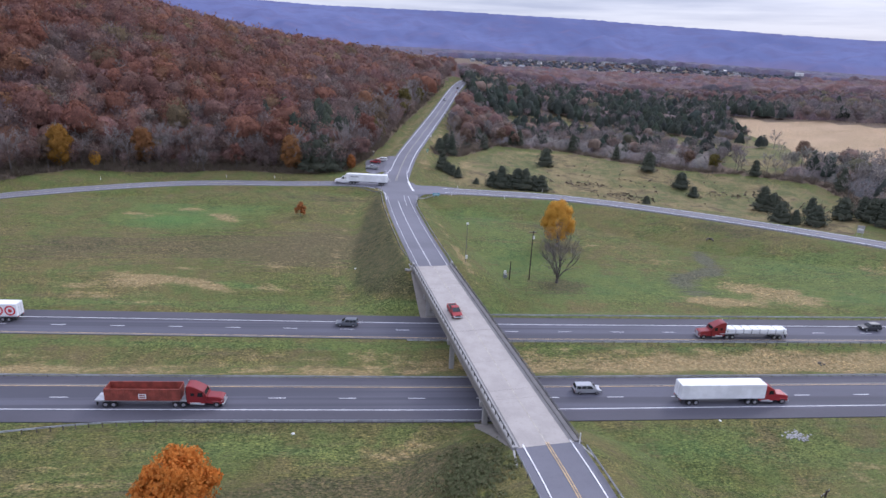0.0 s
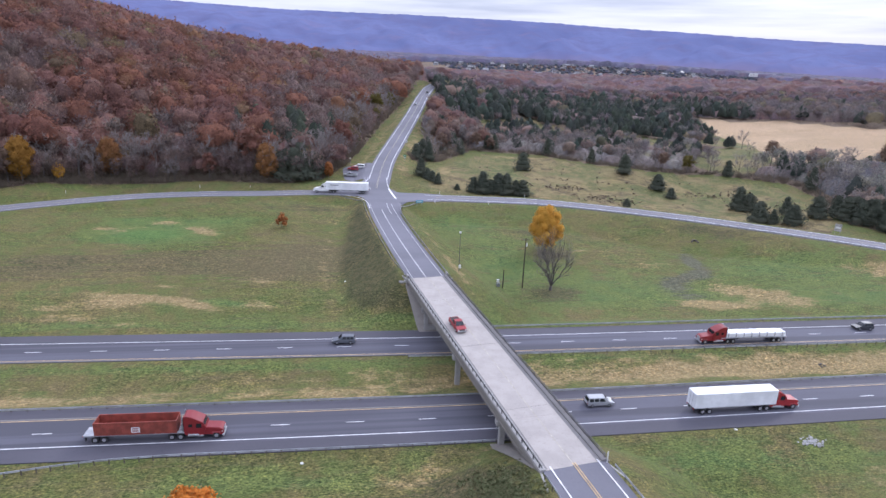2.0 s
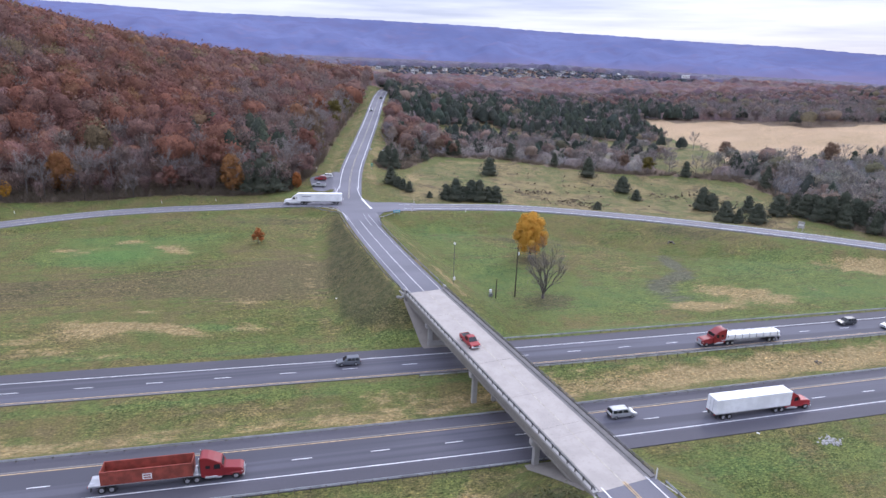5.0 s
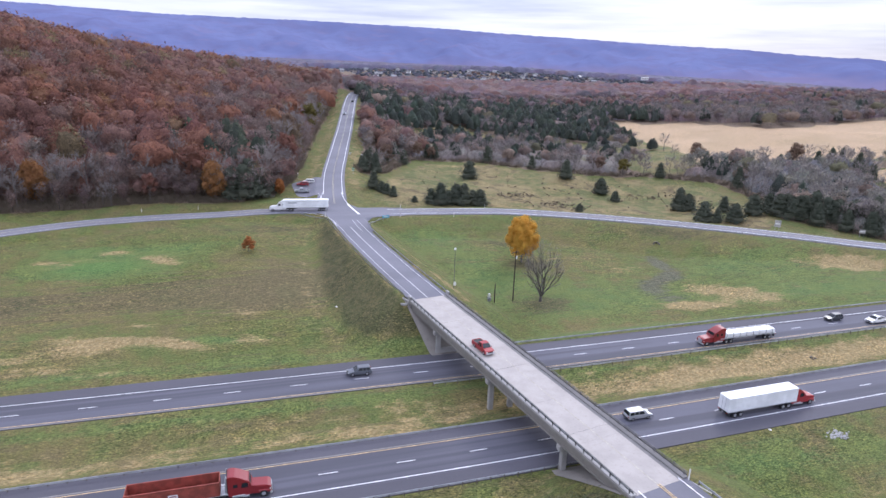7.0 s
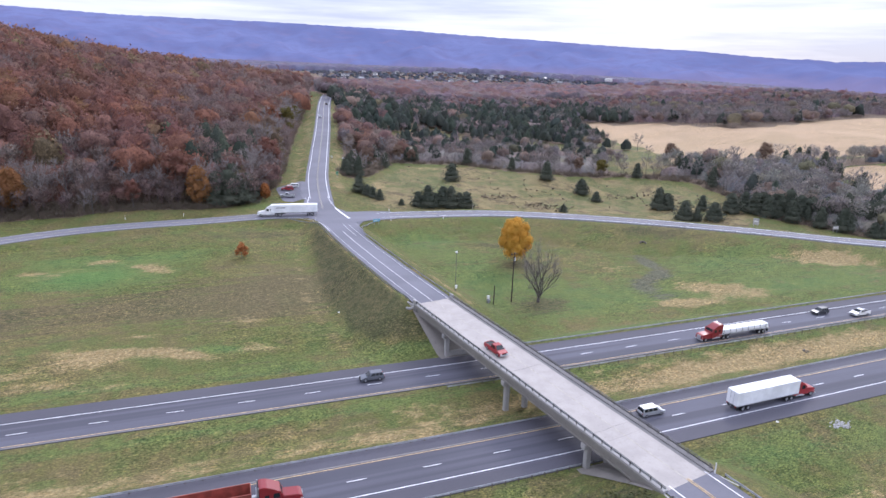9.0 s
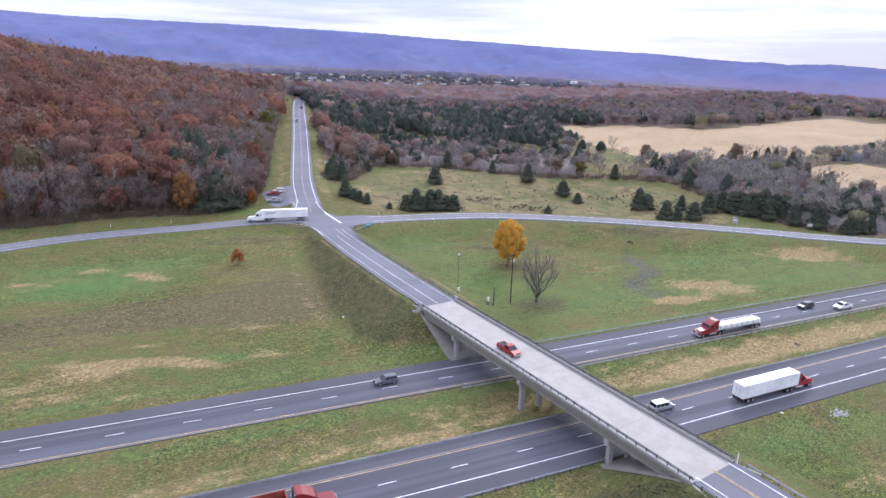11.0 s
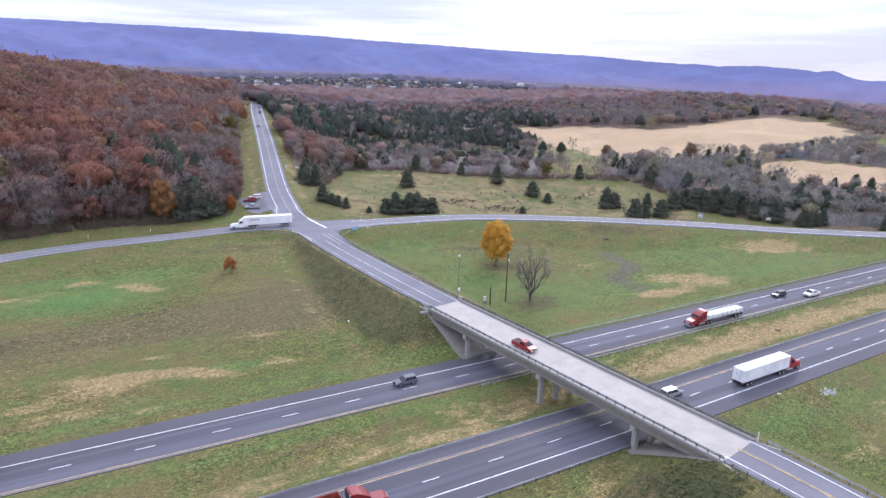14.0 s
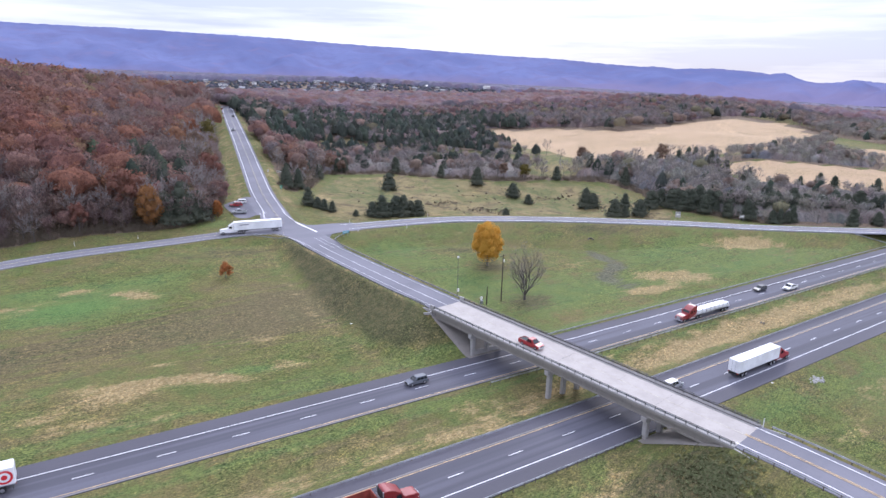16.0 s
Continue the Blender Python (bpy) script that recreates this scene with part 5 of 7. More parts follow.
def tree_at(kind, x, y, scale=1.0, variant=0, turn=0.0, squash=1.0, label="", group="", sink=0.15):
    """One tree; those of one kind and variant share their meshes."""
    key = (kind, variant, label)
    z = float(ground_height(x, y)) - sink
    m = Matrix.Translation((x, y, z)) @ Matrix.Rotation(turn, 4, "Z") @ Matrix.Diagonal((scale * squash, scale * squash, scale, 1))
    if key in STOCK:
        t = copy_thing(STOCK[key], Matrix.Identity(4))
    else:
        if kind == "bare":
            t = make_tree("bare_tree", BARE_FORMS[variant % 4], TWIGS, label or LABELS[kind], crown="twig_crown")
        elif kind == "cedar":
            t = make_tree("cedar_tree", CEDAR_FORMS[variant % 3], CEDAR, label or LABELS[kind], crown="foliage")
        else:
            t = make_tree("autumn_tree", LEAFY_FORMS[variant % 5], LEAF_MATERIAL[kind], label or LABELS[kind])
        STOCK[key] = t
    t.matrix_basis = m
    if group:
        tagged(t, group=group)
    return t


def soft_noise(x, y, scale, seed):
    """A smooth random field over the plan, about -1 to 1."""
    r = np.random.default_rng(seed)
    out = np.zeros(np.shape(x))
    for k in range(6):
        a, f = r.random() * 6.28, (0.6 + r.random()) / scale
        out += np.sin((np.cos(a) * x + np.sin(a) * y) * f * 6.28 + r.random() * 6.28)
    return out / 3.2


# the last three kinds have blue distance haze mixed into their colours
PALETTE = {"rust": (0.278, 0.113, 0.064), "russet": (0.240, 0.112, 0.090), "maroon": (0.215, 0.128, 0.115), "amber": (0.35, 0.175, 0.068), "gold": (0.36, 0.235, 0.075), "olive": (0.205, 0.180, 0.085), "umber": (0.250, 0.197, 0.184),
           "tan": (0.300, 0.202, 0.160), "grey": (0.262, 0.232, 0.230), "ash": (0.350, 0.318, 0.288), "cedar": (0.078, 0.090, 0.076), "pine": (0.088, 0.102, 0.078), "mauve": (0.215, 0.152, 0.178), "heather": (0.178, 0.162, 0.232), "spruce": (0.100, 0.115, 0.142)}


def wood_mass(name, label, xs, ys, kinds, sizes, count, leaf, seed, fine=True, trunks=True, common=(0.232, 0.132, 0.114), blend=0.5, broad=1.0, bright=1.0):
    """Many trees as one mass: crowns of small clumps, coloured tree by tree."""
    rng = np.random.default_rng(seed)
    zs = ground_height(xs, ys)
    protos = {}
    for k in range(8):
        r2 = np.random.default_rng(seed * 9 + k)
        mid, rad = ((0, 0, 0.58), (0.33, 0.33, 0.40)) if trunks else ((0, 0, 0.3), (0.36, 0.36, 0.42))
        hull = crown_hull(r2, 3, mid, rad)
        leafy = hull_sprays(r2, hull, mid, rad, count, leaf / 12.0, leaf / 26.0)
        if not fine:
            hull = crown_hull(r2, 2, mid, rad)
        core = np.array(mid) - (0, 0, 0.03) + (hull[0] - np.array(mid)) * (0.78 if fine else 0.88)
        protos["round", k] = (core, hull[1], *leafy)
        hull = crown_hull(r2, 2, (0, 0, 0.44), (0.27, 0.27, 0.5))
        hull = (hull[0] * np.c_[np.repeat((1.25 - 0.75 * hull[0][:, 2:].clip(0, 1)), 2, 1), np.ones(len(hull[0]))], hull[1])
        needles = hull_sprays(r2, hull, (0, 0, 0.3), (0.27, 0.27, 0.5), int(count * 0.8), leaf / 14.0, leaf / 30.0)
        protos["cone", k] = (hull[0] * (0.86, 0.86, 0.95), hull[1], *needles)
        n = int(count * 0.7)
        t, turn, out = r2.uniform(0.2, 0.75, n), r2.random(n) * 6.28, r2.random(n) ** 0.6
        root = np.c_[np.cos(turn) * out * 0.2 * t, np.sin(turn) * out * 0.2 * t, t]
        tip = root + np.c_[np.cos(turn) * out * 0.22, np.sin(turn) * out * 0.22, 0.08 + 0.22 * r2.random(n)] * r2.uniform(0.5, 1.15, n)[:, None] + r2.normal(size=(n, 3)) * 0.03
        side = np.cross(tip - root, r2.normal(size=(n, 3)))
        side *= (leaf / 150.0) / (np.linalg.norm(side, axis=1)[:, None] + 1e-9)
        twigs, turned = facing(np.stack([root - side, root + side, tip], 1), np.c_[np.cos(turn), np.sin(turn), np.full(n, 0.9)])
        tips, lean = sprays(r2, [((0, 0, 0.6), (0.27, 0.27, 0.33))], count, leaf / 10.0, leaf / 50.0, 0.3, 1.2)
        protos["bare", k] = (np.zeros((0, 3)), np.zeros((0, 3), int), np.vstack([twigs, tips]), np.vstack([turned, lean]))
    hulls, tris, leaf_parts, hull_tone, leaf_tone = [], [], [], [], []
    stems, at, leans = [], 0, []
    for x, y, z, kind, s in zip(xs, ys, zs, kinds, sizes):
        form = "cone" if kind in ("cedar", "pine") else "bare" if kind in ("grey", "ash", "umber") else "round"
        hv, ht, lv, ln = protos[form, int(rng.integers(8))]
        a = rng.random() * 6.28
        c, n = math.cos(a), math.sin(a)
        w = s * rng.uniform(1.0, 1.3) * broad
        base = bright * np.array(PALETTE[kind]) * rng.uniform(0.9, 1.1) * (1 + rng.normal(size=3) * 0.04)
        if form != "cone":
            base = base * (1 - blend) + np.array(common) * blend
        tone = np.r_[base.clip(0.01, 0.9), 1.0]
        for v, verts, tones in ((hv, hulls, hull_tone), (lv, leaf_parts, leaf_tone)):
            verts.append(np.c_[(v[:, 0] * c - v[:, 1] * n) * w + x, (v[:, 0] * n + v[:, 1] * c) * w + y, v[:, 2] * s + z])
            tones.append(np.broadcast_to(tone, (len(v), 4)))
        leans.append(np.c_[ln[:, 0] * c - ln[:, 1] * n, ln[:, 0] * n + ln[:, 1] * c, ln[:, 2]])
        tris.append(ht + at)
        at += len(hv)
        if trunks and form != "cone":
            r = 0.011 * s
            h = s * 0.45
            stems.append(np.array([(x - r, y, z - 0.3), (x + r, y, z - 0.3), (x, y, z + h), (x, y - r, z - 0.3), (x, y + r, z - 0.3), (x, y, z + h)]))
    if stems:
        leaf_parts.append(np.vstack(stems))
        leans.append(np.tile((0.2, -0.8, 0.5), (len(leaf_parts[-1]), 1)))
        leaf_tone.append(np.broadcast_to(np.array([0.11, 0.095, 0.088, 1]), (len(leaf_parts[-1]), 4)))
    me = foliage_mesh(name, (np.vstack(hulls), np.vstack(tris)), np.vstack(leaf_parts), WOODS, 3, np.vstack(leans))
    at = me.color_attributes.new("tone", "FLOAT_COLOR", "POINT")
    at.data.foreach_set("color", np.vstack(hull_tone + leaf_tone).astype(np.float32).ravel())
    return tagged(new(name, me), label, "woods", kind="stuff")


def scatter(rng, x0, x1, y0, y1, step):
    gx, gy = np.meshgrid(np.arange(x0, x1, step), np.arange(y0, y1, step))
    gx = gx + rng.uniform(-0.45, 0.45, gx.shape) * step
    gy = gy + rng.uniform(-0.45, 0.45, gy.shape) * step
    return gx.ravel(), gy.ravel()


def choose(rng, n, table):
    names = list(table)
    p = np.array([table[k] for k in names], float)
    return np.array(names, object)[rng.choice(len(names), n, p=p / p.sum())]


def edge_distance(x, y, poly):
    p = np.array(poly, float)
    line = np.c_[np.vstack([p, p[:1]]), np.zeros(len(p) + 1)]
    best = np.full(np.shape(x), 1e9)
    for a, b in zip(line[:-1], line[1:]):
        v = b[:2] - a[:2]
        t = np.clip(((x - a[0]) * v[0] + (y - a[1]) * v[1]) / (v @ v), 0, 1)
        best = np.minimum(best, np.hypot(x - a[0] - t * v[0], y - a[1] - t * v[1]))
    return best


def canopy(label, x0, x1, y0, y1, step, spacing, tall, allowed, table, seed, common, blend=0.5, name="far_woods", dark=0.95):
    """A closed wood seen from far off: crown beside crown as one uneven sheet, coloured tree by tree."""
    rng = np.random.default_rng(seed)
    gx, gy = np.arange(x0, x1, step), np.arange(y0, y1, step)
    x, y = np.meshgrid(gx, gy)
    x, y = x + rng.uniform(-0.3, 0.3, x.shape) * step, y + rng.uniform(-0.3, 0.3, y.shape) * step
    nx, ny = int((x1 - x0) / spacing) + 4, int((y1 - y0) / spacing) + 4
    jx, jy = rng.uniform(-0.38, 0.38, (ny, nx)) * spacing, rng.uniform(-0.38, 0.38, (ny, nx)) * spacing
    cx, cy = (np.arange(nx) - 1)[None] * spacing + x0 + jx, (np.arange(ny) - 1)[:, None] * spacing + y0 + jy
    kinds = choose(rng, nx * ny, table).reshape(ny, nx)
    kinds = np.where(soft_noise(cx, cy, 260, seed) > 0.75, "spruce", kinds)
    tones = np.array([[PALETTE[k] for k in row] for row in kinds]) * (1 - blend) + np.array(common) * blend
    tones *= dark * rng.uniform(0.85, 1.18, (ny, nx, 1)) * (1 + rng.normal(size=(ny, nx, 3)) * 0.03)
    size, height = rng.uniform(0.62, 0.95, (ny, nx)) * spacing, rng.uniform(0.75, 1.15, (ny, nx)) * tall
    ix, iy = ((x - x0) / spacing + 1).astype(int), ((y - y0) / spacing + 1).astype(int)
    best, tone = np.zeros(x.shape), np.zeros(x.shape + (3,))
    for dx in (-1, 0, 1):
        for dy in (-1, 0, 1):
            a, b = (iy + dy).clip(0, ny - 1), (ix + dx).clip(0, nx - 1)
            d = np.hypot(x - cx[a, b], y - cy[a, b]) / size[a, b]
            h = height[a, b] * (0.35 + 0.65 * np.sqrt((1 - d * d).clip(0, 1))) - (d > 1) * 2.0
            top = h > best
            best, tone = np.where(top, h, best), np.where(top[..., None], tones[a, b], tone)
    ok = allowed(x, y)
    edge = np.zeros(ok.shape, bool)
    edge[1:-1, 1:-1] = ok[1:-1, 1:-1]
    for dy in (0, 1, 2):
        for dx in (0, 1, 2):
            edge[1:-1, 1:-1] &= ok[dy:dy + ok.shape[0] - 2, dx:dx + ok.shape[1] - 2]
    z = ground_height(x, y, False) + np.where(edge, best + rng.normal(size=x.shape) * 0.05 * tall, -0.5)
    w, h = len(gx), len(gy)
    i = (np.arange(h - 1)[:, None] * w + np.arange(w - 1)[None]).ravel()
    quad = np.c_[i, i + 1, i + w + 1, i + w]
    quad = quad[ok.ravel()[quad].all(1)]
    me = mesh_from(name, np.c_[x.ravel(), y.ravel(), z.ravel()], quad, CANOPY, True)
    at = me.color_attributes.new("tone", "FLOAT_COLOR", "POINT")
    at.data.foreach_set("color", np.c_[tone.reshape(-1, 3), np.ones(tone.size // 3)].astype(np.float32).ravel())
    return tagged(new(name, me), label, "woods", kind="stuff")


# the wooded hill to the west: single trees along its edge, the rest as a mass
rng = np.random.default_rng(5)
x, y = scatter(rng, -330, 75, 170, 660, 7.6)
keep = inside(x, y, WEST_WOODS)
x, y = x[keep], y[keep]
d = edge_distance(x, y, WEST_WOODS)
front = (d < 13) & (y < 460) & (x > -150)
for px, py, pd in zip(x[front], y[front], d[front]):
    u = rng.random()
    s = 0.74 if pd < 4 else 0.98
    kind = "bare" if u < 0.8 else "russet" if u < 0.87 else "rust" if u < 0.93 else "tan" if u < 0.95 else "olive"
    tree_at(kind, px, py, s * rng.uniform(0.8, 1.15), int(rng.integers(5)), rng.random() * 6.28, rng.uniform(0.8, 1.0), group="trees at the edge of the woods")
x, y, d = x[~front], y[~front], d[~front]
tone = soft_noise(x, y, 90, 3) + rng.normal(size=len(x)) * 0.45
low = ground_height(x, y, False) < 20
kinds = choose(rng, len(x), {"rust": 36, "russet": 30, "maroon": 16, "amber": 2.5, "olive": 5, "tan": 7, "grey": 7, "gold": 0.6})
kinds = np.where(low & (rng.random(len(x)) < 0.55), "grey", kinds)
kinds = np.where((tone > 0.75) & ~low, "grey", kinds)
kinds = np.where((y > 410) & np.isin(kinds, ("rust", "tan", "russet")) & (rng.random(len(x)) < 0.55), "maroon", kinds)
dark = (np.hypot((x + 28) / 34, (y - 300) / 24) < 1) & (rng.random(len(x)) < 0.6)
kinds = np.where(dark, "pine", kinds)
kinds = np.where((x > -45) & (y > 300) & ~dark & (rng.random(len(x)) < 0.45), "grey", kinds)
ex, ey = scatter(rng, -150, 20, 200, 420, 4.2)
thick = inside(ex, ey, WEST_WOODS) & (edge_distance(ex, ey, WEST_WOODS) < 15)
ex, ey = ex[thick], ey[thick]
tall = np.concatenate([rng.uniform(13.5, 19, len(x)), rng.uniform(7, 13, len(ex))])
kinds = np.concatenate([kinds, choose(rng, len(ex), {"grey": 62, "umber": 30, "maroon": 4, "olive": 3})])
x, y = np.concatenate([x, ex]), np.concatenate([y, ey])
near = y < 430
for sel, count, leaf, label in ((near, 240, 0.66, "dense rust and brown autumn woods on the near hillside"), (~near, 110, 0.85, "rust-coloured autumn woods on the upper hillside")):
    wood_mass("hillside_woods", label, x[sel], y[sel], kinds[sel], tall[sel], count, leaf, 3, count > 150)

canopy("lower storey of the rust-coloured woods on the hill", -340, 70, 230, 650, 2.6, 7.5, 10.5, lambda x, y: inside(x, y, WEST_WOODS) & (edge_distance(x, y, WEST_WOODS) > 11),
       {"rust": 30, "russet": 32, "maroon": 26, "tan": 6, "umber": 16, "olive": 4}, 65, (0.232, 0.132, 0.114), 0.5, "lower_woods", 0.88)

# the woods and hedgerows to the east
x, y = scatter(rng, 20, 780, 60, 660, 7.2)
keep = (inside(x, y, EAST_WOODS) | inside(x, y, EAST_STRIP)) & ((x < 560) | (rng.random(len(x)) < 0.75))
for cx, cy, rx, ry in GLADES:
    keep &= blob(x, y, cx, cy, rx, ry) < 0.37
keep &= ~inside(x, y, SIDE_FIELD)
keep &= ~((x > 185) & (y < 300) & (x + y * 0.2 < 225) & (rng.random(len(x)) < 0.3))
x, y = x[keep], y[keep]
d = edge_distance(x, y, EAST_WOODS)
front = (d < 9) & (y < 360) & (x < 300)
for px, py, pd in zip(x[front], y[front], d[front]):
    u = rng.random()
    strip = px > 178 and py < 226
    kind = ("cedar" if u < 0.9 else "bare") if strip else ("bare" if u < 0.6 else "cedar" if u < 0.93 else "tan" if u < 0.97 else "olive")
    s = rng.uniform(0.5, 0.8) if kind != "cedar" else rng.uniform(0.75, 1.15)
    tree_at(kind, px, py, s, int(rng.integers(5)), rng.random() * 6.28, group="trees round the meadow")
x, y = x[~front], y[~front]
kinds = choose(rng, len(x), {"grey": 52, "umber": 30, "tan": 8, "cedar": 7, "olive": 2})
pines = (y > 418) & (y < 590 + 20 * soft_noise(x, y, 60, 8)) & (x < 335)
kinds = np.where(pines & (rng.random(len(x)) < 0.8), "cedar", kinds)
mixed = (y > 318) & (y <= 418) & (x < 245)
kinds = np.where(mixed & (soft_noise(x, y, 45, 9) > -0.15) & (rng.random(len(x)) < 0.6), "cedar", kinds)
beside_road = (x < 72 + 8 * soft_noise(x, y, 40, 7)) & (y > 318) & (y < 445)
kinds = np.where(beside_road & (rng.random(len(x)) < 0.85), choose(rng, len(x), {"russet": 4, "rust": 2, "tan": 2, "umber": 1}), kinds)
back = (y > 560) & (rng.random(len(x)) < 0.6) & (kinds != "cedar")
kinds = np.where(back, choose(rng, len(x), {"russet": 4, "mauve": 6, "umber": 3, "tan": 1}), kinds)
kinds = np.where((kinds == "cedar") & (x > 205) & (y > 215) & (y < 360) & (rng.random(len(x)) < 0.65), "ash", kinds)
kinds = np.where(np.isin(kinds, ("grey", "umber")) & (x > 185) & (y < 380), "ash", kinds)
size = np.where(kinds == "cedar", rng.uniform(8.5, 13.5, len(x)), rng.uniform(9, 13.5, len(x)))
size = np.where((x > 72) & (x < 300) & (y > 318) & (y < 470), size * 0.78, size)
size = np.where((x > 235) & (y < 345), size * 0.8, size)
near = y < 400
for sel, count, leaf, label in ((near, 150, 0.85, "bare grey hedgerow trees and dark cedars round the fields"), (~near, 70, 1.05, "mixed bare, russet and cedar woods beyond the meadow")):
    wood_mass("valley_woods", label, x[sel], y[sel], kinds[sel], size[sel], count, leaf, 9, False, common=(0.196, 0.174, 0.170) if count > 100 else (0.180, 0.148, 0.152), blend=0.42, broad=1.25 if count < 100 else 1.1)

canopy("lower storey of the mixed woods beyond the meadow", 60, 790, 470, 670, 3.0, 8, 6.0, lambda x, y: inside(x, y, EAST_WOODS) & (edge_distance(x, y, EAST_WOODS) > 8) & (np.min([((x - cx) / (rx + 9)) ** 2 + ((y - cy) / (ry + 9)) ** 2 for cx, cy, rx, ry in GLADES], 0) > 1),
       {"umber": 30, "mauve": 30, "russet": 12, "tan": 10, "grey": 20}, 66, (0.185, 0.142, 0.150), 0.6, "lower_woods", 0.75)

canopy("low thicket under the hedgerow trees round the fields", 60, 620, 90, 420, 2.6, 6.5, 4.2, lambda x, y: inside(x, y, EAST_WOODS) & (edge_distance(x, y, EAST_WOODS) > 5) & ~inside(x, y, SIDE_FIELD) & (np.min([((x - cx) / (rx + 4)) ** 2 + ((y - cy) / (ry + 4)) ** 2 for cx, cy, rx, ry in GLADES], 0) > 1),
       {"umber": 40, "grey": 40, "tan": 8, "olive": 4, "cedar": 8}, 67, (0.215, 0.190, 0.182), 0.5, "thicket", 0.82)

# far woods across the valley, distance haze mixed into their mauve tones
def village_at(x, y):
    bearing, reach = np.degrees(np.arctan2(x + 40, y - 20)), np.hypot(x + 40, y - 20)
    return (np.abs(bearing - 21) < 15) & (reach > 1000) & (reach < 1620)


def wooded(x, y):
    patch = np.sin(x / 190 + 1.3) * np.sin(y / 130 + x / 600) + 0.5 * np.sin(x / 71 + y / 93)
    ok = (patch < 1.2) & ~inside(x, y, GRAIN_FIELD) & (np.hypot(x, y) < 2790) & ~village_at(x, y)
    return ok & (along(NORTH_ROAD, x, y)[0] > 16)


canopy("russet and mauve autumn woods beyond the fields", -320, 620, 640, 1050, 4.5, 12, 14, wooded, {"mauve": 40, "russet": 26, "umber": 16, "tan": 6, "maroon": 14}, 61, (0.195, 0.128, 0.140), 0.5, "far_woods", 0.68)
canopy("brown and mauve woods on the knoll behind the grain field", 770, 1250, 180, 1050, 4.5, 12, 15, wooded, {"mauve": 44, "russet": 20, "umber": 16, "maroon": 14, "amber": 1}, 62, (0.190, 0.128, 0.150), 0.5, "far_woods", 0.8)
canopy("far woods across the valley floor, mauve with haze", -520, 2660, 1050, 2790, 8, 19, 13, wooded, {"heather": 60, "mauve": 26, "spruce": 12}, 63, (0.180, 0.156, 0.222), 0.5, "far_woods", 0.8)
canopy("far woods east of the fields, mauve with haze", 1250, 2660, 200, 1050, 8, 19, 13, wooded, {"heather": 50, "mauve": 34, "spruce": 12}, 64, (0.190, 0.164, 0.225), 0.5, "far_woods", 0.85)
x, y = scatter(rng, 200, 1000, 880, 1640, 13)
keep = village_at(x, y) & (rng.random(len(x)) < 0.55)
x, y = x[keep], y[keep]
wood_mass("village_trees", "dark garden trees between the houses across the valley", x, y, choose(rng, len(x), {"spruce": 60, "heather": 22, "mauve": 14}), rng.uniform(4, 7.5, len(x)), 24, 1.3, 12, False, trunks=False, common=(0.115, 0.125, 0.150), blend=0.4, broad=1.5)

# trees that stand alone
golden = make_tree("golden_maple", oval_form(73, 15.6, 11.2, 8000, 0.3), GOLD, "bright golden yellow maple standing alone in the grass")
golden.matrix_basis = pose(55.2, 188.3, float(ground_height(55.2, 188.3)) - 0.1)
lone = make_tree("bare_tree", spreading_form(76, 18.5, 12.0), DARK_TWIGS, "bare spreading tree standing alone in the grass", crown="twig_crown", bark_mat=DARK_BARK)
lone.matrix_basis = pose(48.0, 159.6, float(ground_height(48.0, 159.6)) - 0.1)
orange = make_tree("orange_maple", oval_form(71, 12.0, 11.4, 9500, 0.27), ORANGE, "fiery orange maple in full autumn leaf")
orange.matrix_basis = pose(-25.2, 67.5, float(ground_height(-25.2, 67.5)) - 0.1)
sapling = make_tree("small_orange_tree", leafy_form(72, 4.6, 4.2, 9, 700, 0.24, 0.1), AMBER, "small orange-brown tree in the field")
sapling.matrix_basis = pose(-28.3, 201.8, float(ground_height(-28.3, 201.8)) - 0.05)
EDGE_FORM = oval_form(75, 16.0, 10.0, 4200, 0.42)
for px, py, s, turn, paint, label in ((-121, 240, 1.05, 0.4, OCHRE, "ochre yellow tree at the edge of the woods"), (-112, 247, 0.45, 2.0, GOLD, "small golden yellow tree at the edge of the woods"),
                                      (-39.5, 259, 1.0, 1.1, COPPER, "copper orange tree at the edge of the woods"), (-15.5, 265, 0.45, 2.6, AMBER, "small amber orange tree by the parking place"), (-98, 258, 1.0, 3.1, COPPER, "copper brown tree at the edge of the woods")):
    tree = make_tree("autumn_tree", EDGE_FORM, paint, label)
    tree.matrix_basis = Matrix.Translation((px, py, float(ground_height(px, py)) - 0.2)) @ Matrix.Rotation(turn, 4, "Z") @ Matrix.Diagonal((s * 0.95, s * 0.95, s, 1))
for k, (px, py, s) in enumerate(((-34, 262, 1.45), (-29, 261.5, 1.5), (-25, 263, 1.6), (-21.5, 266, 1.35), (-27, 269, 1.5), (-33, 270, 1.5), (-38, 268, 1.3))):
    tree_at("cedar", px, py, s, k, k * 2.1, 1.25, "dark evergreen tree at the edge of the woods", "dark evergreens by the junction")
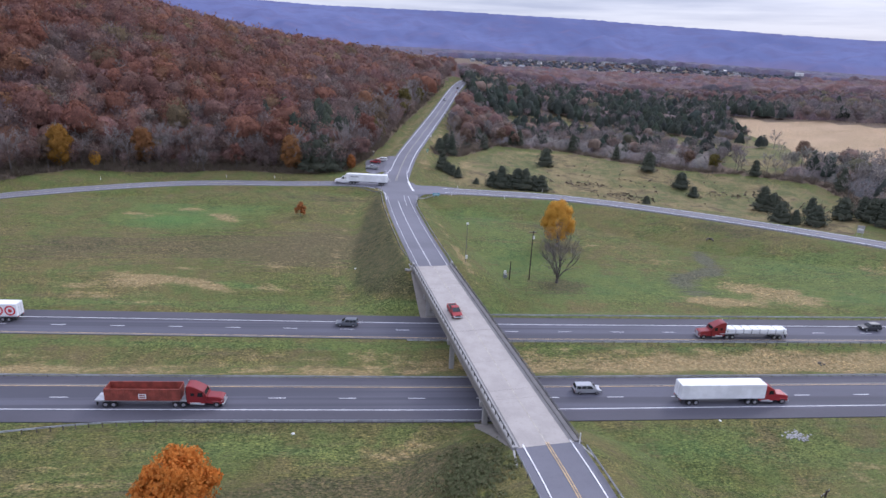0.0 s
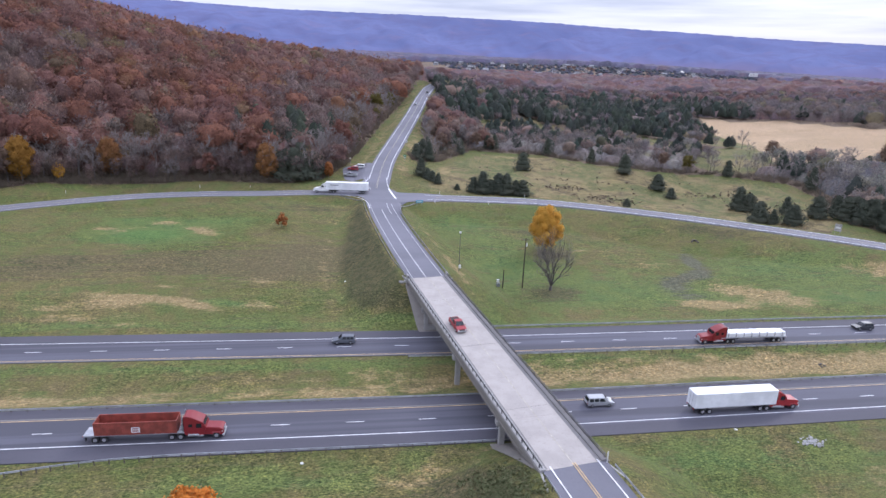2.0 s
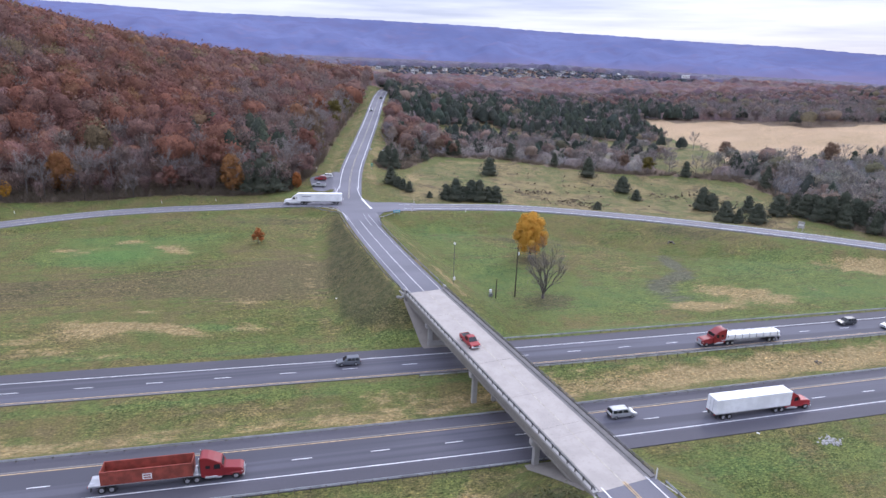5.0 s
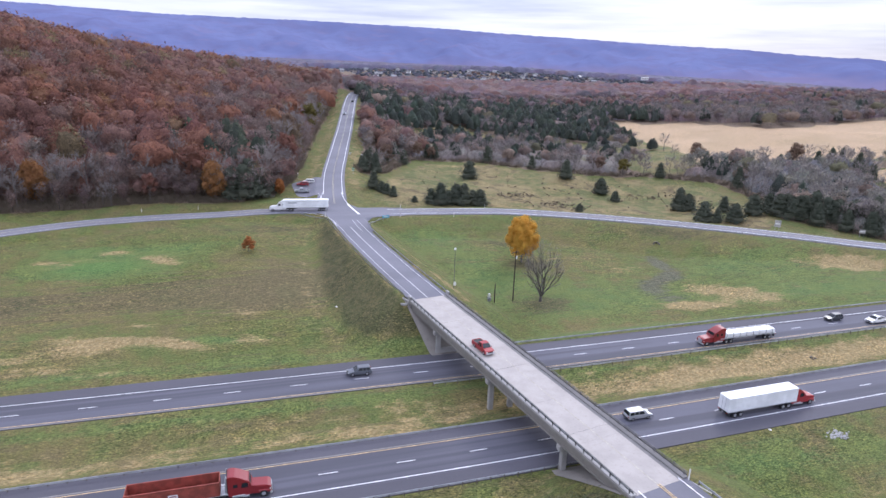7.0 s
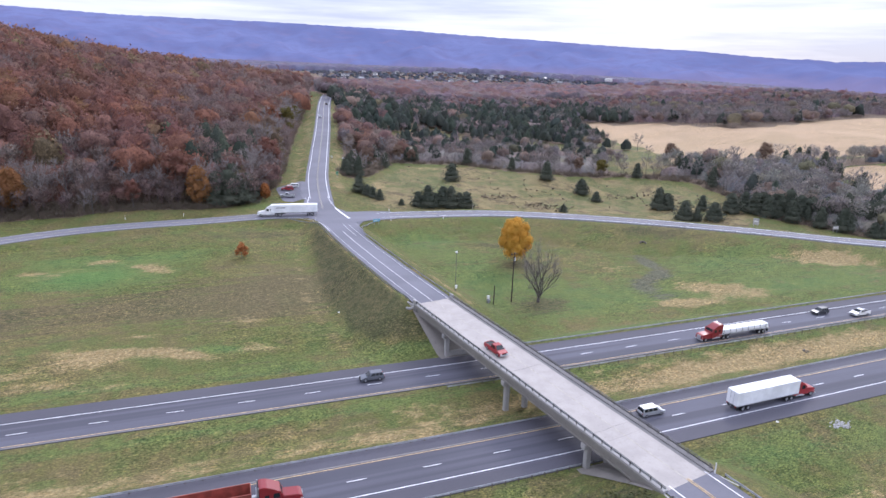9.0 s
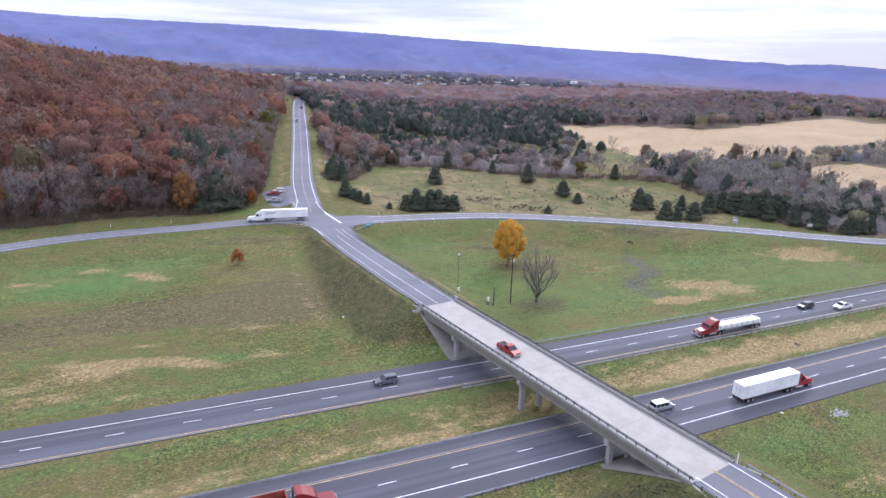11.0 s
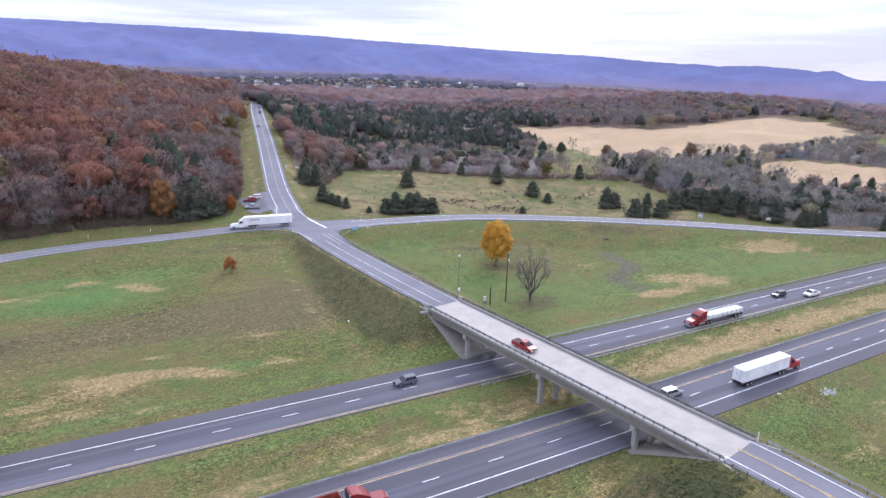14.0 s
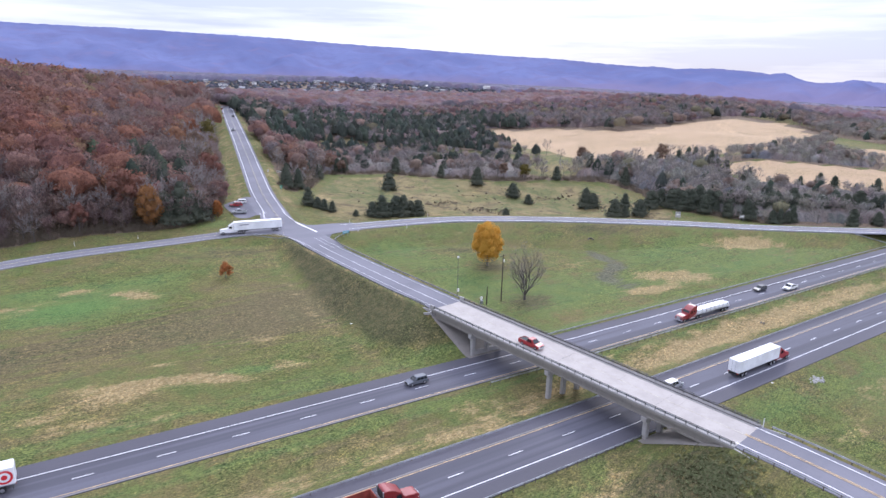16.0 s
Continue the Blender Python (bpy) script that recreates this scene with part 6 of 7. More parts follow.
for k, (px, py, s) in enumerate(((44, 254, 0.72), (47.5, 252, 0.95), (51, 253, 0.8), (54.5, 253, 0.98), (57.5, 251.5, 0.92), (61.5, 252.5, 0.88), (64.5, 251.5, 0.8), (24.5, 276, 0.75), (27, 272, 0.6), (28.5, 268, 0.5), (30.5, 264, 0.45), (37.5, 256, 0.35),
                                 (79.6, 307, 0.95), (130.4, 300, 0.95), (138.4, 278.5, 1.0), (139.4, 267, 0.55), (161.5, 248.5, 1.25), (165, 246.5, 1.05), (151, 219.5, 0.95), (155.5, 217, 0.55), (161.2, 213.6, 1.15), (176, 219.5, 0.95), (172, 232, 0.7),
                                 (109, 247, 0.5), (184, 214, 1.0), (189, 209, 0.9), (193, 205, 1.05), (198, 201, 0.95), (203, 197, 0.9), (208, 193.5, 1.0), (213, 190, 0.95), (219, 186, 0.9), (225, 182, 1.0), (238, 172, 1.0), (244, 168, 0.9), (256, 158, 0.85))):
    tree_at("cedar", px, py, min(s, 1.1 if k < 7 else 1.0) * (1.12 if k < 7 else 1.2), k, k * 1.7, 1.2 if k % 3 else 1.36, group="cedars in the meadow")


for k, (px, py) in enumerate(((187, 213.5), (195, 207), (201.5, 201.5), (207, 198), (212.5, 194), (218, 190), (223, 187), (230, 181), (234, 177), (249, 166), (252, 162))):
    tree_at("cedar", px, py, 1.2 + 0.1 * (k % 3), k, k * 2.3, 1.2, group="cedars in the meadow")


hedge = random.Random(15)
for k in range(30):
    px, py = 184 + 80 * k / 29 + hedge.uniform(-1.2, 1.2), 209 - 56 * k / 29 + hedge.uniform(-1.2, 1.2)
    tree_at("cedar", px, py, hedge.uniform(0.95, 1.2), k, hedge.uniform(0, 6.28), 1.25, group="cedars in the meadow")


def brush_mass():
    """Low dry brush along the verges and in the meadow, one mass."""
    r = np.random.default_rng(77)
    px, py = [], []
    for cx, cy, rx, ry, n in ((107, 258, 9, 3.5, 90), (120, 285, 30, 12, 40), (62, 290, 26, 20, 40), (176, 240, 9, 8, 60), (88, 272, 7, 2.5, 50), (160, 268, 10, 3, 60)):
        px.append(r.normal(cx, rx, n)), py.append(r.normal(cy, ry, n))
    px, py = np.concatenate(px), np.concatenate(py)
    ok = inside(px, py, MEADOW_EDGE)
    px, py = px[ok], py[ok]
    pz = ground_height(px, py)
    out = []
    for q in zip(px, py, pz):
        s = r.uniform(0.25, 0.6)
        out.append(clumps(r, [((q[0], q[1], q[2] + s * 0.35), (s, s, s * 0.7))], 9, s * 0.9)[0])
    v = np.vstack(out)
    return tagged(new("brush", mesh_from("brush", v, quads(len(v) // 4), BRUSH)), "dry brown tussocks scattered over the meadow", "brush", kind="stuff")


brush_mass()


def scrub_mass(label, cx, cy, rx, ry, n, seed, material):
    """Low dense bushes over an oval of ground, one mass."""
    r = np.random.default_rng(seed)
    px, py = r.normal(cx, rx, n), r.normal(cy, ry, n)
    out = []
    for qx, qy, qz in zip(px, py, ground_height(px, py)):
        s = r.uniform(0.25, 0.6)
        out.append(clumps(r, [((qx, qy, qz + s * 0.1), (s * 1.5, s * 1.5, s * 0.5))], 26, 0.2, 0.3, 0.9))
    v, lean = np.vstack([o[0] for o in out]), np.vstack([o[1] for o in out])
    none = (np.zeros((0, 3)), np.zeros((0, 3), int))
    return tagged(new("scrub", foliage_mesh("scrub", none, v, material, 4, lean + (0, 0, 1.5))), label, "scrub", kind="stuff")


scrub_mass("dark green bramble scrub on the bank below the bridge", 12.5, 71.5, 2.4, 3.4, 420, 91, SCRUB)



def undergrowth(name, label, edge, depth, n, seed, tall=(0.8, 2.6)):
    """Brush and saplings along the edge of a wood, as one mass of twigs and clumps."""
    r = np.random.default_rng(seed)
    p = np.array(edge, float)
    seg = np.linalg.norm(np.diff(p, axis=0), axis=1)
    k = r.choice(len(seg), n, p=seg / seg.sum())
    t = r.random(n)[:, None]
    d = (p[k + 1] - p[k]) / seg[k][:, None]
    q = p[k] + (p[k + 1] - p[k]) * t + np.c_[-d[:, 1], d[:, 0]] * (r.random(n) ** 1.5 * depth)[:, None]
    z = ground_height(q[:, 0], q[:, 1])
    out = []
    for (px, py), pz in zip(q, z):
        s = r.uniform(*tall)
        m = 26
        root = np.c_[px + r.normal(size=m) * 0.5 * s ** 0.5, py + r.normal(size=m) * 0.5 * s ** 0.5, np.full(m, pz)]
        tip = root + np.c_[r.normal(size=m) * 0.3 * s, r.normal(size=m) * 0.3 * s, r.uniform(0.4, 1.15, m) * s]
        out.append(strips(root, tip, 0.05, r))
        out.append(clumps(r, [((px, py, pz + s * 0.4), (s * 0.45, s * 0.45, s * 0.4))], 10, 0.35)[0])
    v = np.vstack(out)
    return tagged(new(name, mesh_from(name, v, quads(len(v) // 4), BRUSH)), label, "undergrowth", kind="stuff")


undergrowth("undergrowth", "dry brown undergrowth along the foot of the wooded hill", WEST_WOODS[10:1:-1] , -9, 900, 41)
undergrowth("undergrowth", "dry brown undergrowth beside the road through the woods", WEST_WOODS[9:13], 7, 260, 43)
undergrowth("undergrowth", "dry brown undergrowth round the meadow", EAST_WOODS[0:12], 9, 700, 42)


# ---- the ridge across the valley ----
def ridge_height(az):
    return np.interp(az, [-60, -30, -14, -6, 2, 6, 10, 14, 18, 22.5, 28, 32, 36.5, 40.7, 42.5, 46, 48, 49, 50, 51.7, 54.7, 57.3, 58.9, 60, 61.2, 62, 63.9, 64.6, 65.7, 67, 75, 100],
                     [3.4, 3.5, 3.45, 3.3, 3.33, 3.35, 3.28, 3.22, 3.1, 2.86, 2.66, 2.44, 2.24, 2.08, 1.98, 1.69, 1.57, 1.5, 1.57, 1.38, 1.46, 1.3, 1.08, 1.2, 0.7, 0.46, 0.57, 0.8, 0.65, 0.52, 0.6, 0.3])


def make_ridge_mesh():
    az = np.linspace(-60, 100, 640)
    t = np.linspace(0, 1, 34)
    a, u = np.meshgrid(az, t)
    dist = 2750 + 1500 * u
    x, y = np.sin(np.radians(a)) * dist - 25, np.cos(np.radians(a)) * dist + 10
    top = 60 + np.tan(np.radians(ridge_height(az)))[None] * 4250
    side, deep = a * 62, u * 1500
    spur = soft_noise(side + deep * 0.55, deep * 0.10, 520, 31) * 26 + soft_noise(side - deep * 0.35, deep * 0.12, 230, 32) * 14 + soft_noise(side + deep * 0.2, deep * 0.2, 95, 33) * 5
    z = 5 + (top - 5) * u ** 1.15 + spur * np.sin(np.pi * u ** 0.8) + np.where(u == 1, np.random.default_rng(4).uniform(-2.0, 2.0, a.shape), 0)
    v = np.c_[x.ravel(), y.ravel(), z.ravel()]
    n, m = len(t), len(az)
    i = (np.arange(n - 1)[:, None] * m + np.arange(m - 1)[None]).ravel()
    return tagged(new("backdrop_ridge", mesh_from("backdrop_ridge", v, np.c_[i, i + 1, i + m + 1, i + m], RIDGE, True)), "long wooded mountain ridge on the horizon, tinted blue with haze", "mountain", kind="structure")


make_ridge_mesh()

# ---- vehicles ----
def gloss(name, c, rough=0.42, metal=0.0):
    p = Paint(name, rough, metal)
    p.bsdf.inputs["Coat Weight"].default_value = 0.08
    return p.colour(p.mix(p.ramp(p.noise(1.2, 4, own=True), 0.4, 0.7, 0, 0.3), c, tuple(v * 0.75 for v in c)))


RED_PAINT, DARK_RED_PAINT = gloss("red_paint", (0.28, 0.018, 0.022)), gloss("dark_red_paint", (0.20, 0.014, 0.018))
WHITE_PAINT, SILVER_PAINT = gloss("white_paint", (0.72, 0.72, 0.72)), gloss("silver_paint", (0.42, 0.43, 0.45), 0.3, 0.4)
BLACK_PAINT, BLUE_PAINT = gloss("charcoal_paint", (0.045, 0.048, 0.055)), gloss("grey_blue_paint", (0.11, 0.12, 0.14))
TRAILER_WHITE = plain("trailer_panel_white", (0.74, 0.75, 0.77), 0.45, 0, 0.12, 0.35)
TRAILER_ROOF = plain("trailer_roof_white", (0.78, 0.78, 0.79), 0.6, 0, 0.15, 0.35)
RUSTY_RED = plain("weathered_red_steel", (0.25, 0.055, 0.038), 0.7, 0, 0.3, 0.7)
ALUMINIUM = plain("dull_aluminium", (0.45, 0.46, 0.48), 0.4, 0.6, 0.2, 1)
TYRE = plain("tyre_rubber", (0.022, 0.022, 0.024), 0.9, 0, 0.2, 4)
RIM = plain("wheel_rim", (0.40, 0.40, 0.42), 0.35, 0.7, 0.2, 4)
CHASSIS = plain("black_chassis", (0.03, 0.03, 0.032), 0.8, 0, 0.25, 2)
LAMP_RED, LAMP_CLEAR = plain("red_lamp_lens", (0.35, 0.02, 0.015), 0.25), plain("clear_lamp_lens", (0.65, 0.65, 0.62), 0.2)
GLASS = Paint("tinted_glass", 0.14)
GLASS = GLASS.colour((0.015, 0.018, 0.022))
LOGO_RED = plain("logo_red", (0.55, 0.02, 0.035), 0.5, 0, 0.1, 1)
LOGO_GREY = plain("faded_lettering", (0.25, 0.26, 0.30), 0.6, 0, 0.15, 1)


def prism(profile, half, taper=None, bevel=0.04):
    """A side profile (x, z) made solid across the width; taper(z) gives the half width at a height."""
    bm = bmesh.new()
    width = taper or (lambda z: half)
    left = [bm.verts.new((x, width(z), z)) for x, z in profile]
    right = [bm.verts.new((x, -width(z), z)) for x, z in profile]
    bm.faces.new(left[::-1]), bm.faces.new(right)
    n = len(profile)
    for i in range(n):
        j = (i + 1) % n
        bm.faces.new((left[i], left[j], right[j], right[i]))
    bmesh.ops.recalc_face_normals(bm, faces=bm.faces)
    if bevel:
        bmesh.ops.bevel(bm, geom=bm.edges[:], offset=bevel, segments=2, affect="EDGES")
    return bm


WHEEL_STOCK = {}


def wheel(parent, x, y, r, w):
    key = (round(r, 2), round(w, 2))
    hub = thing("wheel", "", "")
    for k in ("label", "category"):
        if k in hub:
            del hub[k]
    hub.parent = parent
    hub.matrix_basis = pose(x, y, r)
    if key not in WHEEL_STOCK:
        t = part("tyre", drum(0, 0, 0, r, w, "y", seg=18), TYRE, hub)
        bm = drum(0, 0, 0, r * 0.6, w + 0.03, "y", seg=14)
        add_drum(bm, 0, 0, 0, r * 0.2, w + 0.09, "y", seg=8)
        m = part("rim", bm, RIM, hub)
        WHEEL_STOCK[key] = (t.data, m.data)
    else:
        for nm, me in zip(("tyre", "rim"), WHEEL_STOCK[key]):
            new(nm, me).parent = hub


def flat_quad(pts):
    return [tuple(p) for p in pts], [(0, 1, 2, 3)]


def panes(parent, sides, half_at):
    """Side windows given by outlines (x, z), set just proud of both flanks."""
    for out in sides:
        for s in (1, -1):
            v = [(x, s * (half_at(z) + 0.012), z) for x, z in out]
            part("side_window", (v, [tuple(range(len(v)))]), GLASS, parent)


def car(name, label, m, paint, kind="suv", category="car"):
    """A car 4.4 to 5.7 m long, nose to +x, wheels on z = 0."""
    c = thing(name, label, category, m)
    long, half = {"suv": (4.8, 0.95), "van": (5.1, 1.0), "sedan": (4.8, 0.92), "pickup": (5.7, 1.0)}[kind]
    h = long / 2
    tops = {"suv": 1.72, "van": 1.76, "sedan": 1.45, "pickup": 1.85}[kind]
    belt = {"suv": 1.05, "van": 1.05, "sedan": 0.92, "pickup": 1.1}[kind]
    hood = {"suv": 0.98, "van": 0.98, "sedan": 0.86, "pickup": 1.08}[kind]
    body = [(-h, 0.42), (-h - 0.02, belt - 0.1), (-h + 0.12, belt), (h - 1.45, belt), (h - 1.3, hood + 0.05), (h - 0.15, hood - 0.16), (h, 0.62), (h - 0.04, 0.36), (-h + 0.1, 0.32)]
    if kind == "sedan":
        body[1], body[2] = (-h - 0.02, 0.86), (-h + 0.1, 0.95)
    part("body", prism(body, half, lambda z: half - 0.06 * abs(z - 0.7)), paint, c)
    lean = lambda z: half - 0.05 - 0.2 * max(0.0, z - belt) / (tops - belt)
    front = h - (1.35 if kind != "van" else 1.05)
    if kind == "pickup":
        cab0, cab1 = -0.55, front
        roof = [(cab0, belt - 0.03), (cab0 + 0.12, tops - 0.05), (cab0 + 0.3, tops), (cab1 - 0.85, tops), (cab1 - 0.7, tops - 0.05), (cab1 + 0.05, belt - 0.03)]
    elif kind == "sedan":
        cab0, cab1 = -h + 0.75, front - 0.1
        roof = [(cab0, belt - 0.03), (cab0 + 0.65, tops - 0.03), (cab0 + 0.9, tops), (cab1 - 1.05, tops), (cab1 - 0.85, tops - 0.04), (cab1 + 0.05, belt - 0.03)]
    else:
        cab0, cab1 = -h + 0.08, front
        roof = [(cab0, belt - 0.03), (cab0 + 0.25, tops - 0.06), (cab0 + 0.4, tops), (cab1 - 0.9, tops), (cab1 - 0.72, tops - 0.05), (cab1 + 0.05, belt - 0.03)]
    cabin = part("cabin", prism(roof, half, lean), paint, c)
    z0, z1 = belt + 0.06, tops - 0.12
    xa, xb = roof[1][0] + 0.02, roof[3][0]
    third = (xb - xa) / (2 if kind in ("pickup", "sedan") else 3)
    k = xa
    while k < xb - 0.2:
        e = min(k + third - 0.08, xb)
        panes(cabin, [[(k, z0), (e + (0.35 if e >= xb - 0.1 else 0), z0), (e, z1), (k + 0.06, z1)]], lean)
        k += third
    y0, y1 = lean(belt) - 0.08, lean(tops) - 0.06
    ws = [(cab1 + 0.06, -y0, belt + 0.05), (cab1 + 0.06, y0, belt + 0.05), (cab1 - 0.70, y1, tops - 0.08), (cab1 - 0.70, -y1, tops - 0.08)]
    part("windscreen", flat_quad([(x + 0.03, y, z + 0.03) for x, y, z in ws]), GLASS, cabin)
    rx0, rx1 = roof[0][0], roof[1][0]
    rw = [(rx0 - 0.02, y0, belt + 0.06), (rx0 - 0.02, -y0, belt + 0.06), (rx1 - 0.04, -y1, tops - 0.1), (rx1 - 0.04, y1, tops - 0.1)]
    part("rear_window", flat_quad(rw), GLASS, cabin)
    if kind == "pickup":
        part("load_bed", box((-h - 0.55) / 2 + 0.02, 0, belt + 0.012, h - 0.75, 1.66, 0.03), CHASSIS, c)
        for s in (1, -1):
            part("bed_rail", box((-h - 0.55) / 2, s * 0.9, belt + 0.06, h - 0.6, 0.1, 0.12, bevel=0.02), paint, c)
        part("tailgate", box(-h + 0.06, 0, belt - 0.1, 0.1, 1.8, 0.42, bevel=0.02), paint, c)
    part("front_bumper", box(h - 0.02, 0, 0.5, 0.16, 2 * half - 0.1, 0.26, bevel=0.05), ALUMINIUM if kind == "pickup" else CHASSIS, c)
    part("rear_bumper", box(-h, 0, 0.5, 0.16, 2 * half - 0.1, 0.24, bevel=0.05), ALUMINIUM if kind == "pickup" else CHASSIS, c)
    part("grille", box(h + 0.0, 0, 0.72, 0.06, 1.0, 0.2), CHASSIS, c)
    for s in (1, -1):
        part("headlight", box(h - 0.05, s * (half - 0.24), 0.76, 0.12, 0.34, 0.16, bevel=0.03), LAMP_CLEAR, c)
        part("tail_light", box(-h - 0.0, s * (half - 0.14), 0.86, 0.08, 0.16, 0.3, bevel=0.02), LAMP_RED, c)
        part("door_mirror", box(front - 0.1, s * (half + 0.1), belt + 0.1, 0.14, 0.2, 0.16, bevel=0.03), paint, c)
    r = 0.37 if kind in ("pickup", "suv") else 0.33
    for x in (h - 0.95, -h + (1.15 if kind == "pickup" else 0.95)):
        for s in (1, -1):
            wheel(c, x, s * (half - 0.12), r, 0.24)
    return c


def semi(name, label, m, paint, load="box", decor=None):
    """An articulated lorry about 21 m long, nose to +x, from x = -10.5 to 10.5."""
    t = thing(name, label, "truck", m)
    hood = [(7.3, 0.75), (7.3, 2.0), (9.9, 1.75), (10.35, 1.5), (10.45, 0.6), (9.2, 0.55)]
    part("hood", prism(hood, 1.05, lambda z: 1.1 - 0.12 * max(0, z - 1.2), 0.08), paint, t)
    cab_profile = [(4.5, 0.9), (4.45, 3.85), (4.75, 3.95), (5.5, 3.86), (6.3, 3.5), (6.95, 3.12), (7.35, 2.9), (7.8, 2.0), (7.5, 0.7), (4.8, 0.7)]
    cab = part("cab", prism(cab_profile, 1.22, lambda z: 1.25 - 0.06 * max(0, z - 2.4), 0.07), paint, t)
    part("windscreen", flat_quad([(7.72, -1.02, 2.12), (7.72, 1.02, 2.12), (7.42, 0.98, 2.88), (7.42, -0.98, 2.88)]), GLASS, cab)
    panes(cab, [[(6.3, 2.05), (7.35, 2.05), (7.15, 2.8), (6.4, 2.8)], [(5.2, 2.2), (5.8, 2.2), (5.8, 2.7), (5.2, 2.7)]], lambda z: 1.25 - 0.06 * max(0, z - 2.4) + 0.004)
    part("grille", box(10.42, 0, 1.1, 0.08, 1.2, 0.8, bevel=0.02), ALUMINIUM, t)
    part("bumper", box(10.35, 0, 0.55, 0.3, 2.4, 0.38, bevel=0.06), ALUMINIUM, t)
    part("air_deflector", box(4.42, 0, 2.5, 0.1, 2.3, 2.4, bevel=0.03), CHASSIS, cab)
    for s in (1, -1):
        part("door_step", box(6.9, s * 1.2, 0.62, 0.9, 0.16, 0.3, bevel=0.03), ALUMINIUM, t)
        part("headlight", box(10.2, s * 0.92, 1.15, 0.25, 0.32, 0.3, bevel=0.05), LAMP_CLEAR, t)
        part("fuel_tank", drum(5.9, s * 1.0, 0.75, 0.33, 1.7, "x"), ALUMINIUM, t)
        part("exhaust_stack", drum(4.35, s * 1.05, 2.5, 0.08, 2.9), ALUMINIUM, t)
        part("mirror", box(7.3, s * 1.45, 2.45, 0.1, 0.2, 0.6, bevel=0.03), paint, t)
        part("front_fender", box(9.3, s * 1.05, 1.05, 1.4, 0.35, 0.22, bevel=0.08), paint, t)
    part("tractor_frame", box(5.2, 0, 0.8, 8.6, 0.9, 0.3), CHASSIS, t)
    trailer = thing("trailer", "", "")
    for k in ("label", "category"):
        if k in trailer:
            del trailer[k]
    trailer.parent = t
    if load == "box":
        bm = box(-2.4, 0, 2.62, 16.1, 2.56, 2.78, bevel=0.04)
        part("trailer_body", bm, TRAILER_WHITE, trailer)
        part("roof_panel", box(-2.4, 0, 4.03, 16.0, 2.5, 0.04), TRAILER_ROOF, trailer)
        for s in (1, -1):
            part("lower_rail", box(-2.4, s * 1.285, 1.28, 16.1, 0.04, 0.14), ALUMINIUM, trailer)
            part("rear_door", box(-10.48, s * 0.63, 2.62, 0.05, 1.2, 2.6), TRAILER_WHITE, trailer)
            part("door_bar", box(-10.52, s * 0.4, 2.62, 0.04, 0.05, 2.5), ALUMINIUM, trailer)
            if decor == "discs":
                for k in range(3):
                    cx = -9.2 + 2.5 * k
                    for q, (r, mat) in enumerate(((1.12, LOGO_RED), (0.78, TRAILER_WHITE), (0.42, LOGO_RED))):
                        part("logo_disc", drum(cx, s * (1.29 + 0.006 * q), 2.6, r, 0.012, "y", seg=28), mat, trailer)
                part("lettering_bar", box(1.9, s * 1.292, 2.75, 2.2, 0.012, 0.4), LOGO_RED, trailer)
            elif decor == "bar":
                part("lettering_bar", box(2.2, s * 1.292, 3.05, 3.2, 0.012, 0.32), LOGO_GREY, trailer)
    elif load == "open":
        for s in (1, -1):
            part("side_panel", box(-2.65, s * 1.25, 2.35, 12.1, 0.09, 2.1, bevel=0.02), RUSTY_RED, trailer)
            part("top_rail", box(-2.65, s * 1.25, 3.43, 12.1, 0.16, 0.12, bevel=0.02), RUSTY_RED, trailer)
            for k in range(13):
                part("side_rib", box(-8.5 + 0.98 * k, s * 1.31, 2.35, 0.1, 0.05, 2.0), RUSTY_RED, trailer)
            label = part("label_panel", box(-2.6, s * 1.345, 2.15, 1.25, 0.012, 0.9), TRAILER_WHITE, trailer)
            for z in (2.35, 1.98):
                part("lettering_bar", box(-2.6, s * 1.354, z, 0.95, 0.008, 0.2), RUSTY_RED, label)
            part("frame_fender", box(3.2, s * 1.0, 1.32, 2.6, 0.5, 0.08, bevel=0.02), ALUMINIUM, trailer)
        part("front_panel", box(3.4, 0, 2.35, 0.1, 2.5, 2.1), RUSTY_RED, trailer)
        part("rear_panel", box(-8.7, 0, 2.35, 0.1, 2.5, 2.1), RUSTY_RED, trailer)
        part("container_floor", box(-2.65, 0, 1.38, 12.0, 2.45, 0.12), RUSTY_RED, trailer)
        part("trailer_frame", box(-2.6, 0, 1.18, 15.4, 2.3, 0.2), ALUMINIUM, trailer)
        part("rear_platform", box(-9.6, 0, 1.2, 1.6, 2.5, 0.3, bevel=0.04), ALUMINIUM, trailer)
        part("headboard", box(4.15, 0, 2.0, 0.12, 2.2, 1.5, bevel=0.04), ALUMINIUM, trailer)
    else:
        part("flat_deck", box(-2.4, 0, 1.35, 16.1, 2.5, 0.22, bevel=0.03), ALUMINIUM, trailer)
        part("wrapped_load", box(-2.9, 0, 1.95, 14.6, 2.3, 0.98, bevel=0.12), TRAILER_WHITE, trailer)
        for k in range(8):
            part("strap", box(-9.4 + 1.9 * k, 0, 1.96, 0.1, 2.34, 1.01), CHASSIS, trailer)
    part("trailer_beam", box(-2.4, 0, 1.05, 15.6, 1.0, 0.24), CHASSIS, trailer)
    for s in (1, -1):
        part("landing_leg", box(2.0, s * 0.75, 0.75, 0.14, 0.14, 0.8), CHASSIS, trailer)
        part("tail_light", box(-10.5, s * 1.0, 1.1, 0.06, 0.3, 0.14), LAMP_RED, trailer)
        part("mudflap", box(-10.1, s * 0.95, 0.65, 0.04, 0.6, 0.6), CHASSIS, trailer)
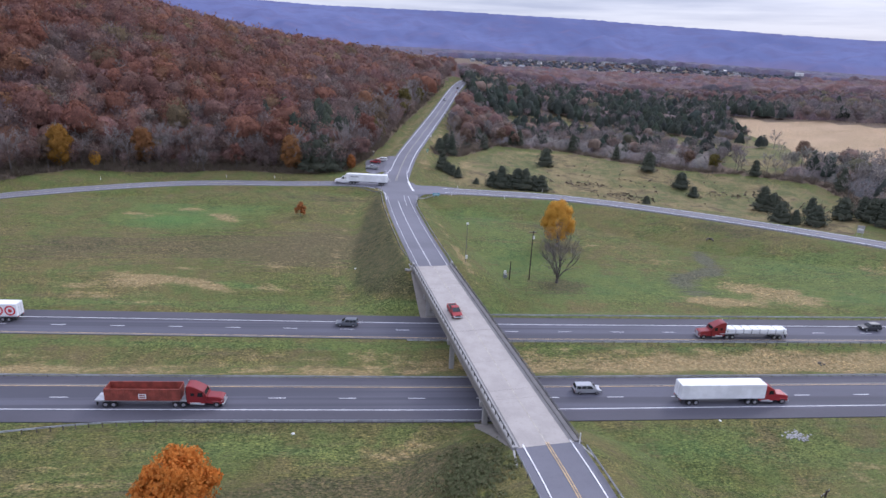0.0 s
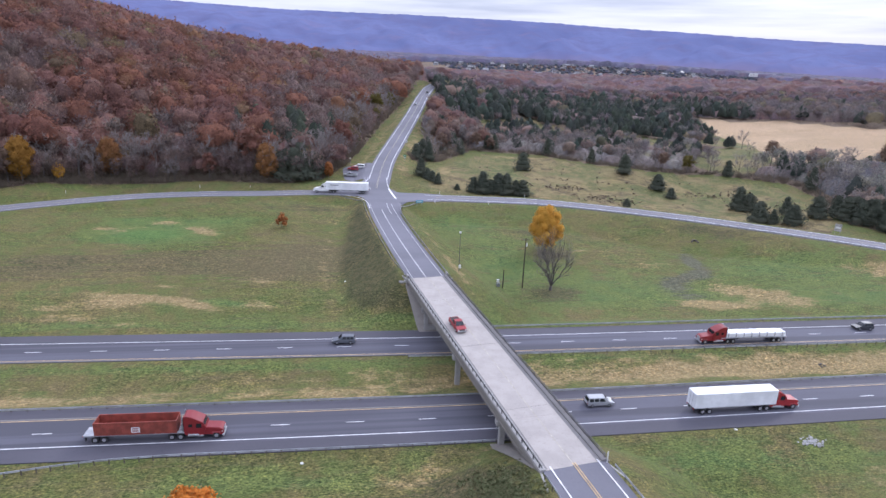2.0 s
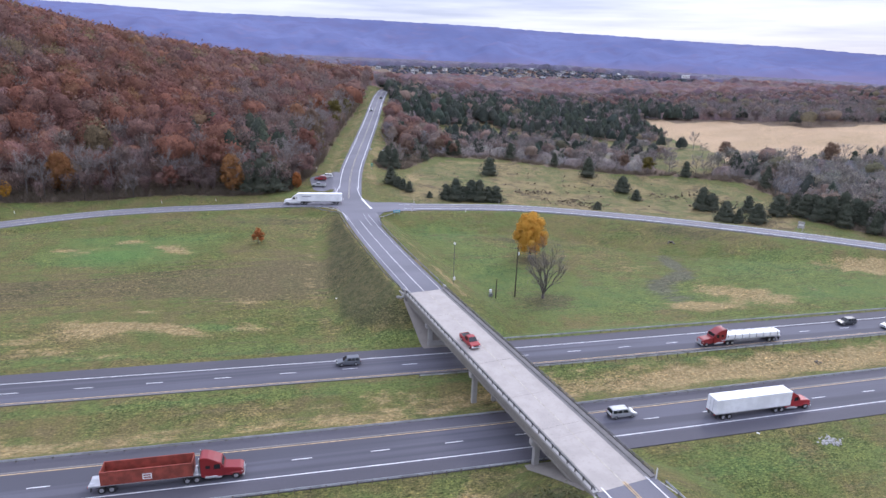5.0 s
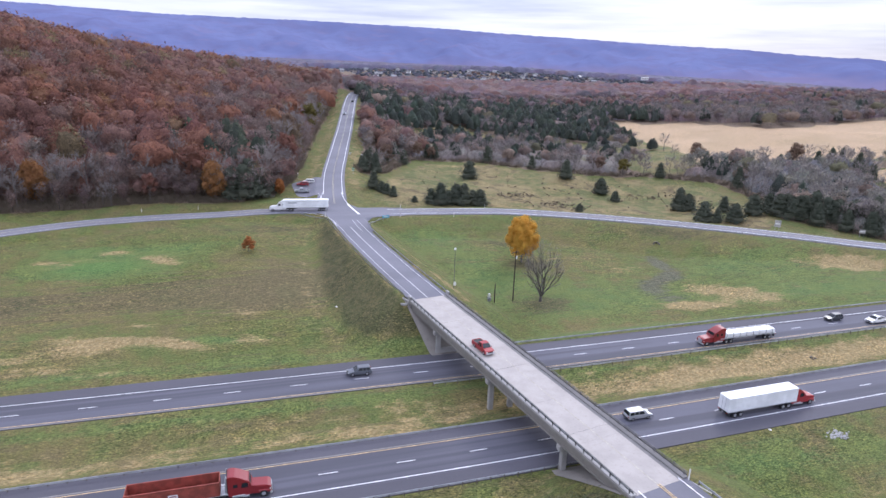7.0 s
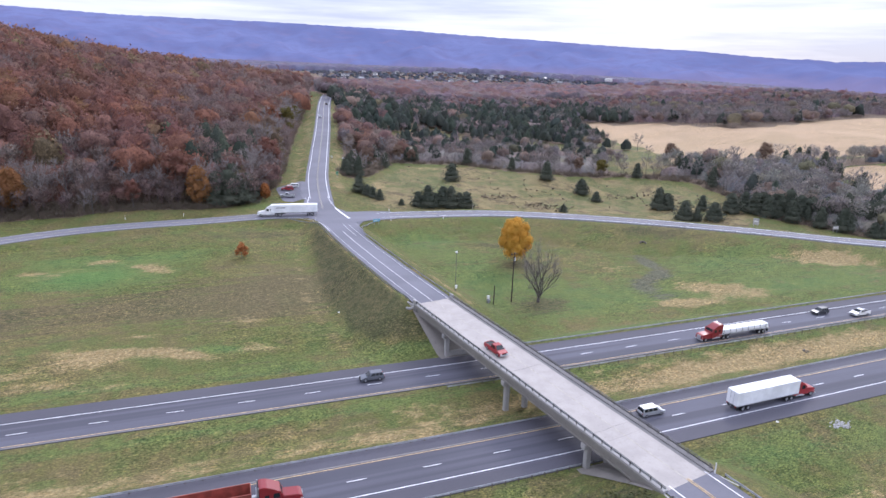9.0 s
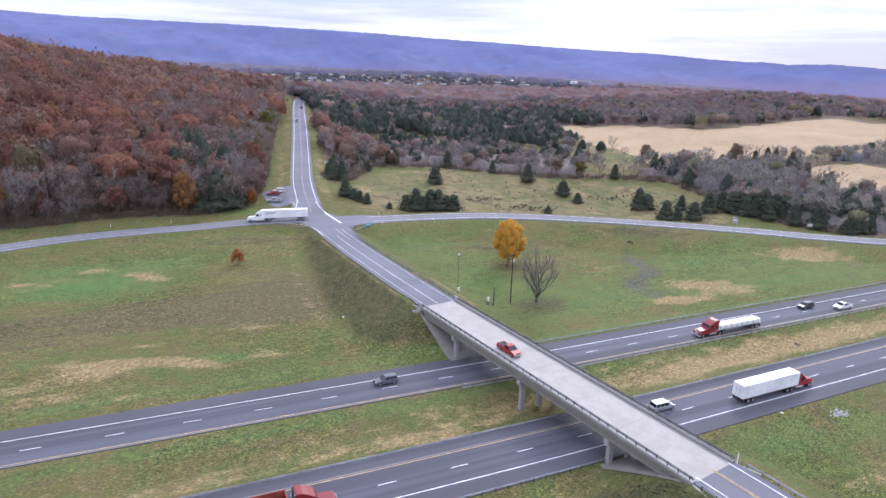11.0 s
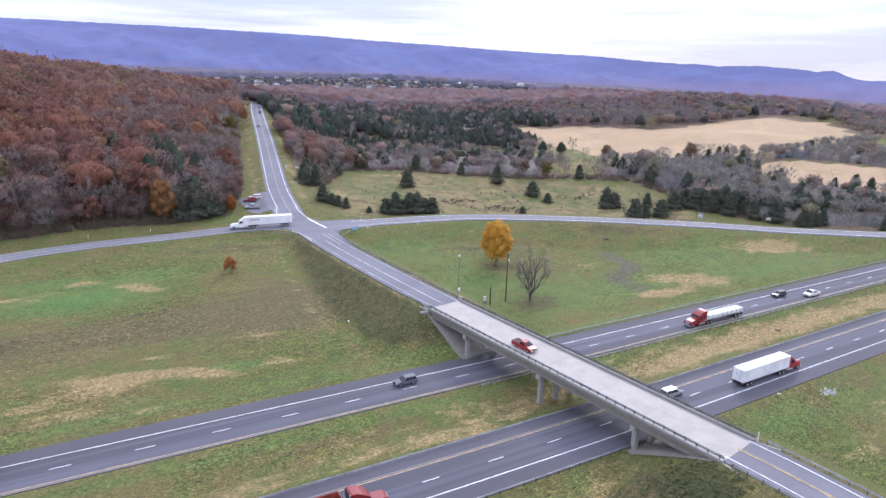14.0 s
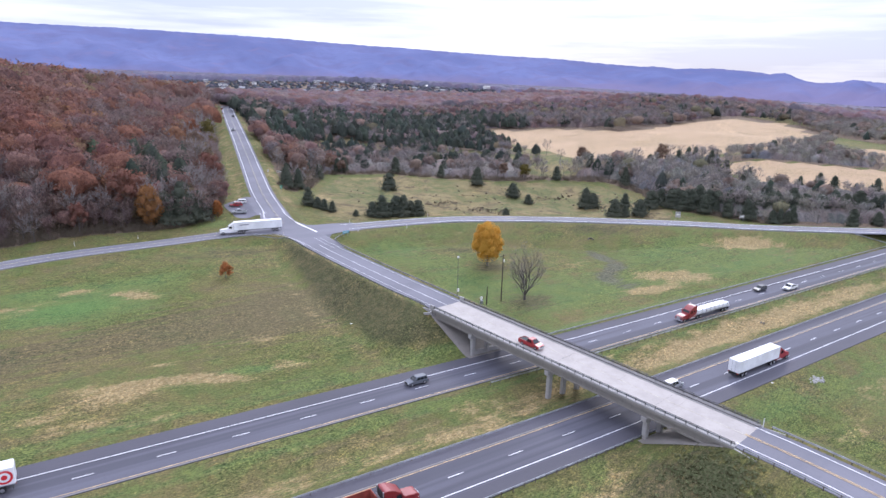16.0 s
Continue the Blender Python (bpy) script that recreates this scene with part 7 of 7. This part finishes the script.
    for x, owner in ((9.3, t), (3.9, t), (2.6, t), (-7.4, trailer), (-8.7, trailer)):
        for s in (1, -1):
            wheel(owner, x, s * 1.02, 0.51, 0.28 if x > 9 else 0.5)
    return t


def on_bridge(y, side, turn):
    mx, mz = bridge_mid(y)
    return pose(mx + side, y, mz + 0.055, 0, 0, turn)


def on_road(line, x=None, y=None, off=0.0, lift=0.1, back=False):
    i = int(np.argmin(np.abs(line[:, 0] - x) if x is not None else np.abs(line[:, 1] - y)))
    j = min(i + 1, len(line) - 1)
    d = line[j] - line[j - 1]
    a = math.degrees(math.atan2(d[1], d[0])) + (180 if back else 0)
    s = sideways(line)[i]
    p = line[i]
    tilt = math.degrees(math.atan2(d[2], np.hypot(d[0], d[1]))) * (-1 if back else 1)
    return pose(p[0] + s[0] * off, p[1] + s[1] * off, p[2] + lift, 0, -tilt, a)


semi("semi_truck", "white articulated lorry with a plain box trailer at the junction", on_road(WEST_ROAD, x=-10.5, off=-0.2, lift=0.16), WHITE_PAINT, "box", "bar")
semi("semi_truck", "red articulated lorry with a long white box trailer on the highway", pose(64.0, 95.2 + float(bow(64.0, 97)), 0.03, 0, 0, 0.8), RED_PAINT, "box")
semi("semi_truck", "red articulated lorry with an open red container on the highway", pose(-37.0, 95.1 + float(bow(-37.0, 97)), 0.03, 0, 0, -0.8), DARK_RED_PAINT, "open")
semi("semi_truck", "white articulated lorry with red ring signs on its trailer", pose(-88, 127.0 + float(bow(-88, 124.9)), 0.03, 0, 0, 178.7), WHITE_PAINT, "box", "discs")
semi("semi_truck", "dark red flatbed lorry with a white wrapped load on the highway", pose(81, 122.6 + float(bow(81, 124.9)), 0.03, 0, 0, 180), DARK_RED_PAINT, "flat")
car("pickup_truck", "red pickup truck on the concrete bridge deck", on_bridge(118.0, -1.9, BRIDGE_TURN + 180), RED_PAINT, "pickup", "pickup")
car("minivan", "silver minivan on the highway", pose(37.8, 98.9, 0.035, 0, 0, 0.5), SILVER_PAINT, "van")
car("suv", "dark grey blue estate car on the highway", pose(-8.1, 126.8 + float(bow(-8, 124.9)), 0.035, 0, 0, 178.7), BLUE_PAINT, "suv")
car("suv", "charcoal off-road car on the highway", pose(116, 126.9, 0.035, 0, 0, 180), BLACK_PAINT, "suv")
car("pickup_truck", "white pickup truck on the highway", pose(126, 122.9, 0.035, 0, 0, 180), WHITE_PAINT, "pickup", "pickup")
car("pickup_truck", "silver pickup truck parked in the layby", pose(-6.6, 268.4, float(ground_height(-6.6, 268.4)) + 0.11, 0, -2, 172), SILVER_PAINT, "pickup", "pickup")
car("suv", "red car parked in the layby", pose(-5.4, 277.6, float(ground_height(-5.4, 277.6)) + 0.11, 0, -2, 175), RED_PAINT, "suv")
car("van", "white van parked in the layby", pose(-2.6, 281.6, float(ground_height(-2.6, 281.6)) + 0.11, 0, -2, 170), WHITE_PAINT, "van")
car("sedan", "silver car on the road between the woods", on_road(NORTH_ROAD, y=452, off=-1.9, lift=0.2, back=True), SILVER_PAINT, "sedan")
car("sedan", "dark car on the road between the woods", on_road(NORTH_ROAD, y=512, off=1.9, lift=0.2), BLACK_PAINT, "sedan")

# ---- poles, signs and small things ----
SIGN_GREEN = plain("sign_green", (0.03, 0.22, 0.12), 0.5, 0, 0.15, 2)
SIGN_BLUE = plain("sign_blue", (0.12, 0.36, 0.50), 0.5, 0, 0.15, 2)
SIGN_WHITE = plain("sign_white", (0.68, 0.68, 0.66), 0.5, 0, 0.15, 2)
SIGN_GREY = plain("weathered_sign_board", (0.34, 0.33, 0.32), 0.8, 0, 0.25, 1)
STONE = concrete("pale_rubble_stone", (0.34, 0.335, 0.33), 0.4)
CULVERT = concrete("culvert_concrete", (0.12, 0.105, 0.09), 0.6)
PIPE_SHADE = plain("painted_pipe_shade", (0.012, 0.012, 0.012), 1.0, 0, 0.2, 2)


def height(x, y):
    return float(ground_height(x, y))


def utility_pole(label, x, y, tall, arm=True, turn=10, can=True):
    u = thing("utility_pole", label, "pole", pose(x, y, height(x, y), 0, 0, turn))
    part("pole", tube([(0, 0, -0.8), (0, 0, tall * 0.5), (0.02, 0, tall)], [0.19, 0.16, 0.12], 8), POLE_WOOD, u)
    if arm:
        part("cross_arm", box(0, 0.1, tall - 0.55, 2.3, 0.1, 0.13), POLE_WOOD, u)
        for o in (-1.0, -0.4, 0.4, 1.0):
            part("insulator", drum(o, 0.1, tall - 0.4, 0.05, 0.18, seg=8), GALVANISED, u)
    if can:
        part("transformer", drum(0.32, 0.05, tall - 2.0, 0.23, 0.8, seg=12), SIGN_WHITE, u)
    return u


utility_pole("tall dark timber utility pole with a cross arm in the grass", 40.5, 161.3, 14.4)
utility_pole("short dark timber post beside a utility box", 34.8, 160.8, 5.4, False, 0, False)
utility_pole("timber utility pole with a cross arm south of the highway", 55.0, 59.6, 12.8, True, 30, False)
cab = thing("utility_box", "pale grey utility box on a small frame in the grass", "utility box", pose(33.6, 161.8, height(33.6, 161.8), 0, 0, 15))
part("housing", box(0, 0, 1.75, 0.7, 0.45, 0.8, bevel=0.04), SIGN_WHITE, cab)
part("lower_housing", box(0.1, 0, 0.55, 0.9, 0.6, 1.0, bevel=0.04), GALVANISED, cab)
for s in (-1, 1):
    part("leg", box(s * 0.3, 0, 0.9, 0.06, 0.06, 1.9), GALVANISED, cab)
lamp = thing("mast", "thin steel mast with a small white box on top", "mast", pose(21.5, 156.5, height(21.5, 156.5)))
part("pole", tube([(0, 0, -0.4), (0, 0, 10.6)], [0.09, 0.06], 6), WEATHERED, lamp)
part("sensor_box", box(0, 0, 10.7, 0.5, 0.35, 0.45, bevel=0.04), SIGN_WHITE, lamp)
part("control_cabinet", box(0.2, 0, 1.4, 0.55, 0.4, 0.9, bevel=0.03), SIGN_WHITE, lamp)


def road_sign(label, x, y, turn, panels, tall, posts=2):
    """Panels given as (offset, height of centre, width, height, material)."""
    g = thing("road_sign", label, "sign", pose(x, y, height(x, y), 0, 0, turn))
    wide = max(p[2] for p in panels)
    for o in ((-wide * 0.32, wide * 0.32) if posts == 2 else (0,)):
        part("post", box(o, 0, tall / 2 - 0.2, 0.1, 0.1, tall + 0.4), GALVANISED, g)
    for o, z, w, h, mat in panels:
        part("panel", box(o, -0.08, z, w, 0.04, h, bevel=0.01), mat, g)
        part("lettering_bar", box(o, -0.105, z, w * 0.7, 0.012, h * 0.22), SIGN_WHITE if mat is not SIGN_WHITE else CHASSIS, g)
    return g


road_sign("tall weathered grey board sign on two posts by the road", 165.5, 196.0, -40, [(0, 3.4, 2.2, 2.6, SIGN_GREY)], 4.8)
road_sign("small weathered grey board sign by the road", 192.0, 182.2, -40, [(0, 2.2, 2.0, 1.4, SIGN_GREY)], 3.0)
road_sign("small green direction sign on a post beside the road", 18.6, 293.5, 0, [(0, 2.6, 1.3, 0.7, SIGN_GREEN), (0, 1.75, 1.1, 0.6, SIGN_GREEN)], 3.0, 1)
road_sign("small white sign on a post beside the road", 22.0, 323.0, 0, [(0, 2.2, 0.8, 0.9, SIGN_WHITE)], 2.6, 1)
road_sign("pale board sign on two posts by the roadside trees", 30.0, 331.5, 0, [(0, 1.7, 2.2, 0.8, SIGN_WHITE)], 2.2)
road_sign("pale blue route sign at the corner of the junction", 18.0, 222.2, 12, [(0, 1.5, 2.6, 0.9, SIGN_BLUE)], 1.95)
road_sign("yellow-backed sign on a post beside the parking place", -6.5, 287.5, 0, [(0, 2.4, 0.9, 0.9, PALE_YELLOW_LINE)], 2.9, 1)
for px, py in ((-106, 236.5), (-63.5, 249.0), (-8.5, 243.0 + 6), (28, 241.2), (62, 239.5), (-2.0, 229.0), (24, 224.8), (44, 224.6), (-45, 250)):
    p = thing("marker_post", "slim white roadside marker post in the verge", "post", pose(px, py, height(px, py)), "roadside marker posts")
    part("stake", box(0, 0, 0.6, 0.12, 0.08, 1.4, bevel=0.01), SIGN_WHITE, p)
    part("reflector", box(0, -0.05, 1.1, 0.09, 0.02, 0.2), LAMP_RED, p)


def rock(rng, size):
    bm = bmesh.new()
    bmesh.ops.create_icosphere(bm, subdivisions=1, radius=size)
    for v in bm.verts:
        v.co = Vector((v.co.x * rng.uniform(0.7, 1.2), v.co.y * rng.uniform(0.7, 1.2), v.co.z * rng.uniform(0.35, 0.7)))
    return bm


r = random.Random(8)
rubble = thing("rubble_heap", "heap of pale broken stones in the grass", "rubble", pose(70.8, 86.0, height(70.8, 86.0)))
for k in range(95):
    a, d = r.random() * 6.28, 2.2 * r.random() ** 0.9
    s = part("stone", rock(r, r.uniform(0.09, 0.26)), STONE, rubble)
    s.matrix_basis = pose(math.cos(a) * d * 1.3, math.sin(a) * d * 0.6, height(70.8 + math.cos(a) * d * 1.3, 86 + math.sin(a) * d * 0.6) - height(70.8, 86.0) + 0.08, 0, 0, r.random() * 360)


def culvert(label, x, y, turn, size):
    g = thing("culvert", label, "culvert", pose(x, y, height(x, y), 0, 0, turn))
    part("headwall", box(0, 0.3, 0.35 * size, 2.6 * size, 0.35, 1.3 * size, bevel=0.05), CULVERT, g)
    # solid near-black disc, the shade inside the pipe put into its colour
    part("pipe_shade_disc", drum(0, 0.1, 0.35 * size, 0.42 * size, 0.12, "y", seg=16), PIPE_SHADE, g)
    for s in (1, -1):
        part("wing", box(s * 1.5 * size, -0.4, 0.15 * size, 0.25, 1.7 * size, 0.8 * size, bevel=0.04, rz=s * 30), CULVERT, g)
    return g


culvert("concrete culvert mouth in the grassy median", 94.0, 112.6, 20, 0.34)
culvert("dark culvert mouth below the frontage road", 110.0, 194.0, -25, 0.6)
for px, py, turn in ((58.8, 89.4, 30), (-14, 87.2, 70), (-8, 160, 0)):
    g = thing("litter_scrap", "crumpled white scrap lying in the verge", "litter", pose(px, py, height(px, py) + 0.05, 0, 0, turn), "white scraps in the grass")
    part("sheet", rock(r, 0.3), SIGN_WHITE, g)

# ---- houses across the valley ----
WALLS = [plain("white_siding", (0.62, 0.62, 0.63), 0.8, 0, 0.1, 0.3), plain("cream_siding", (0.48, 0.45, 0.42), 0.8, 0, 0.1, 0.3), plain("red_brick_wall", (0.22, 0.14, 0.115), 0.9, 0, 0.15, 0.3), plain("grey_siding", (0.36, 0.37, 0.39), 0.8, 0, 0.1, 0.3)]
ROOFS = [plain("grey_shingles", (0.11, 0.11, 0.125), 0.9, 0, 0.2, 0.3), plain("brown_shingles", (0.10, 0.085, 0.085), 0.9, 0, 0.2, 0.3), plain("pale_metal_roof", (0.21, 0.22, 0.245), 0.5, 0.2, 0.1, 0.3)]
WINDOW = plain("window_pane", (0.05, 0.055, 0.065), 0.15, 0, 0.1, 1)


def house(name, label, size, wall, roof, category="house"):
    w, d, h, rise = size
    g = thing(name, label, category)
    part("wall", box(0, 0, h / 2 - 0.5, w, d, h + 1), wall, g)
    bm = bmesh.new()
    o = 0.5
    v = [bm.verts.new(p) for p in ((-w / 2 - o, -d / 2 - o, h), (w / 2 + o, -d / 2 - o, h), (w / 2 + o, d / 2 + o, h), (-w / 2 - o, d / 2 + o, h), (-w / 2 - o, 0, h + rise), (w / 2 + o, 0, h + rise))]
    for f in ((0, 1, 5, 4), (2, 3, 4, 5), (0, 4, 3), (1, 2, 5), (3, 2, 1, 0)):
        bm.faces.new([v[i] for i in f])
    part("roof", bm, roof, g)
    for k in range(3):
        for s in (-1, 1):
            part("window", box(-w * 0.32 + k * w * 0.32, s * (d / 2 + 0.02), h * 0.6, 1.1, 0.06, 1.3), WINDOW, g)
    part("chimney", box(w * 0.3, 0.4, h + rise * 0.8, 0.9, 0.9, 2.0), WALLS[2], g)
    part("door", box(w * 0.12, -d / 2 - 0.03, 1.05, 1.0, 0.06, 2.1), ROOFS[1], g)
    return g


KINDS = [house("house", "white house with a grey shingle roof across the valley", (8.5, 6.5, 4.4, 2.2), WALLS[0], ROOFS[0]), house("house", "cream house with a brown roof across the valley", (9.5, 6.5, 3.2, 2.0), WALLS[1], ROOFS[1]),
         house("house", "brick house with a grey roof across the valley", (9, 7, 4.4, 2.0), WALLS[2], ROOFS[0]), house("house", "grey house with a pale metal roof across the valley", (9.5, 7, 3.6, 2.0), WALLS[3], ROOFS[2])]
BARN = house("barn", "long white farm building across the valley", (15, 8, 4, 1.6), WALLS[0], ROOFS[2], "barn")
hr = random.Random(21)
spots = []
while len(spots) < 74:
    az, dist = hr.gauss(20, 6.5), hr.uniform(1020, 1560)
    spots.append((-40 + dist * math.sin(radians(az)), 20 + dist * math.cos(radians(az))))
for k, (px, py) in enumerate(spots):
    src = KINDS[k % 4]
    m = pose(px, py, height(px, py) + 1.0, 0, 0, hr.uniform(-40, 40))
    if k < 4:
        src.matrix_basis = m
    else:
        copy_thing(src, m)
for k, (az, dist) in enumerate(((56, 1500), (58.5, 1460), (59.5, 1510), (61, 1600), (45, 1700), (43, 1450), (36, 1500), (37.5, 1650))):
    px, py = -60 + dist * math.sin(radians(az)), 20 + dist * math.cos(radians(az))
    m = pose(px, py, height(px, py) + 8, 0, 0, -az + hr.uniform(-15, 15))
    if k == 0:
        BARN.matrix_basis = m
    else:
        copy_thing(BARN, m)
for px, py, kk in ((22, 560, 1), (28, 580, 0)):
    copy_thing(KINDS[kk], pose(px, py, height(px, py), 0, 0, 10))
